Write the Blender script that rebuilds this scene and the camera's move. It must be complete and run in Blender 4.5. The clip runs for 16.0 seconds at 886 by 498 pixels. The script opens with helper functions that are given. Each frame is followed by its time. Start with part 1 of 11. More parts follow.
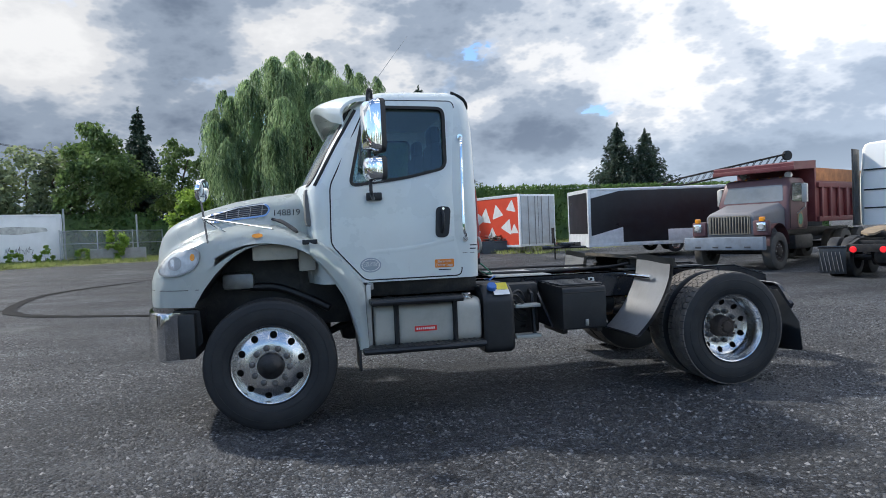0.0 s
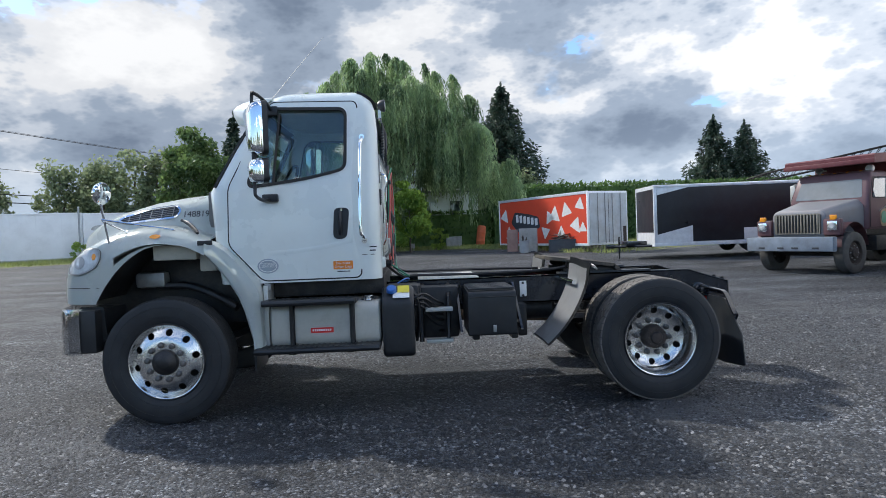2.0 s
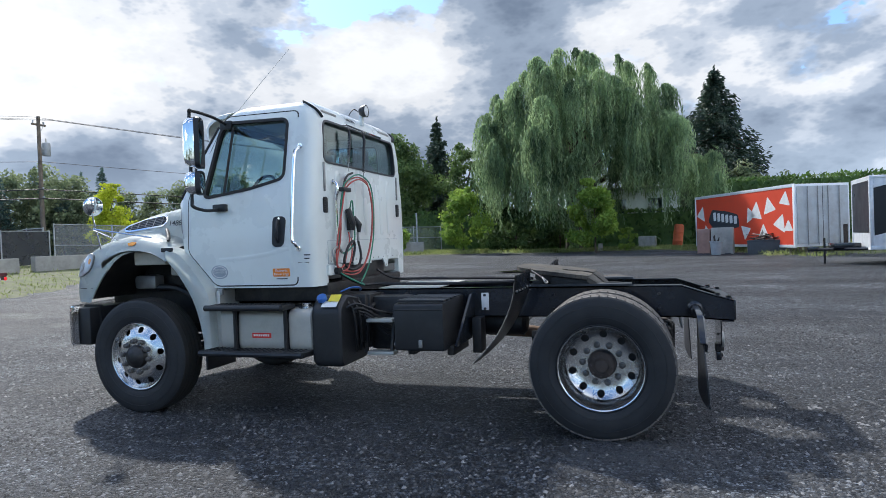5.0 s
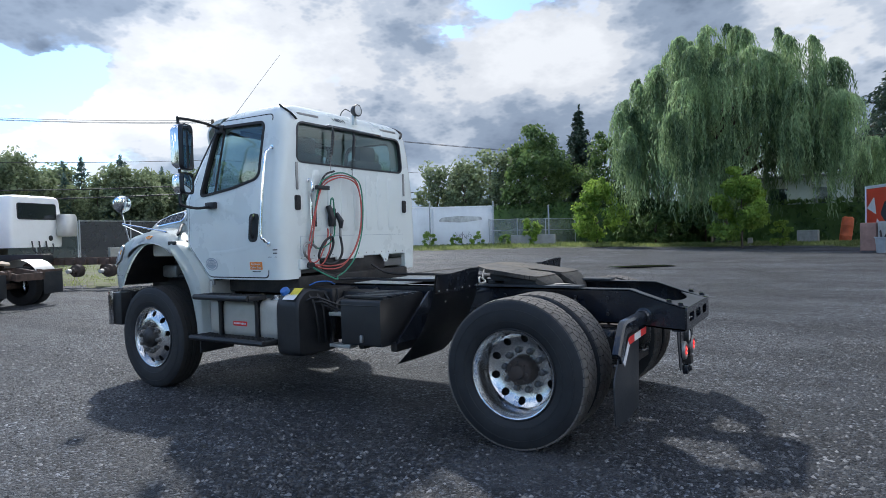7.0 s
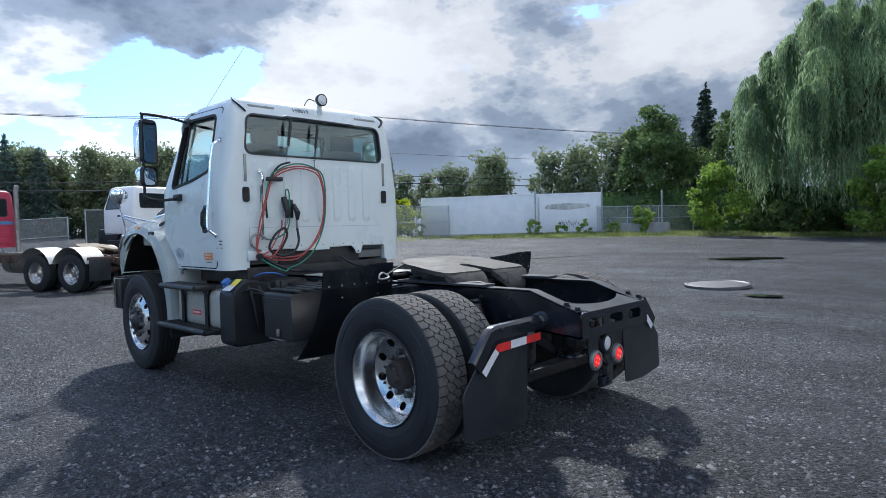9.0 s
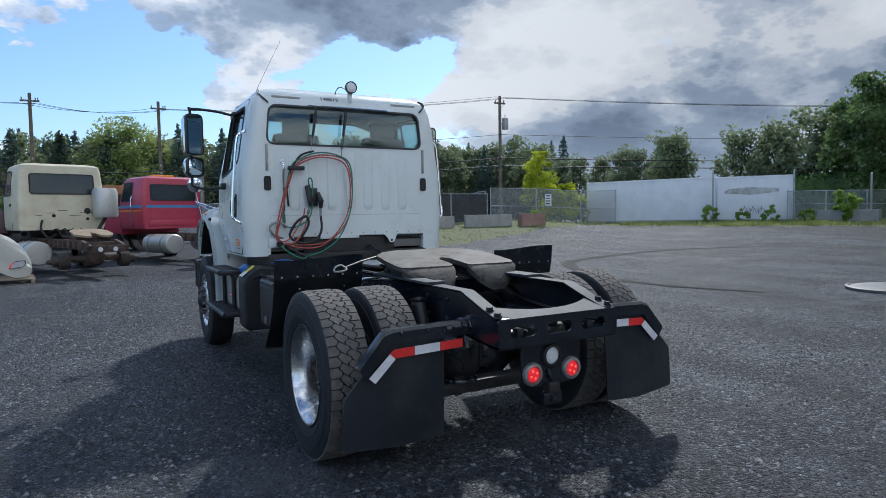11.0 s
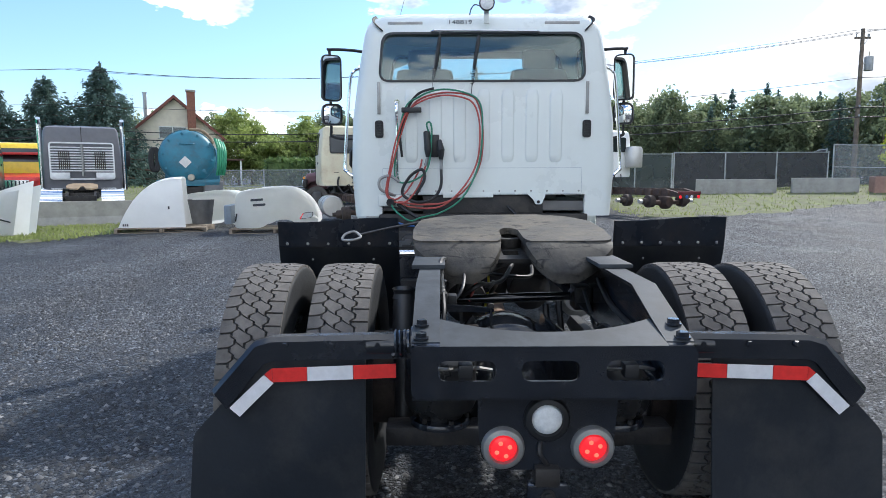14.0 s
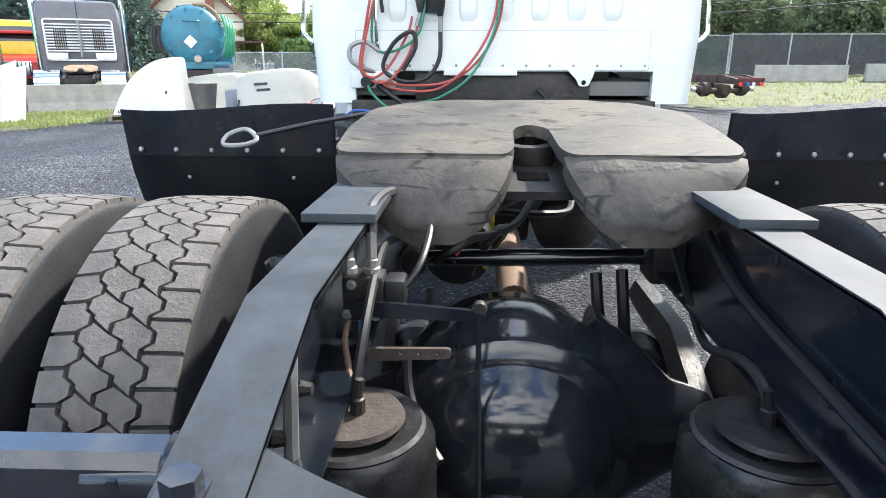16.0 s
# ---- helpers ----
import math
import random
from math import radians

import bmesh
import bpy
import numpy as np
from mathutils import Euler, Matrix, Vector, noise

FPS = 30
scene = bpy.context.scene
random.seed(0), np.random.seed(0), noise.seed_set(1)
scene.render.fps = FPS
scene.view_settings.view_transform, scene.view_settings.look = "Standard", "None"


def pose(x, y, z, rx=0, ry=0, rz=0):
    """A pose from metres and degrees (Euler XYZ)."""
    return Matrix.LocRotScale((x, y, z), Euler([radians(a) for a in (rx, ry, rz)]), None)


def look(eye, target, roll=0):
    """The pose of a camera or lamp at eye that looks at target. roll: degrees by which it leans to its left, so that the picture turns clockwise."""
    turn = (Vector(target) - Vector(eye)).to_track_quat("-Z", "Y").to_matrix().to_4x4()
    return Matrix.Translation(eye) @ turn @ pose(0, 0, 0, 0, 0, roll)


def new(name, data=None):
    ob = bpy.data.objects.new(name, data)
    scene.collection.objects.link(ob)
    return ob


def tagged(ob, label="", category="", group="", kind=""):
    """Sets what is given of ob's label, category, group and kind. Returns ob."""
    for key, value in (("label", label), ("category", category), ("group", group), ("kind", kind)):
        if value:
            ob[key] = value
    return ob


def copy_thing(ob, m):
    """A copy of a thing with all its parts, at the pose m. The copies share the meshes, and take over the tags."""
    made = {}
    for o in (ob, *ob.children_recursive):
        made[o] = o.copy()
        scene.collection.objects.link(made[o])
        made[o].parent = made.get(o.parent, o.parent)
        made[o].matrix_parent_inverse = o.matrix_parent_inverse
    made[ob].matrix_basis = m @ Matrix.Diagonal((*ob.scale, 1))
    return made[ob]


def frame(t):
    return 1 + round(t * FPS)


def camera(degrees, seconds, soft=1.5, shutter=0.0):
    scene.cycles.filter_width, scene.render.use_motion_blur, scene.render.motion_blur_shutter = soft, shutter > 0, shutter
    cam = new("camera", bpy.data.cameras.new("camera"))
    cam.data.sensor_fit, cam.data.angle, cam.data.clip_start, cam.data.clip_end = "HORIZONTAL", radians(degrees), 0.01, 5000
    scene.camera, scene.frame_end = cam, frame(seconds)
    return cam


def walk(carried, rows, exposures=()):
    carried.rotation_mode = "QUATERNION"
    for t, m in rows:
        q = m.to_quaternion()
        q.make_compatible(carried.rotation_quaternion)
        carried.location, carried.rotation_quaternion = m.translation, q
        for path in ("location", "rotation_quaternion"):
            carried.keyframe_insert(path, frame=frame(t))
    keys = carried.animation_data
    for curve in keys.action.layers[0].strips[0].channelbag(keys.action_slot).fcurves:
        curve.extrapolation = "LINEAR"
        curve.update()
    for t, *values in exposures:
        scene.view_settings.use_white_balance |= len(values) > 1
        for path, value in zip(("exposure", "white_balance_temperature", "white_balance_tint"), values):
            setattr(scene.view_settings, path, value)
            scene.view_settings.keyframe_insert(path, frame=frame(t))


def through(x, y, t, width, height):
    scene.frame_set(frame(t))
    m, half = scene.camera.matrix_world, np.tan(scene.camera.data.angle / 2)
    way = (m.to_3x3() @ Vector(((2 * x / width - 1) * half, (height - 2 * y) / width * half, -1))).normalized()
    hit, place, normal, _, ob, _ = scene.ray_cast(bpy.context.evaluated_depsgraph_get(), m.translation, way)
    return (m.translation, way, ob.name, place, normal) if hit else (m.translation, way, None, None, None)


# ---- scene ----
cam = camera(70.4, 16.0, 0.6)
METRES, EYE, TILT, LEAN, TURN = 13.393, 1.5, 0.0, 0.0, -13.0
PATH = [
    (0, (0.492, 0.201, 1.515), (0.893, 2.16, 1.461), -2.4),
    (0.5, (0.908, 0.209, 1.5), (1.215, 2.184, 1.444), -2.4),
    (1, (1.352, 0.1, 1.491), (1.569, 2.087, 1.434), -2.2),
    (1.5, (1.769, 0.057, 1.479), (1.91, 2.051, 1.423), -2.3),
    (2, (2.188, 0.107, 1.487), (2.275, 2.104, 1.436), -2.2),
    (2.5, (2.592, 0.088, 1.48), (2.56, 2.087, 1.429), -2.2),
    (3, (2.989, 0.181, 1.454), (2.817, 2.173, 1.398), -2.2),
    (3.5, (3.393, 0.301, 1.485), (3.12, 2.281, 1.43), -2.2),
    (4, (3.824, 0.391, 1.506), (3.429, 2.351, 1.451), -2.2),
    (4.2, (3.965, 0.448, 1.476), (3.523, 2.398, 1.43), -2.2),
    (6.3, (5.582, 1.193, 1.492), (4.702, 2.988, 1.447), -1.7),
    (6.5, (5.742, 1.256, 1.487), (4.813, 3.026, 1.439), -1.6),
    (7, (6.115, 1.456, 1.482), (5.051, 3.149, 1.439), -1.6),
    (7.5, (6.462, 1.746, 1.493), (5.333, 3.396, 1.451), -1.5),
    (8, (6.793, 2.019, 1.484), (5.596, 3.621, 1.445), -1.5),
    (8.5, (7.05, 2.326, 1.456), (5.752, 3.848, 1.402), -1.4),
    (8.7, (7.145, 2.483, 1.473), (5.808, 3.969, 1.411), -1.4),
    (10.8, (7.987, 4.053, 1.511), (6.283, 5.094, 1.396), -1.0),
    (11, (8.015, 4.196, 1.508), (6.269, 5.164, 1.395), -0.9),
    (11.5, (7.968, 4.611, 1.489), (6.154, 5.444, 1.364), -0.9),
    (12, (7.97, 5.011, 1.487), (6.103, 5.712, 1.341), -0.7),
    (12.5, (7.876, 5.372, 1.477), (5.946, 5.868, 1.31), -0.7),
    (13, (7.647, 5.702, 1.486), (5.684, 6.037, 1.304), -0.5),
    (13.5, (7.394, 6.017, 1.473), (5.41, 6.175, 1.278), -0.4),
    (14, (7.055, 6.18, 1.427), (5.067, 6.181, 1.204), -0.2),
    (14.5, (6.669, 6.268, 1.385), (4.706, 6.207, 1.007), -0.1),
    (15, (6.268, 6.363, 1.395), (4.325, 6.26, 0.934), 0.1),
    (15.5, (5.892, 6.339, 1.378), (3.95, 6.222, 0.915), 0.1),
    (16, (5.551, 6.37, 1.329), (3.634, 6.272, 0.766), 0.1),
]
walk(cam, [(t, look(eye, target, roll)) for t, eye, target, roll in PATH], [(0, 0.22, 6400, 10), (4.0, 0.38, 6260, 10), (7.0, 0.20, 6050, 10), (8.7, 0.12, 5930, 10), (11.0, -0.26, 5880, 9), (12.5, -0.08, 5950, 9), (14.0, 0.44, 6120, 10), (14.5, 0.95, 6200, 10), (15.0, 1.38, 6450, 10), (16.0, 1.48, 6500, 10)])

from mathutils import geometry

# ---- world, sun, exposure ----
SUN_DIR = Vector((-0.81, 0.72, 1.0)).normalized()      # towards the sun
SUN_ELEV = math.asin(SUN_DIR.z)
SUN_ROT = math.atan2(SUN_DIR.x, SUN_DIR.y)
scene.view_settings.exposure = 0.0


def node(nt, kind, **values):
    n = nt.nodes.new(kind)
    for key, value in values.items():
        n.inputs[key].default_value = value
    return n


def make_world():
    w = bpy.data.worlds.new("world")
    scene.world = w
    w.use_nodes = True
    nt = w.node_tree
    nt.nodes.clear()
    link = nt.links.new
    out = nt.nodes.new("ShaderNodeOutputWorld")
    bg = node(nt, "ShaderNodeBackground", Strength=0.15)
    sky = nt.nodes.new("ShaderNodeTexSky")
    sky.sky_type = "NISHITA"
    sky.sun_disc = False
    sky.sun_elevation, sky.sun_rotation = SUN_ELEV, SUN_ROT
    sky.air_density, sky.dust_density, sky.ozone_density = 1.2, 0.6, 1.5
    tc = nt.nodes.new("ShaderNodeTexCoord")
    sep = nt.nodes.new("ShaderNodeSeparateXYZ")
    link(tc.outputs["Generated"], sep.inputs[0])

    def math_node(op, a, b):
        n = nt.nodes.new("ShaderNodeMath")
        n.operation = op
        for i, v in enumerate((a, b)):
            if isinstance(v, (int, float)):
                n.inputs[i].default_value = v
            else:
                link(v, n.inputs[i])
        return n.outputs[0]

    # heaped clouds, wider than tall
    comb = nt.nodes.new("ShaderNodeCombineXYZ")
    link(sep.outputs["X"], comb.inputs[0])
    link(sep.outputs["Y"], comb.inputs[1])
    link(math_node("MULTIPLY", sep.outputs["Z"], 1.9), comb.inputs[2])

    def layer(offset, scale, detail, rough, distortion=0.0):
        m = nt.nodes.new("ShaderNodeMapping")
        m.inputs["Location"].default_value = offset
        link(comb.outputs[0], m.inputs["Vector"])
        n = node(nt, "ShaderNodeTexNoise", Scale=scale, Detail=detail, Roughness=rough, Distortion=distortion)
        link(m.outputs[0], n.inputs["Vector"])
        return n.outputs["Fac"]

    def heaps(offset, scale):
        m = nt.nodes.new("ShaderNodeMapping")
        m.inputs["Location"].default_value = offset
        link(comb.outputs[0], m.inputs["Vector"])
        v = nt.nodes.new("ShaderNodeTexVoronoi")
        v.feature = "SMOOTH_F1"
        for key, x in (("Scale", scale), ("Detail", 4.0), ("Roughness", 0.6), ("Lacunarity", 2.2), ("Smoothness", 0.35)):
            v.inputs[key].default_value = x
        link(m.outputs[0], v.inputs["Vector"])
        return math_node("MULTIPLY", math_node("SUBTRACT", 1.0, v.outputs["Distance"]), 0.20)

    def ramp(fac, stops, interpolation="EASE"):
        r = nt.nodes.new("ShaderNodeValToRGB")
        r.color_ramp.interpolation = interpolation
        while len(r.color_ramp.elements) < len(stops):
            r.color_ramp.elements.new(0.5)
        for e, (p, c) in zip(r.color_ramp.elements, stops):
            e.position, e.color = p, (c, c, c, 1) if isinstance(c, (int, float)) else (*c, 1)
        link(fac, r.inputs[0])
        return r.outputs[0]

    LIFT = (CLOUD_SHIFT[0], CLOUD_SHIFT[1], CLOUD_SHIFT[2] + 0.16)
    body = math_node("ADD", layer(CLOUD_SHIFT, 2.1, 9, 0.55, 0.2), heaps(CLOUD_SHIFT, 5.5))
    above = math_node("ADD", layer(LIFT, 2.1, 9, 0.55, 0.2), heaps(LIFT, 5.5))
    # the deck is closed to the north and east and breaks up to the west
    cover = math_node("ADD", body, math_node("ADD", math_node("MULTIPLY", sep.outputs["Y"], 0.15), math_node("MULTIPLY", sep.outputs["X"], 0.05)))
    low = ramp(sep.outputs["Z"], [(0.02, 1.0), (0.24, 0.0)])
    north = math_node("MULTIPLY", low, math_node("MAXIMUM", sep.outputs["Y"], 0.0))
    cover = math_node("ADD", cover, math_node("MULTIPLY", north, 0.10))
    # the large heaps, their dark bases and the gaps between them
    weight = 0.0
    for az, el, wide, more, dark in HEAPS:
        a, e = radians(az), radians(el)
        gap = nt.nodes.new("ShaderNodeVectorMath")
        gap.operation = "DISTANCE"
        link(comb.outputs[0], gap.inputs[0])
        gap.inputs[1].default_value = (math.cos(a) * math.cos(e), math.sin(a) * math.cos(e), 1.9 * math.sin(e))
        bump = node(nt, "ShaderNodeMapRange", **{"From Min": 1.5 * radians(wide), "From Max": 0.2 * radians(wide)})
        bump.interpolation_type = "SMOOTHSTEP"
        link(gap.outputs["Value"], bump.inputs["Value"])
        cover = math_node("ADD", cover, math_node("MULTIPLY", bump.outputs[0], more))
        weight = math_node("ADD", weight, math_node("MULTIPLY", bump.outputs[0], dark))
    mask = ramp(cover, [(0.425, 0.0), (0.452, 0.85), (0.50, 1.0)])
    # bases turn grey where more cloud lies above them, rims stay bright
    broad = layer((CLOUD_SHIFT[0] + 5.0, CLOUD_SHIFT[1] + 2.3, 3.1), 1.3, 4, 0.5, 0.2)
    over = ramp(sep.outputs["Z"], [(0.10, 0.0), (0.42, 1.0)])
    load = math_node("ADD", math_node("MULTIPLY", above, 0.72), math_node("ADD", math_node("MULTIPLY", broad, 0.36), math_node("ADD", math_node("ADD", math_node("MULTIPLY", sep.outputs["Y"], 0.15), math_node("MULTIPLY", sep.outputs["X"], -0.03)), math_node("ADD", math_node("MULTIPLY", over, 0.03), math_node("MULTIPLY", north, 0.075)))))
    load = math_node("ADD", load, weight)
    shade = ramp(load, [(0.47, (1.16, 1.16, 1.16)), (0.555, (0.98, 0.99, 1.01)), (0.595, (0.68, 0.74, 0.83)), (0.65, (0.40, 0.48, 0.60)), (0.76, (0.22, 0.28, 0.38))])
    bright = nt.nodes.new("ShaderNodeVectorMath")
    bright.operation = "SCALE"
    link(shade, bright.inputs[0])
    # clouds facing the sun are brighter than those seen against it
    facing = math_node("ADD", math_node("MULTIPLY", sep.outputs["X"], 1.3), math_node("MULTIPLY", sep.outputs["Y"], -4.0))
    link(math_node("ADD", facing, 8.6), bright.inputs["Scale"])
    # a paler, hazier sky low down
    haze = ramp(sep.outputs["Z"], [(0.0, 1.0), (0.16, 0.0)])
    mix = nt.nodes.new("ShaderNodeMix")
    mix.data_type = "RGBA"
    link(mask, mix.inputs["Factor"])
    skyup = nt.nodes.new("ShaderNodeVectorMath")
    skyup.operation = "MULTIPLY"
    link(sky.outputs[0], skyup.inputs[0])
    skyup.inputs[1].default_value = (0.80, 0.95, 1.16)
    link(skyup.outputs[0], mix.inputs["A"])
    link(bright.outputs[0], mix.inputs["B"])
    mix2 = nt.nodes.new("ShaderNodeMix")
    mix2.data_type = "RGBA"
    link(math_node("MULTIPLY", haze, 0.35), mix2.inputs["Factor"])
    link(mix.outputs["Result"], mix2.inputs["A"])
    mix2.inputs["B"].default_value = (5.2, 6.2, 7.2, 1)
    link(mix2.outputs["Result"], bg.inputs["Color"])
    link(bg.outputs[0], out.inputs[0])


CLOUD_SHIFT = (3.3, 1.7, 0.0)
# bearing, height and half width in degrees, cover, darkness of the base
HEAPS = [(-178, 13, 12, -0.14, 0), (-170, 9.5, 6, -0.10, 0), (152, 13, 5, -0.16, 0), (63, 10.6, 3, -0.14, 0),
         (166, 12.5, 7, 0.10, -0.10), (149, 9.5, 7, 0.08, -0.18), (141, 13.5, 9, 0.04, -0.26), (112, 14.5, 8, 0.22, -0.08),
         (-167, 5.5, 8, 0.12, -0.08), (-162, 10.7, 4, 0.10, -0.05), (88, 17, 6, 0.08, -0.05), (57, 14, 8, 0.08, -0.02), (48, 8.5, 5, 0.10, -0.03),
         (101, 19, 7, 0.12, 0.07), (105, 10, 7, 0.22, 0.06), (121, 9.5, 11, 0.16, 0.06), (71, 8.5, 8, 0.10, 0.06), (156, 18.5, 6, 0.14, 0.02), (129, 18.5, 7, 0.20, 0.03), (-158, 15, 7, 0.12, 0.03)]
make_world()
sun_data = bpy.data.lights.new("sun", "SUN")
sun_data.energy, sun_data.angle, sun_data.color = 3.9, radians(2.5), (1.0, 0.95, 0.87)
sun = new("sun", sun_data)
sun.matrix_world = look(SUN_DIR * 50, (0, 0, 0))


# ---- materials ----
def mat(name, col, rough=0.5, metal=0.0, var=0.12, scale=5.0, bump=0.0, bscale=80.0, rvar=0.1, coat=0.0, dirt=None, dirt_amount=0.35, dirt_scale=3.0, emit=0.0, rnd=0.0):
    m = bpy.data.materials.new(name)
    m.use_nodes = True
    nt = m.node_tree
    p = nt.nodes["Principled BSDF"]
    link = nt.links.new
    tc = nt.nodes.new("ShaderNodeTexCoord")
    big = node(nt, "ShaderNodeTexNoise", Scale=scale, Detail=5.0, Roughness=0.6)
    link(tc.outputs["Object"], big.inputs["Vector"])
    ramp = nt.nodes.new("ShaderNodeValToRGB")
    ramp.color_ramp.elements[0].position, ramp.color_ramp.elements[1].position = 0.3, 0.7
    ramp.color_ramp.elements[0].color = (*[c * (1 - var) for c in col], 1)
    ramp.color_ramp.elements[1].color = (*[min(1, c * (1 + var)) for c in col], 1)
    link(big.outputs["Fac"], ramp.inputs[0])
    colour = ramp.outputs[0]
    if dirt:
        d = node(nt, "ShaderNodeTexNoise", Scale=dirt_scale, Detail=8.0, Roughness=0.7)
        link(tc.outputs["Object"], d.inputs["Vector"])
        dr = nt.nodes.new("ShaderNodeValToRGB")
        dr.color_ramp.elements[0].position, dr.color_ramp.elements[1].position = 0.45, 0.72
        dr.color_ramp.elements[1].color = (dirt_amount, dirt_amount, dirt_amount, 1)
        link(d.outputs["Fac"], dr.inputs[0])
        mx = nt.nodes.new("ShaderNodeMix")
        mx.data_type = "RGBA"
        link(dr.outputs[0], mx.inputs["Factor"])
        link(colour, mx.inputs["A"])
        mx.inputs["B"].default_value = (*dirt, 1)
        colour = mx.outputs["Result"]
    if rnd:
        oi = nt.nodes.new("ShaderNodeObjectInfo")
        hs = nt.nodes.new("ShaderNodeHueSaturation")
        mr = node(nt, "ShaderNodeMapRange")
        mr.inputs["To Min"].default_value, mr.inputs["To Max"].default_value = 1 - rnd, 1 + rnd
        link(oi.outputs["Random"], mr.inputs["Value"])
        link(mr.outputs[0], hs.inputs["Value"])
        link(colour, hs.inputs["Color"])
        colour = hs.outputs[0]
    link(colour, p.inputs["Base Color"])
    fine = node(nt, "ShaderNodeTexNoise", Scale=bscale, Detail=4.0, Roughness=0.6)
    link(tc.outputs["Object"], fine.inputs["Vector"])
    rr = nt.nodes.new("ShaderNodeMapRange")
    rr.inputs["To Min"].default_value, rr.inputs["To Max"].default_value = max(0.02, rough - rvar), min(1, rough + rvar)
    link(big.outputs["Fac"], rr.inputs["Value"])
    link(rr.outputs[0], p.inputs["Roughness"])
    p.inputs["Metallic"].default_value = metal
    p.inputs["Coat Weight"].default_value = coat
    p.inputs["Coat Roughness"].default_value = 0.08
    if bump:
        b = node(nt, "ShaderNodeBump", Strength=bump, Distance=0.01)
        link(fine.outputs["Fac"], b.inputs["Height"])
        link(b.outputs[0], p.inputs["Normal"])
    if emit:
        p.inputs["Emission Color"].default_value = (*col, 1)
        p.inputs["Emission Strength"].default_value = emit
    return m


def glass_mat(name, tint=(0.75, 0.85, 0.86), clear=0.75, rough=0.02):
    m = bpy.data.materials.new(name)
    m.use_nodes = True
    nt = m.node_tree
    nt.nodes.clear()
    out = nt.nodes.new("ShaderNodeOutputMaterial")
    tr = nt.nodes.new("ShaderNodeBsdfTransparent")
    tr.inputs[0].default_value = (*[c * clear for c in tint], 1)
    gl = nt.nodes.new("ShaderNodeBsdfGlossy")
    gl.inputs["Roughness"].default_value = rough
    gl.inputs["Color"].default_value = (0.9, 0.95, 0.95, 1)
    lw = node(nt, "ShaderNodeLayerWeight", Blend=0.5)
    pw = nt.nodes.new("ShaderNodeMath")
    pw.operation = "POWER"
    pw.inputs[1].default_value = 4.5
    nt.links.new(lw.outputs["Facing"], pw.inputs[0])
    sheen = nt.nodes.new("ShaderNodeMath")
    sheen.operation = "MULTIPLY_ADD"
    sheen.inputs[1].default_value, sheen.inputs[2].default_value = 0.85, 0.07
    nt.links.new(pw.outputs[0], sheen.inputs[0])
    mx = nt.nodes.new("ShaderNodeMixShader")
    nt.links.new(sheen.outputs[0], mx.inputs[0])
    nt.links.new(tr.outputs[0], mx.inputs[1])
    nt.links.new(gl.outputs[0], mx.inputs[2])
    nt.links.new(mx.outputs[0], out.inputs[0])
    return m


M = {}
M["white"] = mat("white_paint", (0.74, 0.79, 0.765), 0.28, var=0.03, scale=2, coat=0.5, dirt=(0.45, 0.43, 0.38), dirt_amount=0.10, dirt_scale=2.2)
M["white_seam"] = mat("seam_rubber", (0.02, 0.02, 0.02), 0.7)
M["black"] = mat("black_paint", (0.008, 0.011, 0.017), 0.20, var=0.35, coat=0.4, bump=0.10, bscale=40, dirt=(0.09, 0.09, 0.09), dirt_amount=0.16, dirt_scale=6)
M["black_dirty"] = mat("greasy_black_steel", (0.011, 0.011, 0.012), 0.48, var=0.4, bump=0.35, bscale=35, dirt=(0.09, 0.075, 0.06), dirt_amount=0.4, dirt_scale=7)
M["plastic"] = mat("black_plastic", (0.013, 0.014, 0.016), 0.42, var=0.2, bump=0.12, bscale=250, dirt=(0.1, 0.1, 0.1), dirt_amount=0.15)
M["rubber"] = mat("tyre_rubber", (0.013, 0.0145, 0.017), 0.62, var=0.25, scale=9, bump=0.15, bscale=120, dirt=(0.055, 0.053, 0.05), dirt_amount=0.25, dirt_scale=5)
M["tread"] = mat("worn_tread_rubber", (0.135, 0.124, 0.112), 0.9, var=0.3, scale=14, bump=0.4, bscale=140, dirt=(0.07, 0.06, 0.055), dirt_amount=0.5, dirt_scale=9)
M["tread_dark"] = mat("tread_groove_rubber", (0.022, 0.021, 0.02), 0.9, var=0.3)
M["flap"] = mat("rubber_flap", (0.015, 0.019, 0.025), 0.32, var=0.25, scale=3, bump=0.1, bscale=60, dirt=(0.08, 0.078, 0.072), dirt_amount=0.38, dirt_scale=4)
M["alu"] = mat("polished_aluminium", (0.72, 0.72, 0.71), 0.25, metal=1.0, var=0.08, scale=7, bump=0.04, bscale=120, dirt=(0.35, 0.32, 0.28), dirt_amount=0.25, dirt_scale=9)
M["alu_tank"] = mat("dull_aluminium", (0.60, 0.60, 0.57), 0.5, metal=0.6, var=0.1, scale=4, bump=0.05, bscale=90, dirt=(0.30, 0.28, 0.22), dirt_amount=0.4, dirt_scale=4)
M["tank_alu"] = mat("weathered_tank_aluminium", (0.50, 0.49, 0.44), 0.50, metal=0.35, var=0.12, scale=4, bump=0.05, bscale=90, dirt=(0.20, 0.18, 0.14), dirt_amount=0.45, dirt_scale=4)
M["silver_sheet"] = mat("scuffed_bright_sheet", (0.60, 0.61, 0.62), 0.34, metal=0.45, var=0.12, scale=6, bump=0.12, bscale=14, dirt=(0.18, 0.17, 0.16), dirt_amount=0.35, dirt_scale=6)
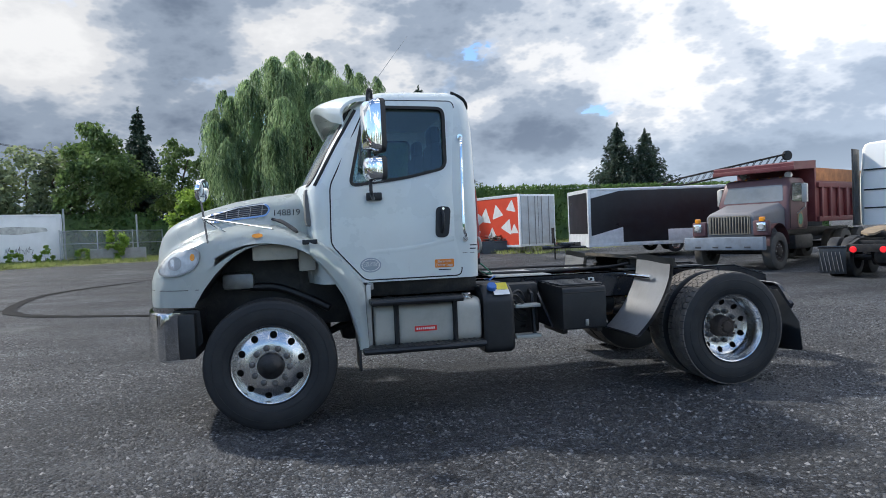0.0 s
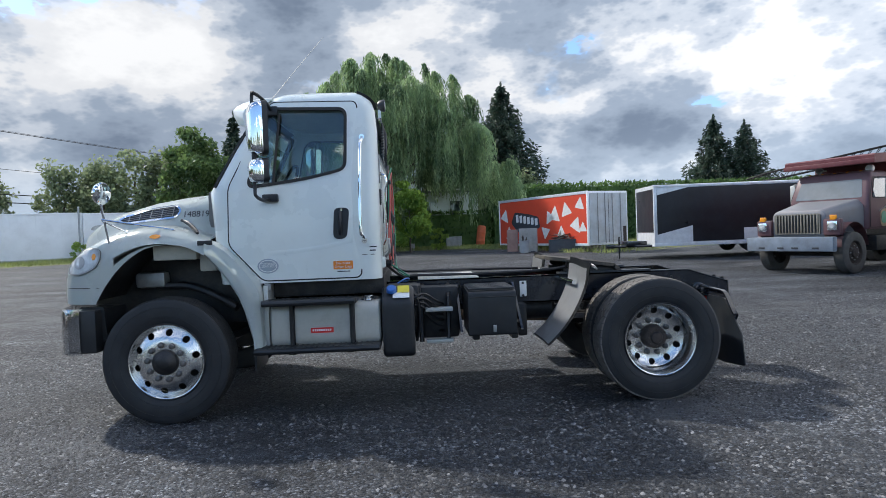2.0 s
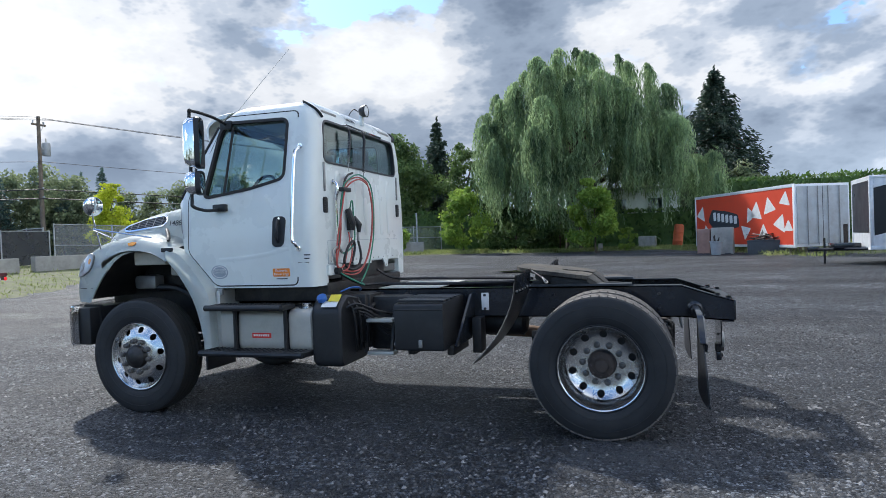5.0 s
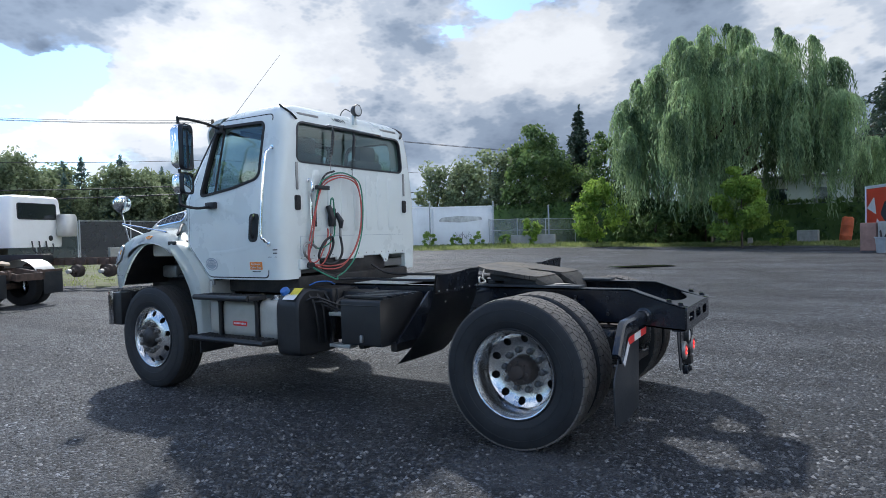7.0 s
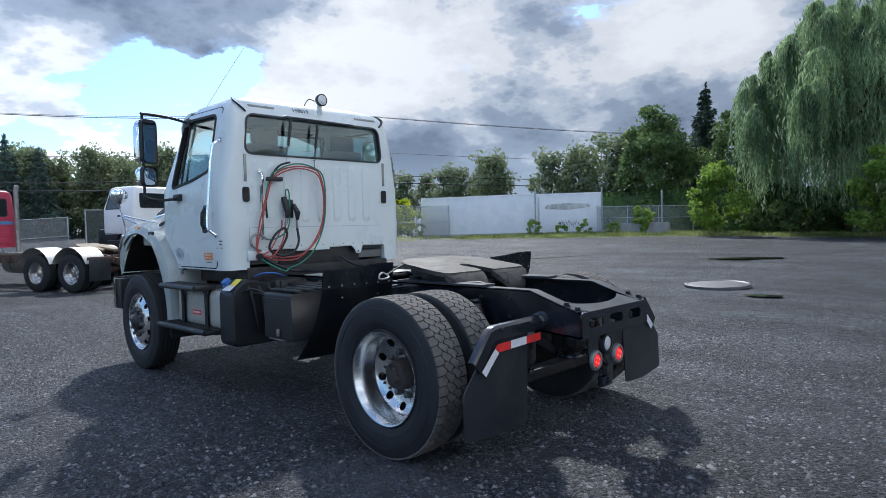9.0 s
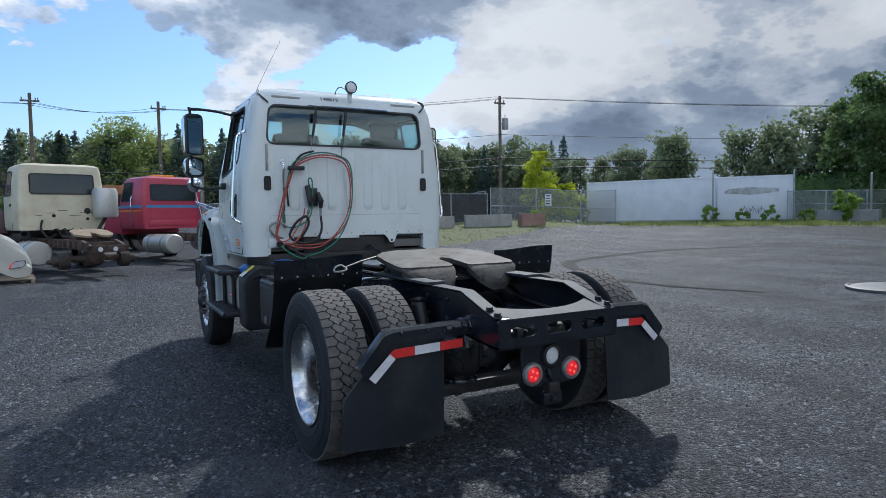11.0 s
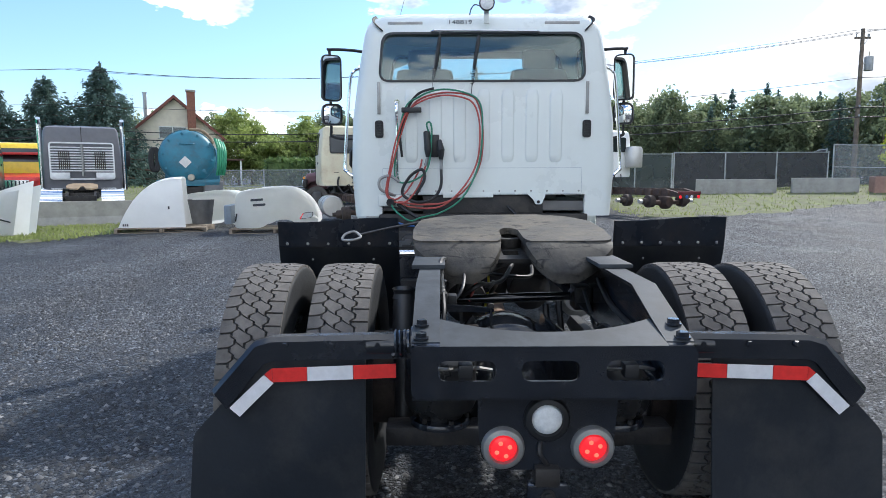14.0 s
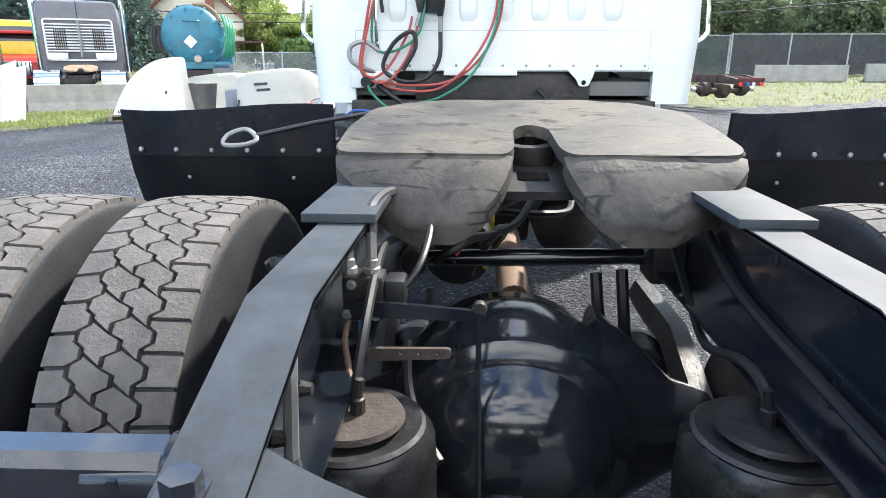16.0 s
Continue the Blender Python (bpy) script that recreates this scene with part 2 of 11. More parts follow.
M["blue_black"] = mat("blue_black_paint", (0.020, 0.027, 0.040), 0.26, var=0.25, scale=5, coat=0.3, bump=0.06, bscale=30, dirt=(0.10, 0.09, 0.08), dirt_amount=0.3, dirt_scale=7)
M["bag_rubber"] = mat("oily_bag_rubber", (0.014, 0.015, 0.016), 0.28, var=0.3, scale=6, bump=0.08, bscale=40, dirt=(0.06, 0.05, 0.04), dirt_amount=0.4, dirt_scale=6)
M["nut"] = mat("dull_wheel_nut", (0.13, 0.125, 0.12), 0.5, metal=0.5, var=0.3, scale=30)
M["chrome"] = mat("chrome", (0.86, 0.87, 0.88), 0.06, metal=1.0, var=0.02, rvar=0.03)
M["rust"] = mat("rusty_iron", (0.058, 0.045, 0.038), 0.85, var=0.45, scale=14, bump=0.5, bscale=70, dirt=(0.05, 0.04, 0.035), dirt_amount=0.6, dirt_scale=12)
M["steel"] = mat("grey_steel", (0.34, 0.34, 0.33), 0.5, metal=0.8, var=0.25, scale=9, bump=0.15, bscale=90)
M["rail_top"] = mat("weathered_rail_paint", (0.036, 0.042, 0.048), 0.64, var=0.4, scale=7, bump=0.06, bscale=45, dirt=(0.078, 0.088, 0.102), dirt_amount=0.5, dirt_scale=9)
M["rail_top"].node_tree.nodes["Principled BSDF"].inputs["Specular IOR Level"].default_value = 0.30
def grease_mat():
    """Old grease on a worn steel plate: pale rubbed metal, dark clots, flaking layers drawn out across the truck."""
    m = bpy.data.materials.new("grease_on_plate")
    m.use_nodes = True
    nt = m.node_tree
    p = nt.nodes["Principled BSDF"]
    link = nt.links.new
    tc = nt.nodes.new("ShaderNodeTexCoord")

    def stretched(sx, sy, sz):
        mp = nt.nodes.new("ShaderNodeMapping")
        mp.inputs["Scale"].default_value = (sx, sy, sz)
        link(tc.outputs["Object"], mp.inputs["Vector"])
        return mp.outputs[0]

    def ramp(fac, stops):
        r = nt.nodes.new("ShaderNodeValToRGB")
        while len(r.color_ramp.elements) < len(stops):
            r.color_ramp.elements.new(0.5)
        for e, (pos, c) in zip(r.color_ramp.elements, stops):
            e.position, e.color = pos, (*c, 1) if isinstance(c, tuple) else (c, c, c, 1)
        link(fac, r.inputs[0])
        return r.outputs[0]

    def mixc(fac, a, b, mode="MIX"):
        n = nt.nodes.new("ShaderNodeMix")
        n.data_type, n.blend_type = "RGBA", mode
        for sock, v in ((n.inputs["Factor"], fac), (n.inputs["A"], a), (n.inputs["B"], b)):
            if isinstance(v, (int, float)):
                sock.default_value = v
            elif isinstance(v, tuple):
                sock.default_value = (*v, 1)
            else:
                link(v, sock)
        return n.outputs["Result"]

    broad = node(nt, "ShaderNodeTexNoise", Scale=4.0, Detail=6.0, Roughness=0.6, Distortion=0.4)
    link(tc.outputs["Object"], broad.inputs["Vector"])
    warp = node(nt, "ShaderNodeTexNoise", Scale=9.0, Detail=4.0, Roughness=0.6)
    link(tc.outputs["Object"], warp.inputs["Vector"])
    flake_at = mixc(0.12, stretched(16, 4.5, 16), warp.outputs["Color"], "ADD")
    flake = node(nt, "ShaderNodeTexVoronoi", Scale=1.0)
    link(flake_at, flake.inputs["Vector"])
    edge = node(nt, "ShaderNodeTexVoronoi", Scale=1.0)
    edge.feature = "DISTANCE_TO_EDGE"
    link(flake_at, edge.inputs["Vector"])
    grain = node(nt, "ShaderNodeTexNoise", Scale=60.0, Detail=6.0, Roughness=0.75)
    link(tc.outputs["Object"], grain.inputs["Vector"])
    col = ramp(broad.outputs["Fac"], [(0.30, (0.028, 0.027, 0.026)), (0.45, (0.064, 0.059, 0.051)), (0.60, (0.108, 0.095, 0.075)), (0.72, (0.066, 0.055, 0.044))])
    col = mixc(1.0, col, ramp(grain.outputs["Fac"], [(0.30, (0.72, 0.72, 0.72)), (0.50, (1.0, 1.0, 1.0)), (0.70, (1.2, 1.19, 1.17))]), "MULTIPLY")
    # flaking only in places
    where = ramp(warp.outputs["Fac"], [(0.48, 0.0), (0.58, 1.0)])
    crack = ramp(edge.outputs["Distance"], [(0.015, 1.0), (0.06, 0.0)])
    both = mixc(1.0, where, crack, "MULTIPLY")
    col = mixc(both, col, (0.018, 0.017, 0.016))
    link(col, p.inputs["Base Color"])
    link(ramp(broad.outputs["Fac"], [(0.3, 0.55), (0.7, 0.78)]), p.inputs["Roughness"])
    p.inputs["Specular IOR Level"].default_value = 0.3
    hgt = mixc(1.0, mixc(1.0, flake.outputs["Color"], where, "MULTIPLY"), mixc(0.5, grain.outputs["Color"], (0.0, 0.0, 0.0)), "ADD")
    b = node(nt, "ShaderNodeBump", Strength=0.35, Distance=0.004)
    link(hgt, b.inputs["Height"])
    link(b.outputs[0], p.inputs["Normal"])
    return m


M["grease"] = grease_mat()
M["red_lens"] = mat("red_lens", (0.80, 0.02, 0.028), 0.15, var=0.2, scale=60, coat=0.6, emit=0.55)
M["clear_lens"] = mat("clear_lens", (0.75, 0.77, 0.77), 0.15, var=0.15, scale=50, coat=0.6)
M["amber"] = mat("amber_lens", (0.85, 0.32, 0.02), 0.2, coat=0.5)
M["tape_red"] = mat("red_reflective_tape", (0.72, 0.035, 0.03), 0.35, var=0.12, scale=30)
M["tape_white"] = mat("white_reflective_tape", (0.72, 0.72, 0.74), 0.35, var=0.08, scale=30)
M["hose_red"] = mat("red_air_hose", (0.44, 0.085, 0.07), 0.45, var=0.2)
M["hose_green"] = mat("green_air_hose", (0.03, 0.22, 0.13), 0.45, var=0.2)
M["hose_black"] = mat("black_cable", (0.015, 0.015, 0.016), 0.5)
M["blue"] = mat("blue_plastic", (0.03, 0.13, 0.42), 0.4)
M["yellow"] = mat("yellow_sticker", (0.75, 0.62, 0.05), 0.5)
M["orange"] = mat("orange_sticker", (0.85, 0.26, 0.03), 0.5, var=0.06)
M["sticker_grey"] = mat("grey_sticker", (0.33, 0.38, 0.42), 0.5)
M["sticker_white"] = mat("white_sticker", (0.75, 0.75, 0.73), 0.5)
M["ink"] = mat("dark_ink", (0.035, 0.04, 0.05), 0.6)
M["cream"] = mat("cream_plastic", (0.45, 0.42, 0.34), 0.6, dirt=(0.15, 0.13, 0.1), dirt_amount=0.5)
M["mirror"] = mat("mirror_glass", (0.9, 0.92, 0.92), 0.03, metal=1.0, var=0.01, rvar=0.01)
M["seat"] = mat("grey_seat_fabric", (0.07, 0.07, 0.075), 0.9, bump=0.3, bscale=200)
M["interior"] = mat("grey_interior_plastic", (0.16, 0.16, 0.155), 0.75)
M["headliner"] = mat("pale_headliner", (0.45, 0.45, 0.43), 0.9)
M["lamp_glass"] = mat("headlamp_lens", (0.50, 0.52, 0.52), 0.25, var=0.35, scale=9, coat=0.3)
M["red_diode"] = mat("red_diode", (0.95, 0.10, 0.06), 0.2, emit=1.5)
M["gloss_black"] = mat("fresh_gloss_black", (0.010, 0.012, 0.016), 0.18, var=0.2, coat=0.5, bump=0.03, bscale=30, dirt=(0.05, 0.05, 0.05), dirt_amount=0.2, dirt_scale=8)
M["shaft_brown"] = mat("dusty_brown_steel", (0.22, 0.14, 0.09), 0.75, var=0.3, scale=8, bump=0.2, dirt=(0.10, 0.08, 0.06), dirt_amount=0.5)
GLASS = glass_mat("window_glass", (0.80, 0.93, 0.93), 0.82)
GLASS_DARK = glass_mat("tinted_glass", (0.55, 0.64, 0.66), 0.7)


# ---- mesh helpers ----
def part(name, bm, material, parent=None, label="", smooth=True):
    me = bpy.data.meshes.new(name)
    bmesh.ops.recalc_face_normals(bm, faces=bm.faces)
    bm.to_mesh(me)
    bm.free()
    if smooth:
        me.shade_smooth()
        me.set_sharp_from_angle(angle=radians(35))
    for m in (material if isinstance(material, (list, tuple)) else [material]):
        me.materials.append(m)
    ob = new(name, me)
    if parent:
        ob.parent = parent
    if label:
        tagged(ob, label)
    return ob


def thing(name, label, category, m=None, group="", kind=""):
    ob = new(name)
    ob.empty_display_size = 0.2
    ob.matrix_world = m if m is not None else Matrix()
    return tagged(ob, label, category, group, kind)


def box(x0, x1, y0, y1, z0, z1, bevel=0.0, bm=None, seg=2):
    own = bm if bm is not None else bmesh.new()
    r = bmesh.ops.create_cube(own, size=1.0, matrix=Matrix.Translation(((x0 + x1) / 2, (y0 + y1) / 2, (z0 + z1) / 2)) @ Matrix.Diagonal((abs(x1 - x0), abs(y1 - y0), abs(z1 - z0), 1)))
    if bevel:
        edges = list({e for v in r["verts"] for e in v.link_edges})
        bmesh.ops.bevel(own, geom=edges, offset=bevel, segments=seg, affect="EDGES", profile=0.6)
    return own


def frames_along(pts, closed=False):
    pts = [Vector(p) for p in pts]
    n = len(pts)
    out, up = [], None
    for i, p in enumerate(pts):
        a = pts[(i - 1) % n] if closed or i else p
        b = pts[(i + 1) % n] if closed or i < n - 1 else p
        t = (b - a).normalized()
        if up is None:
            up = Vector((0, 0, 1)) if abs(t.z) < 0.9 else Vector((1, 0, 0))
        side = t.cross(up).normalized()
        up = side.cross(t).normalized()
        out.append((p, side, up))
    return out


def tube(pts, r, n=8, bm=None, closed=False, caps=True, rx=None):
    """A round bar along points; r a number or one per point; rx squashes it sideways."""
    own = bm if bm is not None else bmesh.new()
    rings = []
    fr = frames_along(pts, closed)
    for i, (p, s, u) in enumerate(fr):
        rad = r[i] if isinstance(r, (list, tuple)) else r
        rs = rad if rx is None else rx
        rings.append([own.verts.new(p + s * (rs * math.cos(2 * math.pi * k / n)) + u * (rad * math.sin(2 * math.pi * k / n))) for k in range(n)])
    m = len(rings)
    for i in range(m if closed else m - 1):
        a, b = rings[i], rings[(i + 1) % m]
        for k in range(n):
            own.faces.new((a[k], a[(k + 1) % n], b[(k + 1) % n], b[k]))
    if caps and not closed:
        own.faces.new(rings[0])
        own.faces.new(rings[-1])
    return own


def smooth_path(pts, n=6, closed=False):
    """Points of a smooth line through the given ones."""
    P = [Vector(p) for p in pts]
    out, m = [], len(P)
    for i in range(m if closed else m - 1):
        p0, p1, p2, p3 = (P[(i - 1) % m] if closed or i else P[i]), P[i], P[(i + 1) % m], (P[(i + 2) % m] if closed or i + 2 < m else P[(i + 1) % m])
        for k in range(n):
            t = k / n
            out.append(0.5 * ((2 * p1) + (p2 - p0) * t + (2 * p0 - 5 * p1 + 4 * p2 - p3) * t * t + (3 * p1 - p0 - 3 * p2 + p3) * t ** 3))
    if not closed:
        out.append(P[-1])
    return out


AX = {"x": Matrix(((0, 0, 1, 0), (1, 0, 0, 0), (0, 1, 0, 0), (0, 0, 0, 1))), "y": Matrix(((1, 0, 0, 0), (0, 0, 1, 0), (0, -1, 0, 0), (0, 0, 0, 1))), "z": Matrix()}


def lathe(profile, n=32, axis="z", centre=(0, 0, 0), bm=None, closed=False):
    """Turns a profile of (radius, height) round an axis."""
    own = bm if bm is not None else bmesh.new()
    m = Matrix.Translation(centre) @ AX[axis]
    rings = []
    for r, h in profile:
        if r < 1e-6:
            rings.append([own.verts.new(m @ Vector((0, 0, h)))])
        else:
            rings.append([own.verts.new(m @ Vector((r * math.cos(2 * math.pi * k / n), r * math.sin(2 * math.pi * k / n), h))) for k in range(n)])
    pairs = list(zip(rings, rings[1:])) + ([(rings[-1], rings[0])] if closed else [])
    for a, b in pairs:
        for k in range(n):
            j = (k + 1) % n
            if len(a) == 1 and len(b) == 1:
                continue
            if len(a) == 1:
                own.faces.new((a[0], b[j], b[k]))
            elif len(b) == 1:
                own.faces.new((a[k], a[j], b[0]))
            else:
                own.faces.new((a[k], a[j], b[j], b[k]))
    return own


def cyl(p, q, r, n=16, bm=None, r2=None):
    return tube([p, q], [r, r if r2 is None else r2], n, bm)


def loft(sections, bm=None, closed=True, caps=True):
    own = bm if bm is not None else bmesh.new()
    rings = [[own.verts.new(p) for p in s] for s in sections]
    n = len(rings[0])
    for a, b in zip(rings, rings[1:]):
        for k in range(n if closed else n - 1):
            own.faces.new((a[k], a[(k + 1) % n], b[(k + 1) % n], b[k]))
    if caps and closed:
        own.faces.new(rings[0])
        own.faces.new(rings[-1])
    return own


def inside(p, poly):
    x, y = p
    hit = False
    for (x0, y0), (x1, y1) in zip(poly, poly[1:] + poly[:1]):
        if (y0 > y) != (y1 > y) and x < (x1 - x0) * (y - y0) / (y1 - y0) + x0:
            hit = not hit
    return hit


def plate(outer, put, thick, holes=(), grid=0.0, bm=None):
    """A sheet with an outline and holes in (u, v); put(u, v, d) lays it in space, d being the depth."""
    own = bm if bm is not None else bmesh.new()
    loops = [list(outer)] + [list(h) for h in holes]
    verts, edges = [], []
    for lp in loops:
        base = len(verts)
        verts += [Vector(p) for p in lp]
        edges += [(base + i, base + (i + 1) % len(lp)) for i in range(len(lp))]
    if grid:
        us, vs = [p[0] for p in outer], [p[1] for p in outer]
        nu, nv = int((max(us) - min(us)) / grid), int((max(vs) - min(vs)) / grid)
        for i in range(1, nu + 1):
            for j in range(1, nv + 1):
                p = (min(us) + (i - 0.5) * (max(us) - min(us)) / max(nu, 1), min(vs) + (j - 0.5) * (max(vs) - min(vs)) / max(nv, 1))
                if inside(p, loops[0]) and not any(inside(p, h) for h in loops[1:]):
                    verts.append(Vector(p))
    vo, _, fo, _, _, _ = geometry.delaunay_2d_cdt(verts, edges, [], 0, 1e-5)
    keep = []
    for f in fo:
        c = (sum(vo[i].x for i in f) / len(f), sum(vo[i].y for i in f) / len(f))
        if inside(c, loops[0]) and not any(inside(c, h) for h in loops[1:]):
            keep.append(f)
    used = sorted({i for f in keep for i in f})
    top = {i: own.verts.new(put(vo[i].x, vo[i].y, 0.0)) for i in used}
    low = {i: own.verts.new(put(vo[i].x, vo[i].y, thick)) for i in used}
    seen = {}
    for f in keep:
        own.faces.new([top[i] for i in f])
        own.faces.new([low[i] for i in reversed(f)])
        for i in range(len(f)):
            a, b = f[i], f[(i + 1) % len(f)]
            key = (min(a, b), max(a, b))
            seen.setdefault(key, []).append((a, b))
    for uses in seen.values():
        if len(uses) == 1:
            a, b = uses[0]
            own.faces.new((top[b], top[a], low[a], low[b]))
    return own


def ring_pts(cx, cy, rx, ry=None, n=24, start=0.0):
    ry = rx if ry is None else ry
    return [(cx + rx * math.cos(start + 2 * math.pi * k / n), cy + ry * math.sin(start + 2 * math.pi * k / n)) for k in range(n)]


def rounded(poly, r, n=4):
    """A polygon with its corners rounded off."""
    out, m = [], len(poly)
    for i in range(m):
        a, b, c = Vector(poly[i - 1]), Vector(poly[i]), Vector(poly[(i + 1) % m])
        rr = min(r, (a - b).length * 0.45, (c - b).length * 0.45)
        p, q = b + (a - b).normalized() * rr, b + (c - b).normalized() * rr
        for k in range(n + 1):
            t = k / n
            out.append(tuple(p * (1 - t) ** 2 + b * (2 * t * (1 - t)) + q * t * t))
    return out


def rect(u0, u1, v0, v1, r=0.02, n=4):
    return rounded([(u0, v0), (u1, v0), (u1, v1), (u0, v1)], r, n)


def grow(poly, d):
    """The outline moved outwards by d."""
    m = len(poly)
    area = sum(poly[i - 1][0] * poly[i][1] - poly[i][0] * poly[i - 1][1] for i in range(m))
    sgn = 1 if area > 0 else -1
    out = []
    for i in range(m):
        a, b, c = Vector(poly[i - 1]), Vector(poly[i]), Vector(poly[(i + 1) % m])
        e1, e2 = (b - a), (c - b)
        nrm = Vector((e1.y, -e1.x)).normalized() + Vector((e2.y, -e2.x)).normalized()
        nrm = nrm.normalized() if nrm.length > 1e-6 else Vector((e1.y, -e1.x)).normalized()
        out.append(tuple(b + nrm * d * sgn))
    return out


def border(poly, width, put, thick, bm=None):
    """A frame of even width outside an outline."""
    own = bm if bm is not None else bmesh.new()
    out = grow(poly, width)
    n = len(poly)
    a = [own.verts.new(put(u, v, 0)) for u, v in poly]
    b = [own.verts.new(put(u, v, 0)) for u, v in out]
    c = [own.verts.new(put(u, v, thick)) for u, v in out]
    d = [own.verts.new(put(u, v, thick)) for u, v in poly]
    for i in range(n):
        j = (i + 1) % n
        for p, q in ((a, b), (b, c), (c, d), (d, a)):
            own.faces.new((p[i], p[j], q[j], q[i]))
    return own


def carve(ob, cutters):
    """Cuts the cutters' bodies out of ob for good."""
    for bm in cutters:
        bmesh.ops.recalc_face_normals(bm, faces=bm.faces)
        me = bpy.data.meshes.new("cut")
        bm.to_mesh(me)
        bm.free()
        c = new("cut", me)
        c.parent = ob.parent
        md = ob.modifiers.new("cut", "BOOLEAN")
        md.operation, md.solver, md.object = "DIFFERENCE", "EXACT", c
        bpy.context.view_layer.update()
        dg = bpy.context.evaluated_depsgraph_get()
        res = bpy.data.meshes.new_from_object(ob.evaluated_get(dg))
        ob.modifiers.clear()
        old = ob.data
        ob.data = res
        bpy.data.objects.remove(c)
        bpy.data.meshes.remove(old)
        bpy.data.meshes.remove(me)
    ob.data.shade_smooth()
    ob.data.set_sharp_from_angle(angle=radians(35))
    return ob


def lettering(text, size, material, m, parent, name="lettering", label=""):
    cu = bpy.data.curves.new(name, "FONT")
    cu.body, cu.size, cu.extrude = text, size, 0.0008
    cu.align_x, cu.align_y = "CENTER", "CENTER"
    cu.materials.append(material)
    ob = new(name, cu)
    ob.parent = parent
    ob.matrix_local = m
    if label:
        tagged(ob, label)
    return ob


def lay(put, u, v, off=0.003, eps=0.05):
    """A pose for lettering that lies on a surface given as put(u, v, depth)."""
    o = put(u, v, 0)
    right = (put(u + eps, v, 0) - put(u - eps, v, 0)).normalized()
    up = (put(u, v + eps * 0.4, 0) - put(u, v - eps * 0.4, 0)).normalized()
    nrm = right.cross(up).normalized()
    up = nrm.cross(right)
    m = Matrix((right, up, nrm)).transposed().to_4x4()
    m.translation = o + nrm * off
    return m


def lerp(table, x):
    """Straight-line reading of a table of (x, value)."""
    if x <= table[0][0]:
        return table[0][1]
    for (x0, a), (x1, b) in zip(table, table[1:]):
        if x <= x1:
            return a + (b - a) * (x - x0) / (x1 - x0)
    return table[-1][1]


def ramp01(v):
    v = min(1.0, max(0.0, v))
    return v * v * (3 - 2 * v)


def ground_z(x, y):
    """The yard is level by the truck, rises gently outwards and has a low bank before the fence."""
    side = min(1.0, max(0.0, -x / 12.0))
    s = y + 0.5 * max(0.0, -x - 5.0)
    z = (0.42 + 0.33 * side) * ramp01((s - 14.0 - 6.0 * side) / 25.0)
    z += 0.42 * ramp01((-x - 16.0) / 6.0) * ramp01((y - 5.0) / 7.0) * (1 - ramp01((y - 26.0) / 6.0))
    z += 0.75 * ramp01((-x - 27.0) / 12.0) * (1 - ramp01((y - 1.0) / 5.0))
    if abs(x) < 70 and abs(y) < 70:
        z += 0.05 * noise.noise((x * 0.12, y * 0.12, 0.0)) * min(1.0, max(0.0, (math.hypot(x - 3, y - 5) - 6) / 8))
    return z



# ---- the road tractor ----
CY = 6.515
truck = thing("truck_tractor", "white day-cab road tractor with black chassis and polished wheels on gravel", "truck", Matrix.Translation((0, CY, 0)))

# widths and front and back edges of the cab, by height
CAB_W = [(1.12, 1.06), (1.5, 1.085), (1.9, 1.07), (2.25, 1.02), (2.58, 0.965), (2.66, 0.94), (2.715, 0.90), (2.75, 0.83), (2.785, 0.68), (2.81, 0.48)]
CAB_F = [(1.12, 0.56), (1.9, 0.50), (2.25, 0.69), (2.58, 0.89), (2.66, 0.95), (2.715, 1.01), (2.75, 1.07), (2.785, 1.16), (2.81, 1.30)]
CAB_B = [(1.12, 1.89), (2.40, 1.89), (2.58, 1.875), (2.66, 1.85), (2.715, 1.81), (2.75, 1.76), (2.785, 1.66), (2.81, 1.50)]


def cab_ring(z, inset=0.0, n=7):
    w, f, b = lerp(CAB_W, z) - inset, lerp(CAB_F, z) + inset, lerp(CAB_B, z) - inset
    bow = 0.20 if z < 2.6 else 0.16
    rf, rb = min(0.12, w * 0.4), min(0.10, w * 0.4)
    pts = []

    def corner(cx, cy, r, a0):
        for k in range(n):
            a = a0 + (math.pi / 2) * k / (n - 1)
            pts.append([cx + r * math.cos(a), cy + r * math.sin(a)])

    corner(b - rb, w - rb, rb, 0)
    corner(f + rf, w - rf, rf, math.pi / 2)
    for k in range(1, 10):
        pts.append([f, (w - rf) * (1 - k / 5)])
    corner(f + rf, -w + rf, rf, math.pi)
    corner(b - rb, -w + rb, rb, 1.5 * math.pi)
    out = []
    for x, y in pts:
        ahead = max(0.0, 1 - (x - f) / 0.5)
        out.append(Vector((x - bow * ahead * (1 - (y / w) ** 2), y, z)))
    return out


def side_y(z):
    return lerp(CAB_W, z)


def on_left(off=0.0):
    return lambda x, z, d: Vector((x, -side_y(z) - off + d, z))


def on_right(off=0.0):
    return lambda x, z, d: Vector((x, side_y(z) + off - d, z))


def on_back(off=0.0, back=None):
    return lambda y, z, d: Vector(((lerp(CAB_B, z) if back is None else back) + off - d, y, z))


SIDE_WINDOW = rounded([(0.80, 1.925), (1.28, 1.985), (1.62, 2.06), (1.635, 2.585), (1.02, 2.60), (0.945, 2.53)], 0.07, 5)
DOOR = rounded([(0.90, 1.145), (1.72, 1.145), (1.725, 2.645), (1.00, 2.655), (0.645, 1.93), (0.635, 1.45)], 0.05, 5)
REAR_WINDOW = rounded([(-0.845, 2.203), (0.82, 2.203), (0.79, 2.585), (-0.81, 2.585)], 0.09, 6)

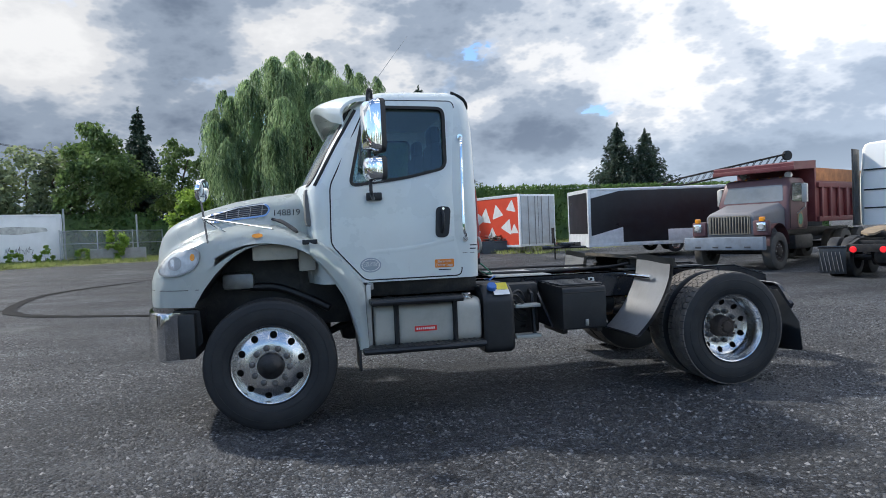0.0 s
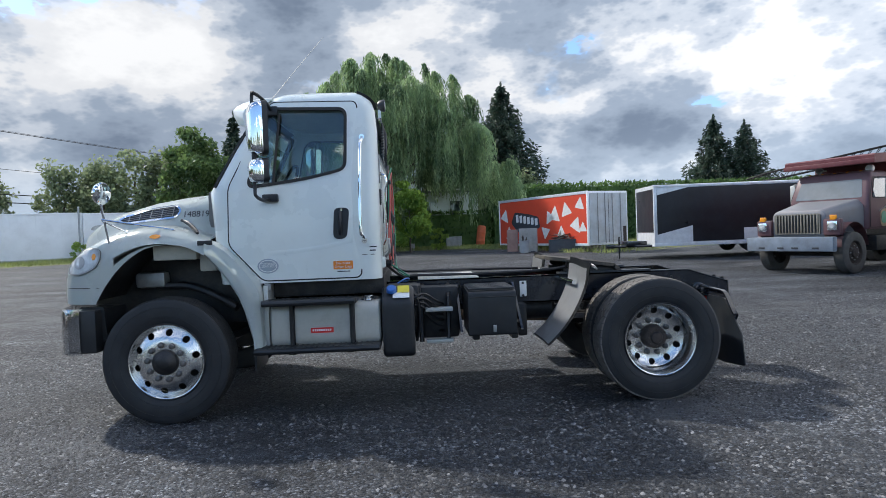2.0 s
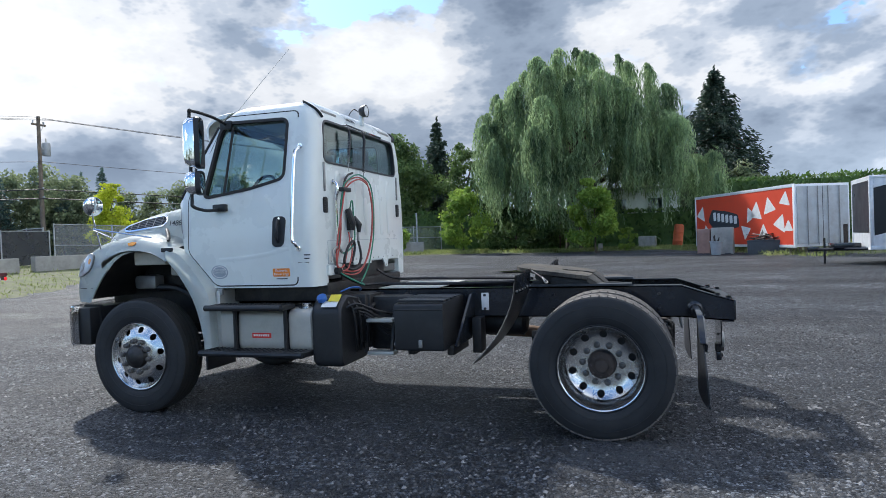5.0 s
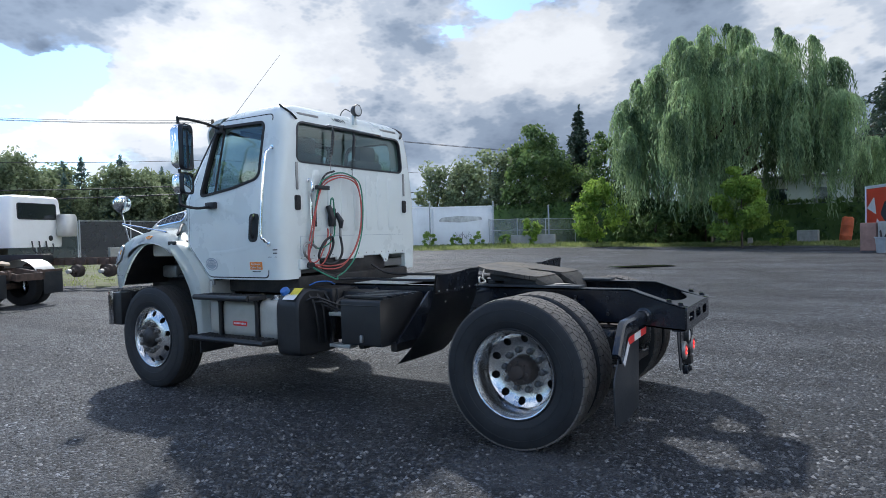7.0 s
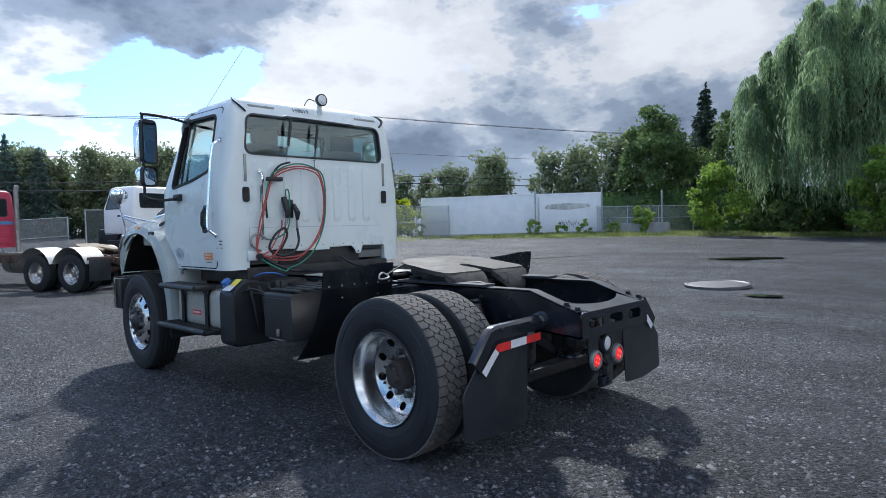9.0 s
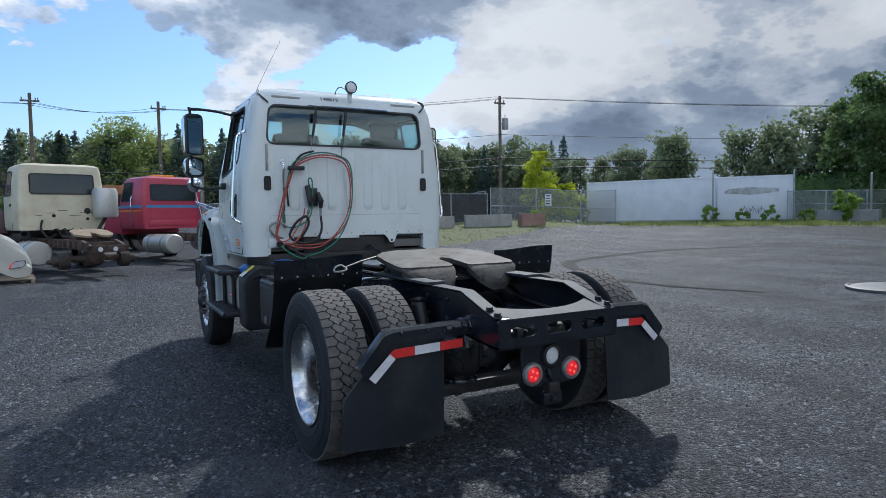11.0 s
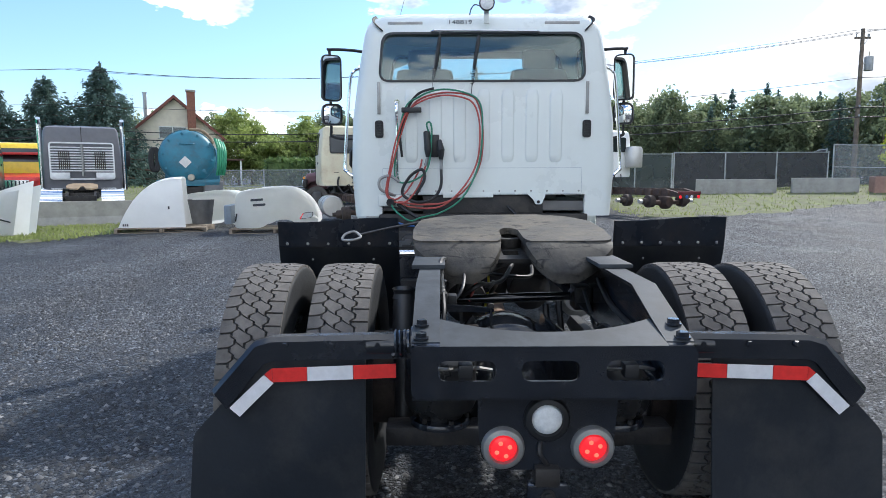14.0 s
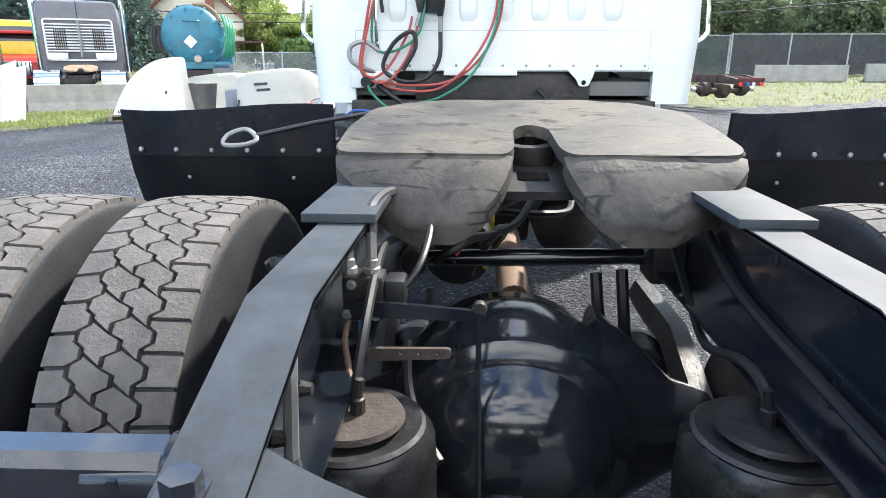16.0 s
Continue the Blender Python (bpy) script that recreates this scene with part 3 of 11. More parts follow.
# cab shell
zs = [1.12, 1.3, 1.5, 1.7, 1.9, 2.0, 2.12, 2.25, 2.4, 2.5, 2.58, 2.62, 2.66, 2.69, 2.715, 2.735, 2.75, 2.77, 2.785, 2.80, 2.81]
cab = part("cab", loft([cab_ring(z) for z in zs]), M["white"], truck, "white sheet-metal day cab")
inner = loft([cab_ring(z, 0.05) for z in (1.22, 1.5, 1.9, 2.25, 2.5, 2.60, 2.68, 2.71)])
prism_left = loft([[Vector((x, y, z)) for x, z in SIDE_WINDOW] for y in (-1.4, 1.4)])
prism_rear = loft([[Vector((x, y, z)) for y, z in REAR_WINDOW] for x in (1.6, 2.2)])
WIND = rounded([(-0.93, 1.97), (0.93, 1.97), (0.80, 2.60), (-0.80, 2.60)], 0.08, 5)
prism_front = loft([[Vector((x, y, z)) for y, z in WIND] for x in (-0.4, 0.98)])
under = box(1.5, 2.2, -0.83, 0.83, 1.0, 1.295)
carve(cab, [inner, prism_left, prism_rear, prism_front, under])

# windscreen, rear and side glass with their seals
ws = bmesh.new()
rows_ws = []
for j in range(7):
    z = 1.95 + 0.67 * j / 6
    ring = [p for p in cab_ring(z, 0.02) if p.x < lerp(CAB_F, z) + 0.18]
    rows_ws.append([ws.verts.new(p) for p in ring])
for a, b in zip(rows_ws, rows_ws[1:]):
    for k in range(min(len(a), len(b)) - 1):
        ws.faces.new((a[k], a[k + 1], b[k + 1], b[k]))
glass_ws = part("windscreen", ws, GLASS, truck, "curved clear windscreen")
glass_ws.visible_shadow = False


def front_x(y, z):
    """Where the outside of the cab's front lies."""
    w, f = lerp(CAB_W, z), lerp(CAB_F, z)
    rf = min(0.12, w * 0.4)
    over = min(rf, max(0.0, abs(y) - (w - rf)))
    x = f + rf - math.sqrt(max(0.0, rf * rf - over * over))
    return x - (0.20 if z < 2.6 else 0.16) * max(0.0, 1 - (x - f) / 0.5) * (1 - (y / w) ** 2)


part("window_seal", border(grow(WIND, -0.02), 0.045, lambda y, z, d: Vector((front_x(y, z) - 0.010 + d, y, z)), 0.05), M["white_seam"], glass_ws, "black rubber windscreen seal")
for s in (-1, 1):
    part("pillar_trim", tube([(front_x(s * (lerp(CAB_W, z) - 0.055), z) - 0.004, s * (lerp(CAB_W, z) - 0.055), z) for z in (1.94, 2.1, 2.3, 2.5, 2.58)], 0.016, 6), M["white_seam"], glass_ws)
rear_glass = part("rear_window", plate(grow(REAR_WINDOW, -0.002), on_back(-0.03), 0.006, grid=0.2), GLASS, truck, "wide tinted rear cab window")
rear_glass.visible_shadow = False
part("window_seal", border(grow(REAR_WINDOW, -0.012), 0.018, on_back(0.006), 0.04), M["flap"], rear_glass)
for tag, put in (("left", on_left), ("right", on_right)):
    door = part("door", plate(DOOR, put(0.007), 0.012, [SIDE_WINDOW], grid=0.13), M["white"], truck)
    part("door_gap", border(DOOR, 0.011, put(0.002), 0.004), M["white_seam"], door)
    g = part("side_window", plate(grow(SIDE_WINDOW, -0.002), put(-0.02), 0.005, grid=0.15), GLASS, door)
    g.visible_shadow = False
    part("window_seal", border(grow(SIDE_WINDOW, -0.014), 0.026, put(0.014), 0.05), M["white_seam"], door)
    part("window_divider", tube([put(0.004)(1.015, 1.955, 0), put(0.004)(1.075, 2.55, 0)], 0.011, 6), M["white_seam"], door)
    # handle in its dished plate
    hp = rounded([(1.50, 1.47), (1.615, 1.47), (1.645, 1.73), (1.515, 1.735)], 0.05, 5)
    hd = part("door_handle", plate(hp, put(0.013), 0.02), M["plastic"], door, "black door handle in a dished plate")
    grip = bmesh.new()
    s = -1 if tag == "left" else 1
    tube([Vector((1.565, s * (side_y(1.70) + 0.016), 1.70)), Vector((1.57, s * (side_y(1.66) + 0.045), 1.66)), Vector((1.565, s * (side_y(1.55) + 0.045), 1.55)), Vector((1.56, s * (side_y(1.51) + 0.016), 1.51))], 0.014, 8, grip)
    part("grip", grip, M["plastic"], hd)
    part("lock", lathe([(0.0, 0.0), (0.011, 0.0), (0.011, 0.006)], 12, "y", (1.578, s * (side_y(1.7) + 0.014) - (0.004 if s < 0 else 0), 1.715)), M["chrome"], hd)
    # crease along the lower door
    crease = bmesh.new()
    loft([[Vector((x, s * (side_y(z) + 0.007 + o), z)) for z, o in ((1.35 + h, -0.002), (1.385 + h, 0.004), (1.41 + h, -0.002))] for x, h in ((0.95, -0.012), (1.2, 0.0), (1.45, 0.03), (1.66, 0.075))], crease, closed=False, caps=False)
    part("crease", crease, M["white"], door)
    # grab rail behind the door
    gr = bmesh.new()
    zlow, ztop = 1.45, 2.33
    path = [(1.765, s * (side_y(ztop) + 0.0), ztop), (1.765, s * (side_y(ztop) + 0.055), ztop - 0.03), (1.75, s * (side_y(2.2) + 0.07), 2.2), (1.735, s * (side_y(1.6) + 0.07), 1.58), (1.752, s * (side_y(1.5) + 0.05), 1.49), (1.76, s * side_y(zlow), zlow)]
    tube(smooth_path(path, 5), 0.0135, 8, gr)
    rail_part = part("grab_rail", gr, M["chrome"], truck, "chrome grab rail")
    part("rail_foot", tube([(1.765, s * (side_y(2.33) - 0.005), 2.33), (1.765, s * (side_y(2.33) + 0.012), 2.33)], 0.024, 10), M["chrome"], rail_part)
    part("rail_foot", tube([(1.76, s * (side_y(1.45) - 0.005), 1.45), (1.76, s * (side_y(1.45) + 0.012), 1.45)], 0.024, 10), M["chrome"], rail_part)
    # panel line below the corner pillar
    part("panel_line", tube([(1.735, s * (side_y(1.33) + 0.001), 1.33), (1.84, s * (side_y(1.33) - 0.006), 1.33)], 0.0025, 5), M["white_seam"], truck)

# labels on the left door
lp = on_left(0.0095)
oval = part("oval_label", plate(ring_pts(0.945, 1.265, 0.088, 0.062, 28), lp, 0.002), M["sticker_grey"], truck, "oval grey certification label")
part("label_border", border(ring_pts(0.945, 1.265, 0.070, 0.046, 28), 0.006, on_left(0.0105), 0.002), M["sticker_white"], oval)
tilt_left = Matrix.Rotation(math.radians(90), 4, "X")
for dz, txt in ((0.02, "CERTIFIED"), (0.0, "CLEAN IDLE")):
    lettering(txt, 0.026, M["sticker_white"], Matrix.Translation(on_left(0.0125)(0.945, 1.268 + dz - 0.006, 0)) @ tilt_left, oval)
orange = part("orange_label", plate(rect(1.49, 1.655, 1.215, 1.285, 0.008), lp, 0.002), M["orange"], truck, "orange rectangular door label")
lettering("Electronic", 0.030, M["sticker_white"], Matrix.Translation(on_left(0.0115)(1.572, 1.266, 0)) @ tilt_left, orange)
lettering("Driver Logs", 0.030, M["sticker_white"], Matrix.Translation(on_left(0.0115)(1.572, 1.236, 0)) @ tilt_left, orange)
part("label_bar", plate(rect(1.52, 1.63, 1.192, 1.200, 0.002), lp, 0.001), M["ink"], orange)
for dz in (0.0, -0.03):
    part("label_bar", plate(rect(1.80, 1.86 - 0.01 * (dz < 0), 1.39 + dz, 1.40 + dz, 0.002), on_left(0.002), 0.001), M["ink"], truck)

# roof: visor, marker lamp, aerial, work lamp
visor = bmesh.new()
secs = []
for k in range(17):
    y = -0.93 + 1.86 * k / 16
    b = 0.17 * (1 - (y / 0.95) ** 2)
    e = math.sqrt(max(0.0, 1 - (abs(y) / 0.96) ** 8))
    tip = [(1.04, 2.768), (0.95, 2.764), (0.86, 2.748), (0.78, 2.718), (0.715, 2.672), (0.682, 2.615), (0.685, 2.55), (0.71, 2.47), (0.725, 2.475), (0.712, 2.55), (0.712, 2.61), (0.742, 2.652), (0.80, 2.688), (0.87, 2.714), (0.98, 2.72)]
    mid_x, mid_z = 0.96, 2.69
    drop = 0.06 * (abs(y) / 0.93) ** 3
    secs.append([Vector((mid_x + (x - mid_x) * (0.45 + 0.55 * e) - b, y, max(2.745 + 0.22 * (z - 2.745), 2.0) * (1 - (y / 0.93) ** 2) + (mid_z + (z - mid_z) * (0.6 + 0.4 * e) - drop) * (y / 0.93) ** 2)) for x, z in tip])
loft(secs, visor)
part("sun_visor", visor, M["white"], truck, "white moulded visor above the windscreen")
for y in (-0.62, -0.2, 0.2, 0.62):
    z = 2.735 if abs(y) < 0.3 else 2.70
    mk = part("marker_lamp", lathe([(0.04, 0.0), (0.035, 0.018), (0.02, 0.032), (0.0, 0.036)], 16, "z", (1.0, y, z)), M["amber"], truck, "amber roof marker lamp")
part("aerial", tube([(0.97, -0.79, 2.68), (0.99, -0.78, 2.74), (1.20, -0.67, 3.03), (1.42, -0.55, 3.33)], [0.008, 0.003, 0.0022, 0.0016], 6), M["steel"], truck, "thin whip aerial")
wl = part("work_lamp", lathe([(0.0, -0.045), (0.035, -0.04), (0.055, -0.015), (0.062, 0.02), (0.062, 0.032), (0.052, 0.034)], 20, "x", (1.90, 0.02, 2.80)), M["plastic"], truck, "round black work lamp above the cab's back")
part("lamp_lens", lathe([(0.0, 0.038), (0.03, 0.037), (0.053, 0.031)], 20, "x", (1.90, 0.02, 2.80)), M["clear_lens"], wl)
part("bracket", box(1.86, 1.892, 0.0, 0.04, 2.655, 2.757, 0.003), M["white"], wl)
part("lead", tube(smooth_path([(1.86, -0.02, 2.79), (1.84, -0.07, 2.81), (1.82, -0.10, 2.78), (1.80, -0.11, 2.74)], 4), 0.005, 5), M["hose_black"], wl)

for s in (-1, 1):
    part("corner_strip", tube(smooth_path([(1.876, s * 0.81, 2.60), (1.869, s * 0.845, 2.635), (1.842, s * 0.877, 2.67), (1.80, s * 0.887, 2.70), (1.73, s * 0.867, 2.737)], 4), 0.006, 8, rx=0.019), M["white_seam"], truck, "black rubber strip over the roof corner")

# back of the cab: pressed ribs, louvres, gutter strips, panels
for k in range(7):
    y = -0.585 + 0.195 * k
    rb = bmesh.new()
    for sec in (0,):
        prof = [(-0.055, 0.0), (-0.042, 0.010), (0.042, 0.010), (0.055, 0.0)]
        rows = []
        for z, g in ((1.555, 0.0), (1.575, 0.8), (1.62, 1.0), (2.08, 1.0), (2.125, 0.8), (2.145, 0.0)):
            wdt = 1.0 if g == 1.0 else (0.85 if g else 0.6)
            rows.append([Vector((1.889 + o * g, y + u * wdt, z)) for u, o in prof])
        loft(rows, rb, closed=False, caps=False)
    part("pressed_rib", rb, M["white"], truck)
for y in (-0.845, 0.835):
    lv = part("cab_vent", plate(rect(y - 0.034, y + 0.034, 1.755, 1.895, 0.025, 5), on_back(0.012), 0.014), M["plastic"], truck, "black louvred cab vent")
    for k in range(6):
        z = 1.775 + 0.02 * k
        part("slat", box(1.899, 1.909, y - 0.024, y + 0.024, z, z + 0.008, 0.002), M["plastic"], lv)
    part("gutter_strip", box(1.885, 1.902, y - 0.012, y + 0.012, 1.945, 2.20, 0.003), M["steel"], truck, "narrow grey drain strip")
for s in (-1, 1):
    part("gutter_strip", box(lerp(CAB_B, 2.666) - 0.012, lerp(CAB_B, 2.666) + 0.008, s * 0.63 - 0.14, s * 0.63 + 0.14, 2.655, 2.677, 0.003), M["steel"], truck)
bp = part("lower_panel", plate(rect(-0.82, 0.80, 1.302, 1.51, 0.008), on_back(0.006), 0.006), M["white"], truck)
part("panel_gap", border(rect(-0.82, 0.80, 1.302, 1.51, 0.008), 0.003, on_back(0.002), 0.002), M["sticker_grey"], bp)
for k in range(13):
    y = -0.78 + 0.13 * k
    part("rivet", lathe([(0.0, 0.004), (0.006, 0.003), (0.008, 0.0)], 8, "x", (1.896, y, 1.325)), M["steel"], bp)
hang = bmesh.new()
plate(rounded([(0.35, 1.31), (0.51, 1.31), (0.50, 1.27), (0.475, 1.215), (0.425, 1.215), (0.41, 1.25)], 0.012, 3), on_back(0.016, 1.89), 0.012, [ring_pts(0.45, 1.235, 0.014, n=10)], bm=hang)
part("hanger_plate", hang, M["white"], truck)
hang = box(1.87, 1.90, -0.33, 0.08, 1.272, 1.312, 0.003)
part("hanger_plate", hang, M["white"], truck)
lettering("148819", 0.066, M["ink"], lay(on_back(0.0), -0.19, 2.672, 0.003, 0.03), truck, "fleet_number", "dark fleet number")
# rail below the roof's edge with hose springs
part("hose_rail", tube([(1.885, -0.42, 2.590), (1.90, -0.40, 2.596), (1.90, 0.42, 2.590), (1.885, 0.44, 2.584)], 0.009, 8), M["chrome"], truck, "chrome rail above the rear window")
for y, z0, x in ((-0.36, 2.24, 1.915), (-0.05, 2.17, 1.925)):
    sp = bmesh.new()
    tube([(1.905, y + 0.01, 2.592), (x, y + 0.005, 2.50)], 0.003, 6, sp)
    n = 120
    tube([Vector((x + 0.012 * math.cos(k * 0.9), y - 0.045 * k / n + 0.012 * math.sin(k * 0.9), 2.50 - (2.50 - z0) * k / n)) for k in range(n)], 0.0034, 5, sp)
    tube([(x, y - 0.045, z0), (x + 0.01, y - 0.055, z0 - 0.09)], 0.003, 6, sp)
    spring = part("hose_spring", sp, M["steel"] if y < -0.2 else M["plastic"], truck, "hanging hose spring")
    part("rubber_sleeve", tube([(1.912, y + 0.008, 2.555), (x + 0.002, y + 0.002, 2.50), (x + 0.004, y - 0.03, 2.30)], [0.011, 0.016, 0.013], 8), M["plastic"], spring, "black rubber sleeve")
# wiper-like strap inside the window and grab handles behind
gr = bmesh.new()
tube(smooth_path([(1.895, -0.70, 2.04), (1.935, -0.70, 2.02), (1.945, -0.70, 1.95), (1.925, -0.70, 1.86), (1.925, -0.70, 1.5), (1.905, -0.695, 1.42), (1.895, -0.695, 1.40)], 4), 0.0125, 8, gr)
g2 = part("grab_rail", gr, M["chrome"], truck, "chrome grab rail on the cab's back")
part("rail_foot", tube([(1.885, -0.70, 2.04), (1.905, -0.70, 2.04)], 0.022, 10), M["chrome"], g2)

# air and electric lines, with their parking couplings
couple = part("coupling_holder", box(1.885, 1.93, -0.44, -0.36, 1.60, 1.78, 0.01), M["plastic"], truck, "black coupling holder")
part("coupling", tube([(1.92, -0.46, 1.80), (1.965, -0.45, 1.66), (1.96, -0.45, 1.60)], [0.028, 0.03, 0.018], 10), M["plastic"], couple)
part("coupling", tube([(1.93, -0.36, 1.73), (1.975, -0.345, 1.65), (1.97, -0.345, 1.58)], [0.02, 0.03, 0.016], 10), M["plastic"], couple)
part("coupling_elbow", tube([(1.95, -0.45, 1.60), (1.955, -0.47, 1.53)], 0.015, 8), M["steel"], couple)
part("coupling_elbow", tube([(1.96, -0.345, 1.58), (1.96, -0.345, 1.50)], 0.013, 8), M["steel"], couple)
junction = part("junction_plate", box(1.84, 1.92, -0.86, -0.60, 1.20, 1.30, 0.02), M["white"], truck, "white line bracket under the cab corner")
part("plug_socket", tube([(1.90, -0.74, 1.24), (1.97, -0.76, 1.235)], 0.032, 10), M["plastic"], junction)


def line(pts, r, m, label):
    part("air_line", tube(smooth_path(pts, 7), r, 8), m, truck, label)


X1 = 1.955
line([(1.94, -0.50, 1.58), (X1, -0.52, 1.50), (X1, -0.60, 1.36), (X1 + .01, -0.66, 1.29), (X1, -0.73, 1.26), (X1, -0.78, 1.32), (X1 + .02, -0.74, 1.52), (X1, -0.66, 1.80), (X1, -0.56, 2.02), (X1 + .01, -0.36, 2.10), (X1, -0.14, 2.09), (X1, -0.05, 2.02), (X1 + .01, -0.01, 1.80), (X1, -0.03, 1.55), (X1, -0.13, 1.36), (X1 + .01, -0.30, 1.24), (X1 + .02, -0.52, 1.22), (1.93, -0.68, 1.24)], 0.0072, M["hose_red"], "red coiled air hose")
line([(1.95, -0.47, 1.53), (X1 + .02, -0.52, 1.38), (X1 + .02, -0.62, 1.25), (X1, -0.72, 1.24), (X1, -0.79, 1.31), (X1, -0.76, 1.5), (X1 + .02, -0.69, 1.78), (X1 + .02, -0.59, 1.98), (X1 + .03, -0.38, 2.075), (X1 + .02, -0.17, 2.065), (X1 + .02, -0.07, 1.99), (X1 + .025, -0.035, 1.80), (X1 + .02, -0.06, 1.55), (X1 + .02, -0.18, 1.34), (X1 + .01, -0.36, 1.20), (1.95, -0.60, 1.20), (1.9, -0.72, 1.26)], 0.0072, M["hose_red"], "red coiled air hose")
line([(1.93, -0.44, 1.78), (X1, -0.46, 1.86), (X1, -0.43, 1.87), (X1, -0.42, 1.78), (X1 + .02, -0.45, 1.52), (X1 + .01, -0.55, 1.42), (X1, -0.68, 1.40), (X1, -0.72, 1.52), (X1 + .01, -0.64, 1.96), (X1 + .02, -0.52, 2.07), (X1 + .03, -0.36, 2.125), (X1 + .02, -0.18, 2.11), (X1 + .02, -0.04, 2.03), (X1 + .03, -0.015, 1.8), (X1 + .03, -0.05, 1.52), (X1 + .03, -0.17, 1.28), (X1 + .05, -0.34, 1.16), (2.05, -0.5, 1.12), (2.12, -0.6, 1.10), (2.02, -0.72, 1.18), (1.95, -0.75, 1.23)], 0.0072, M["hose_green"], "green coiled air hose")
line([(1.96, -0.345, 1.50), (X1 + .03, -0.35, 1.36), (X1 + .03, -0.42, 1.26), (X1 + .02, -0.55, 1.24), (X1 + .01, -0.66, 1.31), (X1 + .02, -0.60, 1.44), (X1 + .03, -0.5, 1.50), (X1 + .03, -0.48, 1.42), (X1 + .03, -0.55, 1.30)], 0.012, M["hose_black"], "black electric cable")
line([(1.94, -0.66, 1.60), (X1, -0.67, 1.80), (X1, -0.60, 2.0), (X1, -0.52, 2.10), (X1, -0.4, 2.14)], 0.010, M["hose_black"], "black electric cable")
line([(1.9, -0.70, 1.28), (X1, -0.83, 1.34), (X1, -0.84, 1.42), (X1, -0.76, 1.45), (X1, -0.68, 1.40)], 0.0125, M["steel"], "grey sheathed hose end")
part("strap_tie", box(1.935, 1.985, -0.66, -0.50, 1.95, 1.99, 0.008), M["plastic"], truck, "black hose clamp")

# cab inside: floor, dash, seats, wheel
part("cab_floor", box(0.60, 1.84, -0.98, 0.98, 1.16, 1.24, 0.01), M["interior"], truck)
part("dashboard", box(0.42, 0.80, -0.95, 0.95, 1.60, 1.93, 0.06), M["interior"], truck, "grey dashboard")
for y in (-0.48, 0.48):
    seat = part("driver_seat" if y < 0 else "passenger_seat", box(1.15, 1.60, y - 0.24, y + 0.24, 1.55, 1.70, 0.05), M["seat"], truck, "grey cloth cab seat")
    part("backrest", box(1.56, 1.70, y - 0.24, y + 0.24, 1.66, 2.34, 0.06), M["seat"], seat)
    part("headrest", box(1.58, 1.68, y - 0.14, y + 0.14, 2.32, 2.50, 0.045), M["seat"], seat)
    part("seat_base", box(1.2, 1.55, y - 0.18, y + 0.18, 1.24, 1.55, 0.02), M["interior"], seat)
sw = part("steering_wheel", tube([Vector((1.02 + 0.09 * math.sin(a), -0.48 + 0.21 * math.cos(a), 1.97 + 0.19 * math.sin(a))) for a in [2 * math.pi * k / 24 for k in range(24)]], 0.015, 8, closed=True), M["plastic"], truck, "black steering wheel")
part("column", tube([(0.78, -0.48, 1.75), (1.02, -0.48, 1.97)], 0.03, 8), M["plastic"], sw)
part("spoke", tube([(1.02, -0.69, 1.97), (1.01, -0.48, 1.96), (1.02, -0.27, 1.97)], 0.012, 6), M["plastic"], sw)
part("window_paper", plate(rect(0.86, 0.95, 1.965, 2.025, 0.004), on_left(-0.035), 0.001), M["sticker_white"], truck, "white paper slip inside the side window")
part("head_lining", loft([[Vector((p.x, p.y, z)) for p in cab_ring(z, 0.055)] for z in (2.672, 2.69, 2.70)]), M["headliner"], truck)

# ---- bonnet and wings ----
HOOD_TOP = [(-0.825, 1.52), (-0.80, 1.60), (-0.72, 1.685), (-0.5, 1.785), (-0.16, 1.875), (0.1, 1.915), (0.30, 1.935), (0.48, 1.94)]
SHELF = [(-0.825, 1.28), (-0.72, 1.39), (-0.55, 1.50), (-0.35, 1.585), (-0.1, 1.63), (0.1, 1.625), (0.3, 1.58), (0.48, 1.50)]
ARCH = [(-0.825, 1.01), (-0.435, 1.01), (-0.43, 1.03), (-0.36, 1.145), (-0.27, 1.26), (-0.19, 1.34), (-0.11, 1.40), (-0.03, 1.445), (0.06, 1.47), (0.16, 1.478), (0.26, 1.47), (0.34, 1.445), (0.42, 1.40), (0.48, 1.355)]
HOOD_S = [(-0.825, 0.68), (-0.80, 0.76), (-0.74, 0.86), (-0.62, 0.94), (-0.48, 0.985), (-0.3, 1.0), (0.48, 1.0)]


def hood_half(x):
    zt, zsf, zb, s = lerp(HOOD_TOP, x), lerp(SHELF, x), lerp(ARCH, x), lerp(HOOD_S, x)
    k = max(0.15, (zt - zsf))
    base = [(0.0, zt), (0.30, zt - 0.004), (0.52, zt - 0.02), (0.66, zt - 0.055), (0.735, zt - 0.10 * min(1, k / 0.3)), (0.775, zt - 0.18 * min(1, k / 0.3)), (0.80, zsf + 0.22 * k), (0.835, zsf + 0.07 * k), (0.90, zsf + 0.02 * k), (0.99, zsf - 0.005), (1.08, zsf - 0.03), (1.145, zsf - 0.075)]
    low = max(zb, 0.0)
    end = zsf - 0.13
    base += [(1.175, end + (low - end) * 0.12), (1.19, end + (low - end) * 0.4), (1.19, end + (low - end) * 0.7), (1.18, low)]
    return [(y * s, z) for y, z in base]


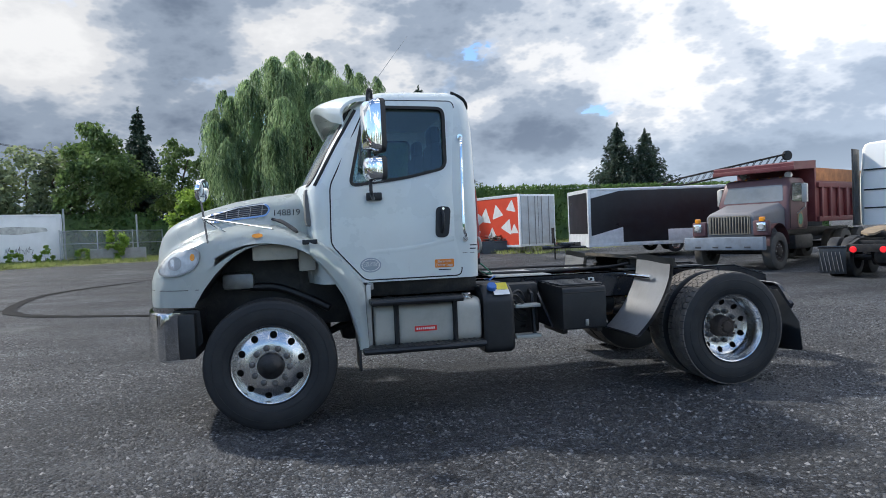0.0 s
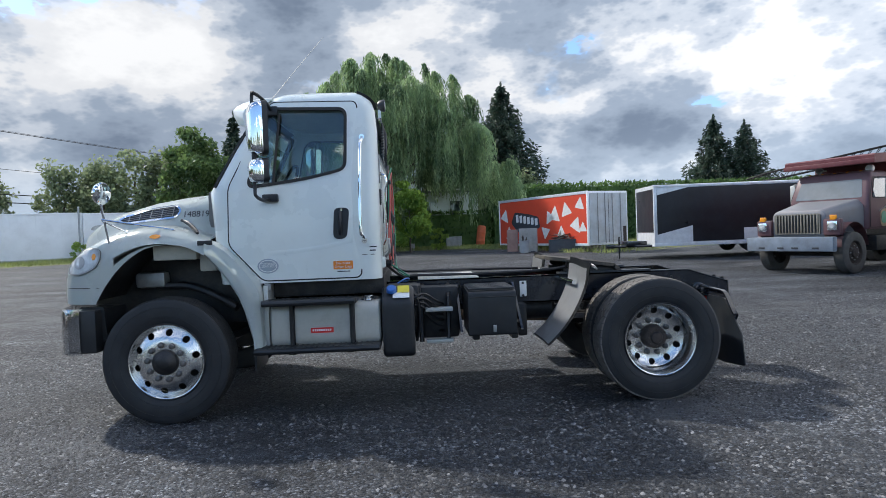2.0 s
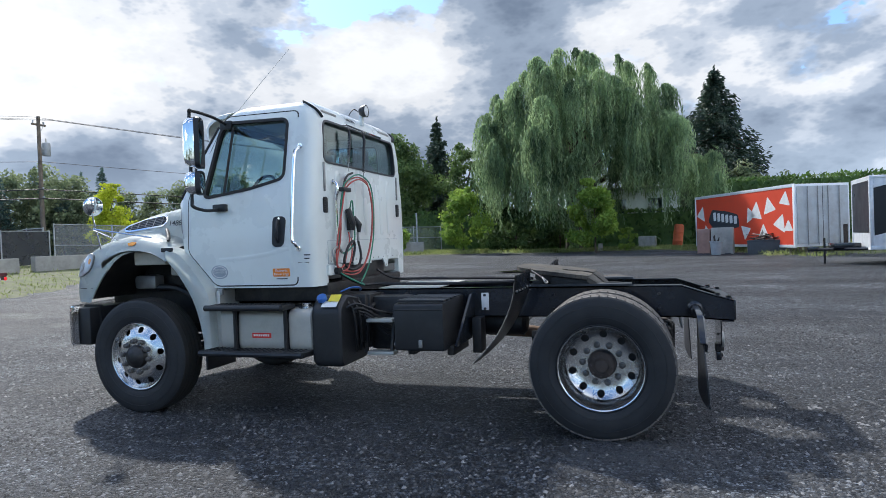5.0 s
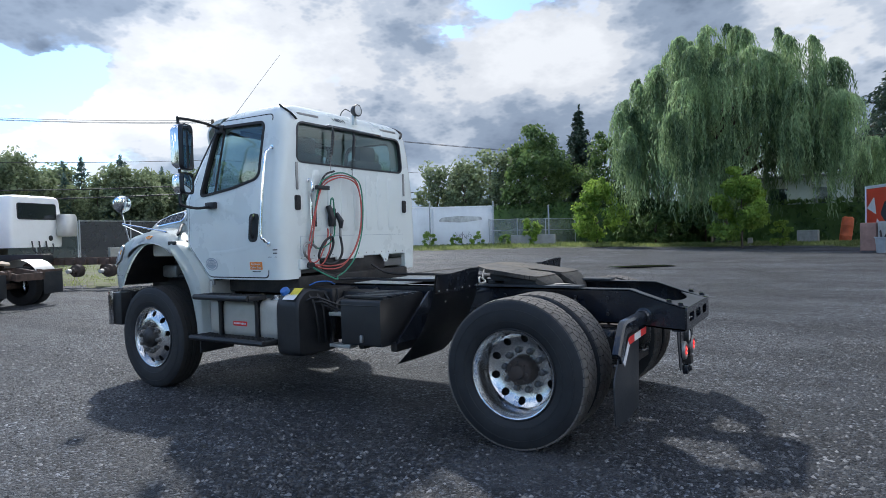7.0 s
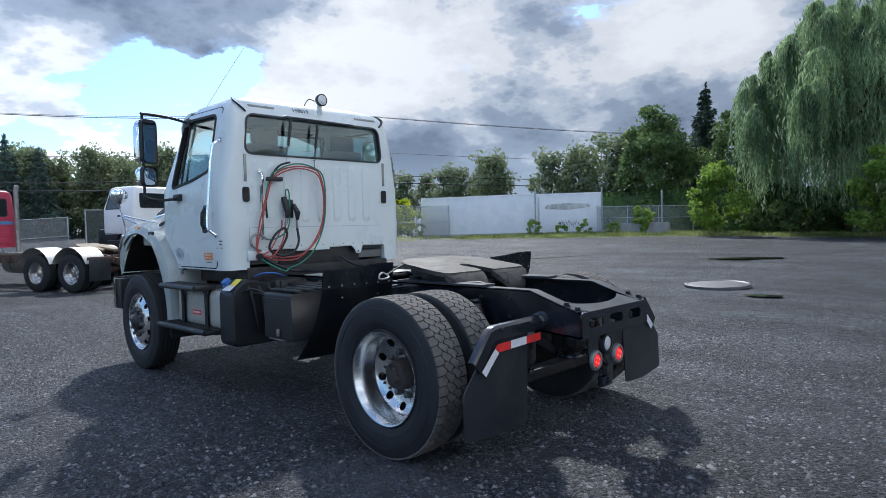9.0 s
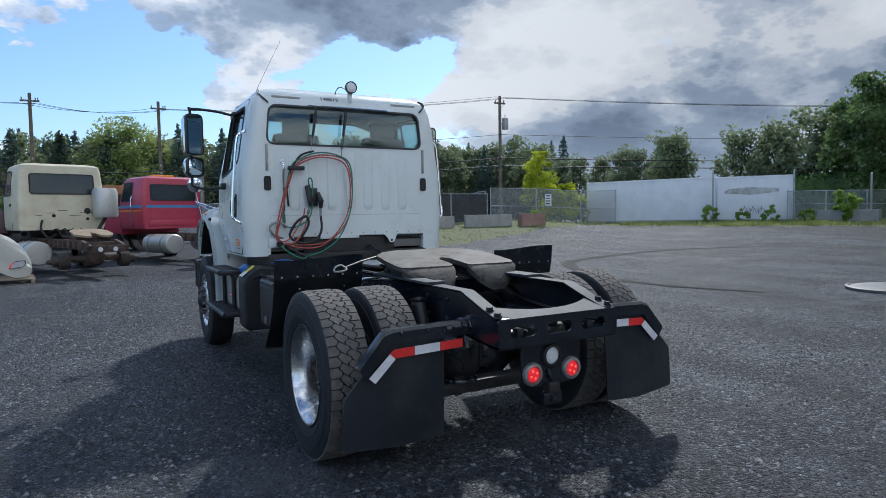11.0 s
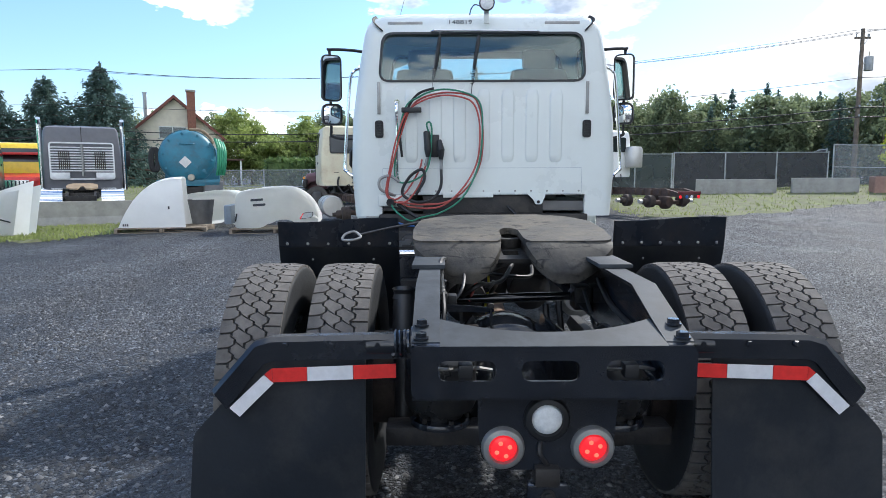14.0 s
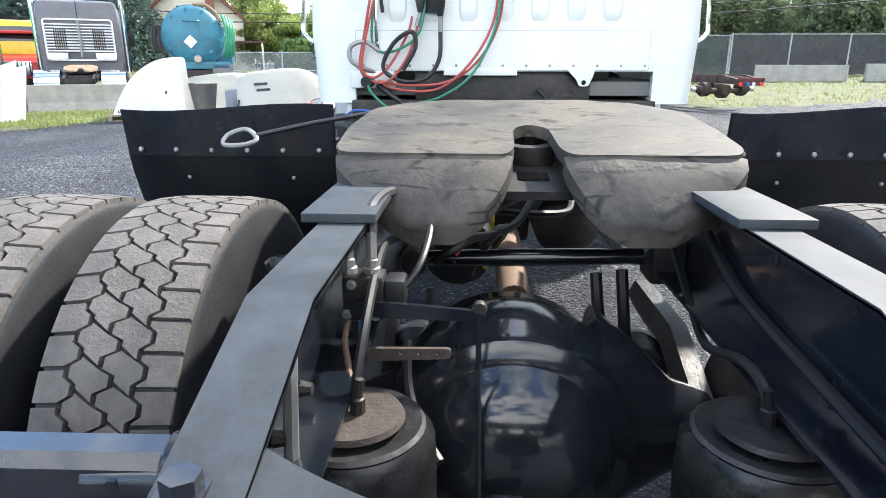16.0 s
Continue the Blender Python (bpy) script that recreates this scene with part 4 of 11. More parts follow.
def hood_y(x, z):
    """How far the bonnet's flank lies out at a place."""
    h = hood_half(x)
    for (y0, z0), (y1, z1) in zip(h, h[1:]):
        if (z0 - z) * (z1 - z) <= 0 and z0 != z1:
            return y0 + (y1 - y0) * (z - z0) / (z1 - z0)
    return h[-1][0]


xs = [-0.825, -0.815, -0.79, -0.74, -0.66, -0.56, -0.47, -0.437, -0.43, -0.40, -0.36, -0.31, -0.27, -0.23, -0.19, -0.15, -0.11, -0.07, -0.03, 0.015, 0.06, 0.11, 0.16, 0.21, 0.26, 0.30, 0.34, 0.38, 0.42, 0.455]
hood_bm = bmesh.new()
grid_rows = []
for x in xs:
    h = hood_half(x)
    ring = [(-y, z) for y, z in reversed(h)] + h[1:]
    grid_rows.append([Vector((x, y, z)) for y, z in ring])
loft(grid_rows, hood_bm, closed=False, caps=False)
bmesh.ops.solidify(hood_bm, geom=hood_bm.faces[:], thickness=0.022)
hood = part("bonnet", hood_bm, M["white"], truck, "white sloping bonnet with integral wings")
part("nose_panel", plate([(y, z) for y, z in [(-p[0], p[1]) for p in reversed(hood_half(-0.82))] + hood_half(-0.82)[1:]], lambda y, z, d: Vector((-0.82 + d, y, z)), 0.02), M["white"], hood)
part("grille", box(-0.845, -0.815, -0.40, 0.40, 1.08, 1.45, 0.02), M["chrome"], hood)
part("nose_line", tube([Vector((x, -hood_y(x, 1.145) - 0.0015, 1.145)) for x in (-0.81, -0.77, -0.7, -0.6, -0.5, -0.40)], 0.0025, 5), M["white_seam"], hood)


def on_hood(off):
    return lambda x, z, d: Vector((x, -hood_y(x, z) - off + d, z))


HEADLAMP = smooth_path([(-0.70, 1.285, 0), (-0.685, 1.36, 0), (-0.60, 1.435, 0), (-0.46, 1.462, 0), (-0.395, 1.435, 0), (-0.405, 1.36, 0), (-0.46, 1.305, 0), (-0.58, 1.268, 0)], 4, True)
HEADLAMP = [(p.x, p.y) for p in HEADLAMP]
hl = part("headlamp", plate(HEADLAMP, on_hood(0.016), 0.03, grid=0.03), M["lamp_glass"], hood, "clear teardrop headlamp with a dull grey rim")
part("lamp_rim", border(HEADLAMP, 0.014, on_hood(0.020), 0.04), M["steel"], hl)
part("turn_signal", plate(ring_pts(-0.435, 1.40, 0.018, 0.028, 16), on_hood(0.019), 0.004), M["amber"], hl)
part("bowl", plate(ring_pts(-0.575, 1.355, 0.056, 0.054, 20), on_hood(0.019), 0.003), M["steel"], hl)
VENT = rounded([(-0.40, 1.70), (-0.32, 1.685), (0.10, 1.725), (0.13, 1.775), (0.09, 1.815), (-0.12, 1.79), (-0.36, 1.725)], 0.03, 4)
vent = part("bonnet_grille", plate(VENT, on_hood(0.004), 0.01, grid=0.05), M["ink"], hood, "dark mesh bonnet vent in a chrome rim")
part("vent_rim", border(VENT, 0.016, on_hood(0.014), 0.02), M["chrome"], vent)
for k in range(7):
    z = 1.70 + 0.0165 * k
    seg = [(x, z + 0.09 * (x + 0.14)) for x in np.linspace(-0.38, 0.12, 12)]
    seg = [(x, zz) for x, zz in seg if inside((x, zz), VENT)]
    if len(seg) > 1:
        part("mesh_bar", tube([on_hood(0.008)(x, zz, 0) for x, zz in seg], 0.0028, 5), M["steel"], vent)
for k in range(5):
    x = -0.31 + 0.095 * k
    seg = [(x + 0.1 * (z - 1.75), z) for z in np.linspace(1.68, 1.83, 14)]
    seg = [q for q in seg if inside(q, VENT)]
    if len(seg) > 1:
        part("mesh_bar", tube([on_hood(0.009)(x, zz, 0) for x, zz in seg], 0.004, 5), M["steel"], vent)
lettering("148819", 0.078, M["ink"], lay(on_hood(0.0), 0.272, 1.735), hood, "fleet_number", "dark fleet number")
part("side_marker", plate(ring_pts(0.055, 1.548, 0.042, 0.018, 18), on_hood(0.012), 0.016), M["amber"], hood, "oval amber side marker")
latch = part("bonnet_latch", tube(smooth_path([(0.155, -hood_y(0.155, 1.68) - 0.012, 1.685), (0.24, -0.90, 1.655), (0.32, -0.98, 1.60), (0.36, -1.03, 1.565)], 4), [0.012] * 3 + [0.017] * 8 + [0.013] * 2, 8), M["plastic"], hood, "black rubber bonnet latch")
part("latch_foot", box(0.40, 0.52, -1.175, -1.155, 1.46, 1.50, 0.006), M["plastic"], latch)
# looking mirror on the wing
cm = part("wing_mirror", lathe([(0.0, 0.03), (0.05, 0.026), (0.085, 0.012), (0.092, 0.0), (0.085, -0.02), (0.05, -0.035), (0.0, -0.04)], 24, "x"), M["mirror"], truck, "round chrome convex mirror on a tripod")
CM = Matrix.Translation((-0.33, -1.20, 1.91)) @ Matrix.Rotation(radians(-18), 4, "Z") @ Matrix.Rotation(radians(8), 4, "Y")
cm.matrix_local = CM
CMI = CM.inverted()
for q in (((-0.345, -1.2, 1.83), (-0.315, -1.13, 1.455)), ((-0.345, -1.195, 1.70), (0.16, -1.02, 1.60)), ((-0.342, -1.195, 1.69), (-0.20, -1.05, 1.585))):
    st = part("mirror_stay", tube([CMI @ Vector(p) for p in q], 0.0085, 8), M["chrome"], cm)
    part("stay_foot", tube([CMI @ Vector(q[1]), CMI @ (Vector(q[1]) + Vector((0, 0.005, -0.035)))], 0.016, 8), M["steel"], st)

# rear half of each front wing, on the cab
WING_IN = [(0.455, 1.375), (0.52, 1.30), (0.57, 1.24), (0.64, 1.14), (0.71, 1.02), (0.755, 0.90), (0.79, 0.76), (0.815, 0.66), (0.82, 0.58)]
WING_OUT = [(0.455, 1.505), (0.54, 1.475), (0.63, 1.415), (0.70, 1.345), (0.78, 1.25), (0.85, 1.165), (0.885, 1.10), (0.895, 0.85), (0.905, 0.585)]
for s in (-1, 1):
    wing = bmesh.new()
    rows = []
    for (xi, zi), (xo, zo) in zip(WING_IN, WING_OUT):
        c = [(0.0, 0.62), (0.0, 1.155), (0.12, 1.18), (0.35, 1.19), (0.65, 1.185), (0.9, 1.165), (1.0, 1.12), (1.0, 1.02)]
        rows.append([Vector((xi + (xo - xi) * t, s * y, zi + (zo - zi) * t)) for t, y in c])
    loft(rows, wing, closed=False, caps=False)
    bmesh.ops.solidify(wing, geom=wing.faces[:], thickness=0.012)
    wg = part("rear_wing", wing, M["white"], truck)
    part("mud_guard", box(0.815, 0.835, s * 1.15, s * 0.75, 0.40, 0.60, 0.004), M["flap"], wg)
    # inner arch and engine bay sides
    arch = bmesh.new()
    loft([[Vector((x, s * y, z + 0.012)) for y in (1.15, 0.62)] for x, z in ARCH[2:] + WING_IN[1:]], arch, closed=False, caps=False)
    part("arch_lining", arch, M["black_dirty"], wg)
    part("bay_wall", box(-0.70, 0.80, s * 0.60, s * 0.64, 0.75, 1.55, 0.01), M["black_dirty"], wg)
part("arch_box", box(0.0, 0.36, -1.08, -0.66, 1.345, 1.475, 0.02), M["cream"], truck, "cream plastic box in the wheel arch")
part("arch_box", box(0.36, 0.50, -1.02, -0.66, 1.24, 1.42, 0.02), M["cream"], truck)
part("bay_pipe", tube(smooth_path([(-0.3, -0.68, 1.2), (-0.1, -0.75, 1.12), (0.15, -0.7, 1.1), (0.4, -0.72, 1.0), (0.6, -0.8, 0.9)], 4), 0.035, 8), M["black_dirty"], truck)
part("bay_duct", box(-0.28, -0.02, -0.80, -0.66, 1.10, 1.24, 0.04), M["steel"], truck)
part("engine", box(-0.6, 0.6, -0.45, 0.45, 0.62, 1.5, 0.06), M["black_dirty"], truck, "dark engine block under the bonnet")
part("front_spring", tube(smooth_path([(-0.55, -0.46, 0.74), (-0.2, -0.46, 0.62), (0.11, -0.46, 0.58), (0.5, -0.46, 0.62), (0.85, -0.46, 0.76)], 4), 0.035, 6), M["black_dirty"], truck)
part("front_axle", tube([(0.11, -1.0, 0.52), (0.11, -0.7, 0.45), (0.11, 0.7, 0.45), (0.11, 1.0, 0.52)], 0.06, 8), M["black_dirty"], truck)
part("tie_rod", tube([(0.32, -0.85, 0.50), (0.32, 0.85, 0.50)], 0.02, 6), M["black_dirty"], truck)

# bumper: a chrome face with black backing and side wraps
bum = bmesh.new()
outline = [(-0.56, -1.205), (-0.68, -1.19), (-0.755, -1.10), (-0.83, -0.9), (-0.90, -0.6), (-0.93, 0.0), (-0.90, 0.6), (-0.83, 0.9), (-0.755, 1.10), (-0.68, 1.19), (-0.56, 1.205)]
outline = [(p.x, p.y) for p in smooth_path([(x, y, 0) for x, y in outline], 4)]
loft([[Vector((x + dx, y, z)) for z, dx in ((0.60, 0.03), (0.615, 0.006), (0.68, 0.0), (0.92, 0.0), (0.965, 0.006), (0.98, 0.03))] for x, y in outline], bum, closed=False, caps=False)
bmesh.ops.solidify(bum, geom=bum.faces[:], thickness=0.008)
bumper = part("bumper", bum, M["chrome"], truck, "chrome front bumper")
part("bumper_backing", box(-0.665, -0.44, -1.188, 1.188, 0.612, 0.962, 0.015), M["plastic"], bumper)
part("bumper_bracket", plate(rounded([(-0.62, 0.66), (-0.45, 0.68), (-0.40, 0.72), (-0.42, 0.98), (-0.62, 0.985)], 0.02, 3), lambda x, z, d: Vector((x, -1.08 + d, z)), 0.03), M["plastic"], bumper)
part("tow_beam", box(-0.70, -0.2, -0.62, -0.40, 0.66, 0.92, 0.03), M["black_dirty"], bumper)
part("tow_beam", box(-0.70, -0.2, 0.40, 0.62, 0.66, 0.92, 0.03), M["black_dirty"], bumper)

# door mirrors
for s in (-1, 1):
    yo = -1.39 if s < 0 else 1.39
    mm = part("door_mirror", tube(smooth_path([(1.00, s * 0.97, 2.585), (1.00, s * 1.15, 2.62), (0.975, yo, 2.635), (0.95, yo * 1.005, 2.60), (0.945, yo * 1.005, 2.2), (0.945, yo * 1.005, 1.90), (0.95, yo, 1.835), (0.975, s * 1.25, 1.805), (0.985, s * 1.09, 1.825)], 5), 0.014, 8), M["plastic"], truck, "tall chrome door mirror on a black looped arm")
    part("mirror_foot", box(0.94, 1.06, s * 0.945, s * 0.99, 2.54, 2.62, 0.012), M["plastic"], mm)
    part("mirror_foot", box(0.93, 1.06, s * 1.075, s * 1.125, 1.80, 1.865, 0.012), M["plastic"], mm)
    body = part("mirror_shell", loft([[Vector((0.968 + 0.06 * g, s * (1.39 + u), 2.365 + v)) for u, v in rect(-0.092 * q, 0.092 * q, -0.21 * q, 0.21 * q, 0.05, 4)] for g, q in ((-1.1, 0.55), (-0.8, 0.85), (-0.2, 0.97), (0.75, 1.0), (0.9, 0.98))]), M["chrome"], mm)
    faces = [body]
    faces.append(part("mirror_glass", plate(rect(-0.081, 0.081, -0.198, 0.198, 0.04, 4), lambda u, v, d, s=s: Vector((1.0365 - d + 0.05 * v, s * (1.39 + u), 2.365 + v)), 0.004), M["mirror"], body))
    faces.append(part("mirror_rim", border(rect(-0.081, 0.081, -0.198, 0.198, 0.04, 4), 0.014, lambda u, v, d, s=s: Vector((1.045 - d, s * (1.39 + u), 2.365 + v)), 0.04), M["plastic"], body))
    b2 = part("convex_shell", loft([[Vector((0.968 + 0.06 * g, s * (1.39 + u), 2.03 + v)) for u, v in rect(-0.092 * q, 0.092 * q, -0.10 * q, 0.10 * q, 0.06, 5)] for g, q in ((-1.1, 0.5), (-0.8, 0.82), (-0.2, 0.97), (0.75, 1.0), (0.9, 0.97))]), M["chrome"], mm)
    faces.append(b2)
    faces.append(part("convex_glass", plate(rect(-0.081, 0.081, -0.086, 0.086, 0.045, 5), lambda u, v, d, s=s: Vector((1.051 - 2.2 * (u * u + v * v) - d, s * (1.39 + u), 2.03 + v)), 0.004, grid=0.03), M["mirror"], b2))
    faces.append(part("mirror_rim", border(rect(-0.081, 0.081, -0.086, 0.086, 0.045, 5), 0.014, lambda u, v, d, s=s: Vector((1.041 - d, s * (1.39 + u), 2.03 + v)), 0.04), M["plastic"], b2))
    turn = Matrix.Translation((0.985, yo, 0)) @ Matrix.Rotation(radians(-s * 25), 4, "Z") @ Matrix.Translation((-0.985, -yo, 0))
    for ob in faces:                                     # turned in towards the driver
        ob.data.transform(turn)
    for z in (2.52, 2.22, 2.04):
        part("mirror_clamp", box(0.93, 0.98, yo - 0.02, yo + 0.02, z - 0.022, z + 0.022, 0.006), M["plastic"], mm)

# ---- wheels ----
TYRE_R, TYRE_W = 0.522, 0.262


def tyre_body(width=TYRE_W, r=TYRE_R, n=56):
    h = width / 2
    half = [(0.292, h * 0.60), (0.300, h * 0.80), (0.33, h * 0.94), (0.37, h * 1.0), (0.41, h * 1.03), (0.45, h * 1.02), (0.482, h * 0.965), (0.492, h * 0.955), (0.500, h * 0.93), (r - 0.012, h * 0.875), (r - 0.0125, h * 0.45)]
    prof = half + [(a, -b) for a, b in reversed(half)]
    return lathe(prof, n, "y")


def tread_blocks(width=TYRE_W, r=TYRE_R, count=54):
    """Four rows of interlocking blocks with narrow zigzag grooves between them."""
    bm = bmesh.new()
    step = 2 * math.pi / count
    w = width * 0.905
    g = 0.021

    def zig(c, amp, ph):
        return [(ph + q, c + amp * d) for q, d in ((0.0, -1), (0.18, 1), (0.5, 1), (0.68, -1), (1.0, -1))]

    def edge(line, u0, u1):
        out = []
        for base in (-1, 0, 1):
            out += [(u + base, v) for u, v in line[:-1]]
        def at(u):
            for (a0, b0), (a1, b1) in zip(out, out[1:]):
                if a0 <= u <= a1:
                    return b0 + (b1 - b0) * (u - a0) / (a1 - a0)
            return out[-1][1]
        mid = [(u, v) for u, v in out if u0 < u < u1]
        return [(u0, at(u0))] + mid + [(u1, at(u1))]

    l1, l2, l3 = zig(-0.25, 0.034, 0.1), zig(0.0, 0.05, 0.35), zig(0.25, 0.034, 0.6)
    cols = []
    for left, right, u0, skew in ((None, l1, 0.0, 0.03), (l1, l2, 0.42, -0.36), (l2, l3, 0.62, -0.36), (l3, None, 0.5, 0.03)):
        a0, a1 = u0 + 0.065, u0 + 0.935
        lf = [(u, v + g) for u, v in edge(left, a0, a1)] if left else [(a0, -0.5), (a1, -0.5)]
        rt = [(u, v - g) for u, v in edge(right, a0 + skew, a1 + skew)] if right else [(a0 + skew, 0.5), (a1 + skew, 0.5)]
        cols.append(lf + rt[::-1])
    for i in range(count):
        for poly in cols:
            top, low = [], []
            for u, v in poly:
                a = (i + u) * step
                rr = r - (0.006 if abs(v) > 0.45 else 0.0)
                top.append(bm.verts.new((rr * math.cos(a), v * w, rr * math.sin(a))))
                low.append(bm.verts.new(((r - 0.018) * math.cos(a), v * w, (r - 0.018) * math.sin(a))))
            bm.faces.new(top)
            m = len(poly)
            for k in range(m):
                bm.faces.new((top[k], low[k], low[(k + 1) % m], top[(k + 1) % m]))
    return bm


def rib_tread(width=TYRE_W, r=TYRE_R, n=56):
    """Five plain ribs of a steer tyre."""
    w = width * 0.43
    prof = []
    edges = [-1.0, -0.62, -0.56, -0.24, -0.18, 0.18, 0.24, 0.56, 0.62, 1.0]
    for k, e in enumerate(edges):
        rr = r - (0.006 if abs(e) == 1.0 else 0.0)
        if k % 2 == 0:
            prof += [(r - 0.013, e * w), (rr, e * w)]
        else:
            prof += [(rr, e * w), (r - 0.013, e * w)]
    return lathe(prof, n, "y")


def disc(put, r_out, r_in, holes_at, hole_r, n=10):
    holes = [ring_pts(holes_at * math.cos(2 * math.pi * (k + 0.5) / n), holes_at * math.sin(2 * math.pi * (k + 0.5) / n), hole_r, n=14) for k in range(n)]
    holes.append(ring_pts(0, 0, r_in, n=32))
    return plate(ring_pts(0, 0, r_out, n=48), put, 0.012, holes, grid=0.03)


def build_wheel(kind, m, label):
    """A wheel whose outer face looks along -y. kind: steer, drive (dished) or inner."""
    w = new("wheel")
    w.parent = truck
    w.matrix_local = m
    tagged(w, label)
    tyre = part("tyre", tyre_body(), M["rubber"], w)
    if kind == "steer":
        part("tread", rib_tread(), M["tread_dark"], tyre)
    else:
        part("tread", tread_blocks(), M["tread"], tyre)
    bead = part("bead_line", lathe([(0.306, -0.118), (0.312, -0.127), (0.318, -0.118)], 48, "y"), M["rubber"], tyre)
    for rr, yy in ((0.365, -0.131), (0.445, -0.1345)):
        part("sidewall_line", lathe([(rr, yy + 0.004), (rr + 0.004, yy - 0.002), (rr + 0.008, yy + 0.004)], 56, "y"), M["rubber"], tyre)
    lip = -0.112
    if kind == "steer":
        barrel = [(0.291, 0.10), (0.285, 0.02), (0.278, -0.06), (0.283, -0.092), (0.292, lip + 0.010), (0.298, lip - 0.006), (0.306, lip - 0.010), (0.309, lip), (0.303, lip + 0.015)]
        rim = part("rim", lathe(barrel, 56, "y"), M["alu"], w, "polished aluminium disc wheel")
        face = lambda u, v, d: Vector((u, lerp([(0.0, -0.135), (0.17, -0.135), (0.20, -0.128), (0.255, -0.100), (0.283, -0.085)], math.hypot(u, v)) + d, v))
        part("wheel_disc", disc(face, 0.282, 0.105, 0.240, 0.0285), M["alu"], rim)
        part("dark_back", lathe([(0.10, 0.02), (0.28, 0.02)], 32, "y"), M["black_dirty"], rim)
        nut_y, hub_prof = -0.137, [(0.108, -0.11), (0.106, -0.150), (0.098, -0.165), (0.075, -0.172), (0.06, -0.19), (0.035, -0.20), (0.0, -0.20)]
        hubmat = M["black_dirty"]
    elif kind == "drive":
        barrel = [(0.28, 0.09), (0.262, 0.075), (0.262, -0.02), (0.272, -0.06), (0.280, -0.085), (0.290, lip + 0.010), (0.298, lip - 0.006), (0.306, lip - 0.010), (0.309, lip), (0.303, lip + 0.015)]
        rim = part("rim", lathe(barrel, 56, "y"), M["alu"], w, "deep-dished polished aluminium wheel")
        face = lambda u, v, d: Vector((u, lerp([(0.0, 0.075), (0.18, 0.075), (0.205, 0.07), (0.24, 0.055), (0.264, 0.035)], math.hypot(u, v)) + d, v))
        part("wheel_disc", disc(face, 0.264, 0.105, 0.222, 0.028), M["alu"], rim)
        part("dark_back", lathe([(0.10, 0.12), (0.28, 0.12)], 32, "y"), M["black_dirty"], rim)
        nut_y, hub_prof = 0.073, [(0.108, 0.09), (0.102, 0.05), (0.096, 0.0), (0.088, -0.015), (0.08, -0.02), (0.055, -0.022), (0.045, -0.040), (0.02, -0.046), (0.0, -0.046)]
        hubmat = M["rust"]
    else:
        rim = part("rim", lathe([(0.303, 0.10), (0.295, 0.09), (0.27, 0.0), (0.295, -0.09), (0.303, -0.10)], 40, "y"), M["rust"], w)
        part("wheel_disc", lathe([(0.27, 0.06), (0.20, 0.09), (0.10, 0.09)], 40, "y"), M["rust"], rim)
        part("brake_drum", lathe([(0.0, 0.10), (0.21, 0.10), (0.21, 0.28), (0.18, 0.30), (0.0, 0.30)], 32, "y"), M["rust"], rim)
        return w
    hub = part("hub", lathe(hub_prof, 32, "y"), hubmat, w, "dark greasy hub" if kind == "steer" else "rust-brown hub")
    if kind == "drive":
        for k in range(8):
            a = 2 * math.pi * k / 8
            part("hub_bolt", tube([(0.075 * math.cos(a), -0.046, 0.075 * math.sin(a)), (0.075 * math.cos(a), -0.060, 0.075 * math.sin(a))], 0.010, 6), M["rust"], hub)
    nut_me = None
    for k in range(10):
        a = 2 * math.pi * k / 10
        if nut_me is None:
            nb = bmesh.new()
            lathe([(0.025, 0.0), (0.025, -0.007), (0.020, -0.009), (0.019, -0.032), (0.012, -0.036), (0.0, -0.036)], 10, "y", (0, 0, 0), nb)
            nut = part("wheel_nut", nb, M["nut"], w)
            nut_me = nut.data
        else:
            nut = new("wheel_nut", nut_me)
            nut.parent = w
        nut.location = (0.1428 * math.cos(a), nut_y, 0.1428 * math.sin(a))
    return w


FX, RX, HUB = 0.115, 4.225, 0.520
flip = Matrix.Rotation(math.pi, 4, "Z")
build_wheel("steer", Matrix.Translation((FX, -1.075, HUB)) @ Matrix.Rotation(radians(7), 4, "Y"), "steer wheel with black tyre and polished rim")
build_wheel("steer", Matrix.Translation((FX, 1.075, HUB)) @ flip, "steer wheel with black tyre and polished rim")
build_wheel("drive", Matrix.Translation((RX, -1.095, HUB)) @ Matrix.Rotation(radians(4), 4, "Y"), "outer drive wheel with worn block tread")
build_wheel("drive", Matrix.Translation((RX, 1.095, HUB)) @ flip, "outer drive wheel with worn block tread")
build_wheel("inner", Matrix.Translation((RX, -0.752, HUB)) @ Matrix.Rotation(radians(2), 4, "Y"), "inner drive wheel with worn block tread")
build_wheel("inner", Matrix.Translation((RX, 0.752, HUB)) @ flip, "inner drive wheel with worn block tread")

# ---- chassis ----
RT, RB = 1.045, 0.79


def rail(s):
    """A channel rail, kinked down towards its tail."""
    y0, y1 = s * 0.43, s * 0.345
    st = [(-0.70, RT, RB), (4.82, RT, RB), (5.05, 0.968, 0.77), (5.20, 0.925, 0.76)]
    bm = bmesh.new()
    for lo in ("web", "top", "low"):
        if lo == "web":
            secs = [[Vector((x, y0, b)), Vector((x, y0 - s * 0.010, b)), Vector((x, y0 - s * 0.010, t)), Vector((x, y0, t))] for x, t, b in st]
        elif lo == "top":
            secs = [[Vector((x, y0, t)), Vector((x, y1, t)), Vector((x, y1, t - 0.010)), Vector((x, y0, t - 0.010))] for x, t, b in st]
        else:
            secs = [[Vector((x, y0, b)), Vector((x, y1, b)), Vector((x, y1, b + 0.010)), Vector((x, y0, b + 0.010))] for x, t, b in st]
        loft(secs, bm)
    return bm


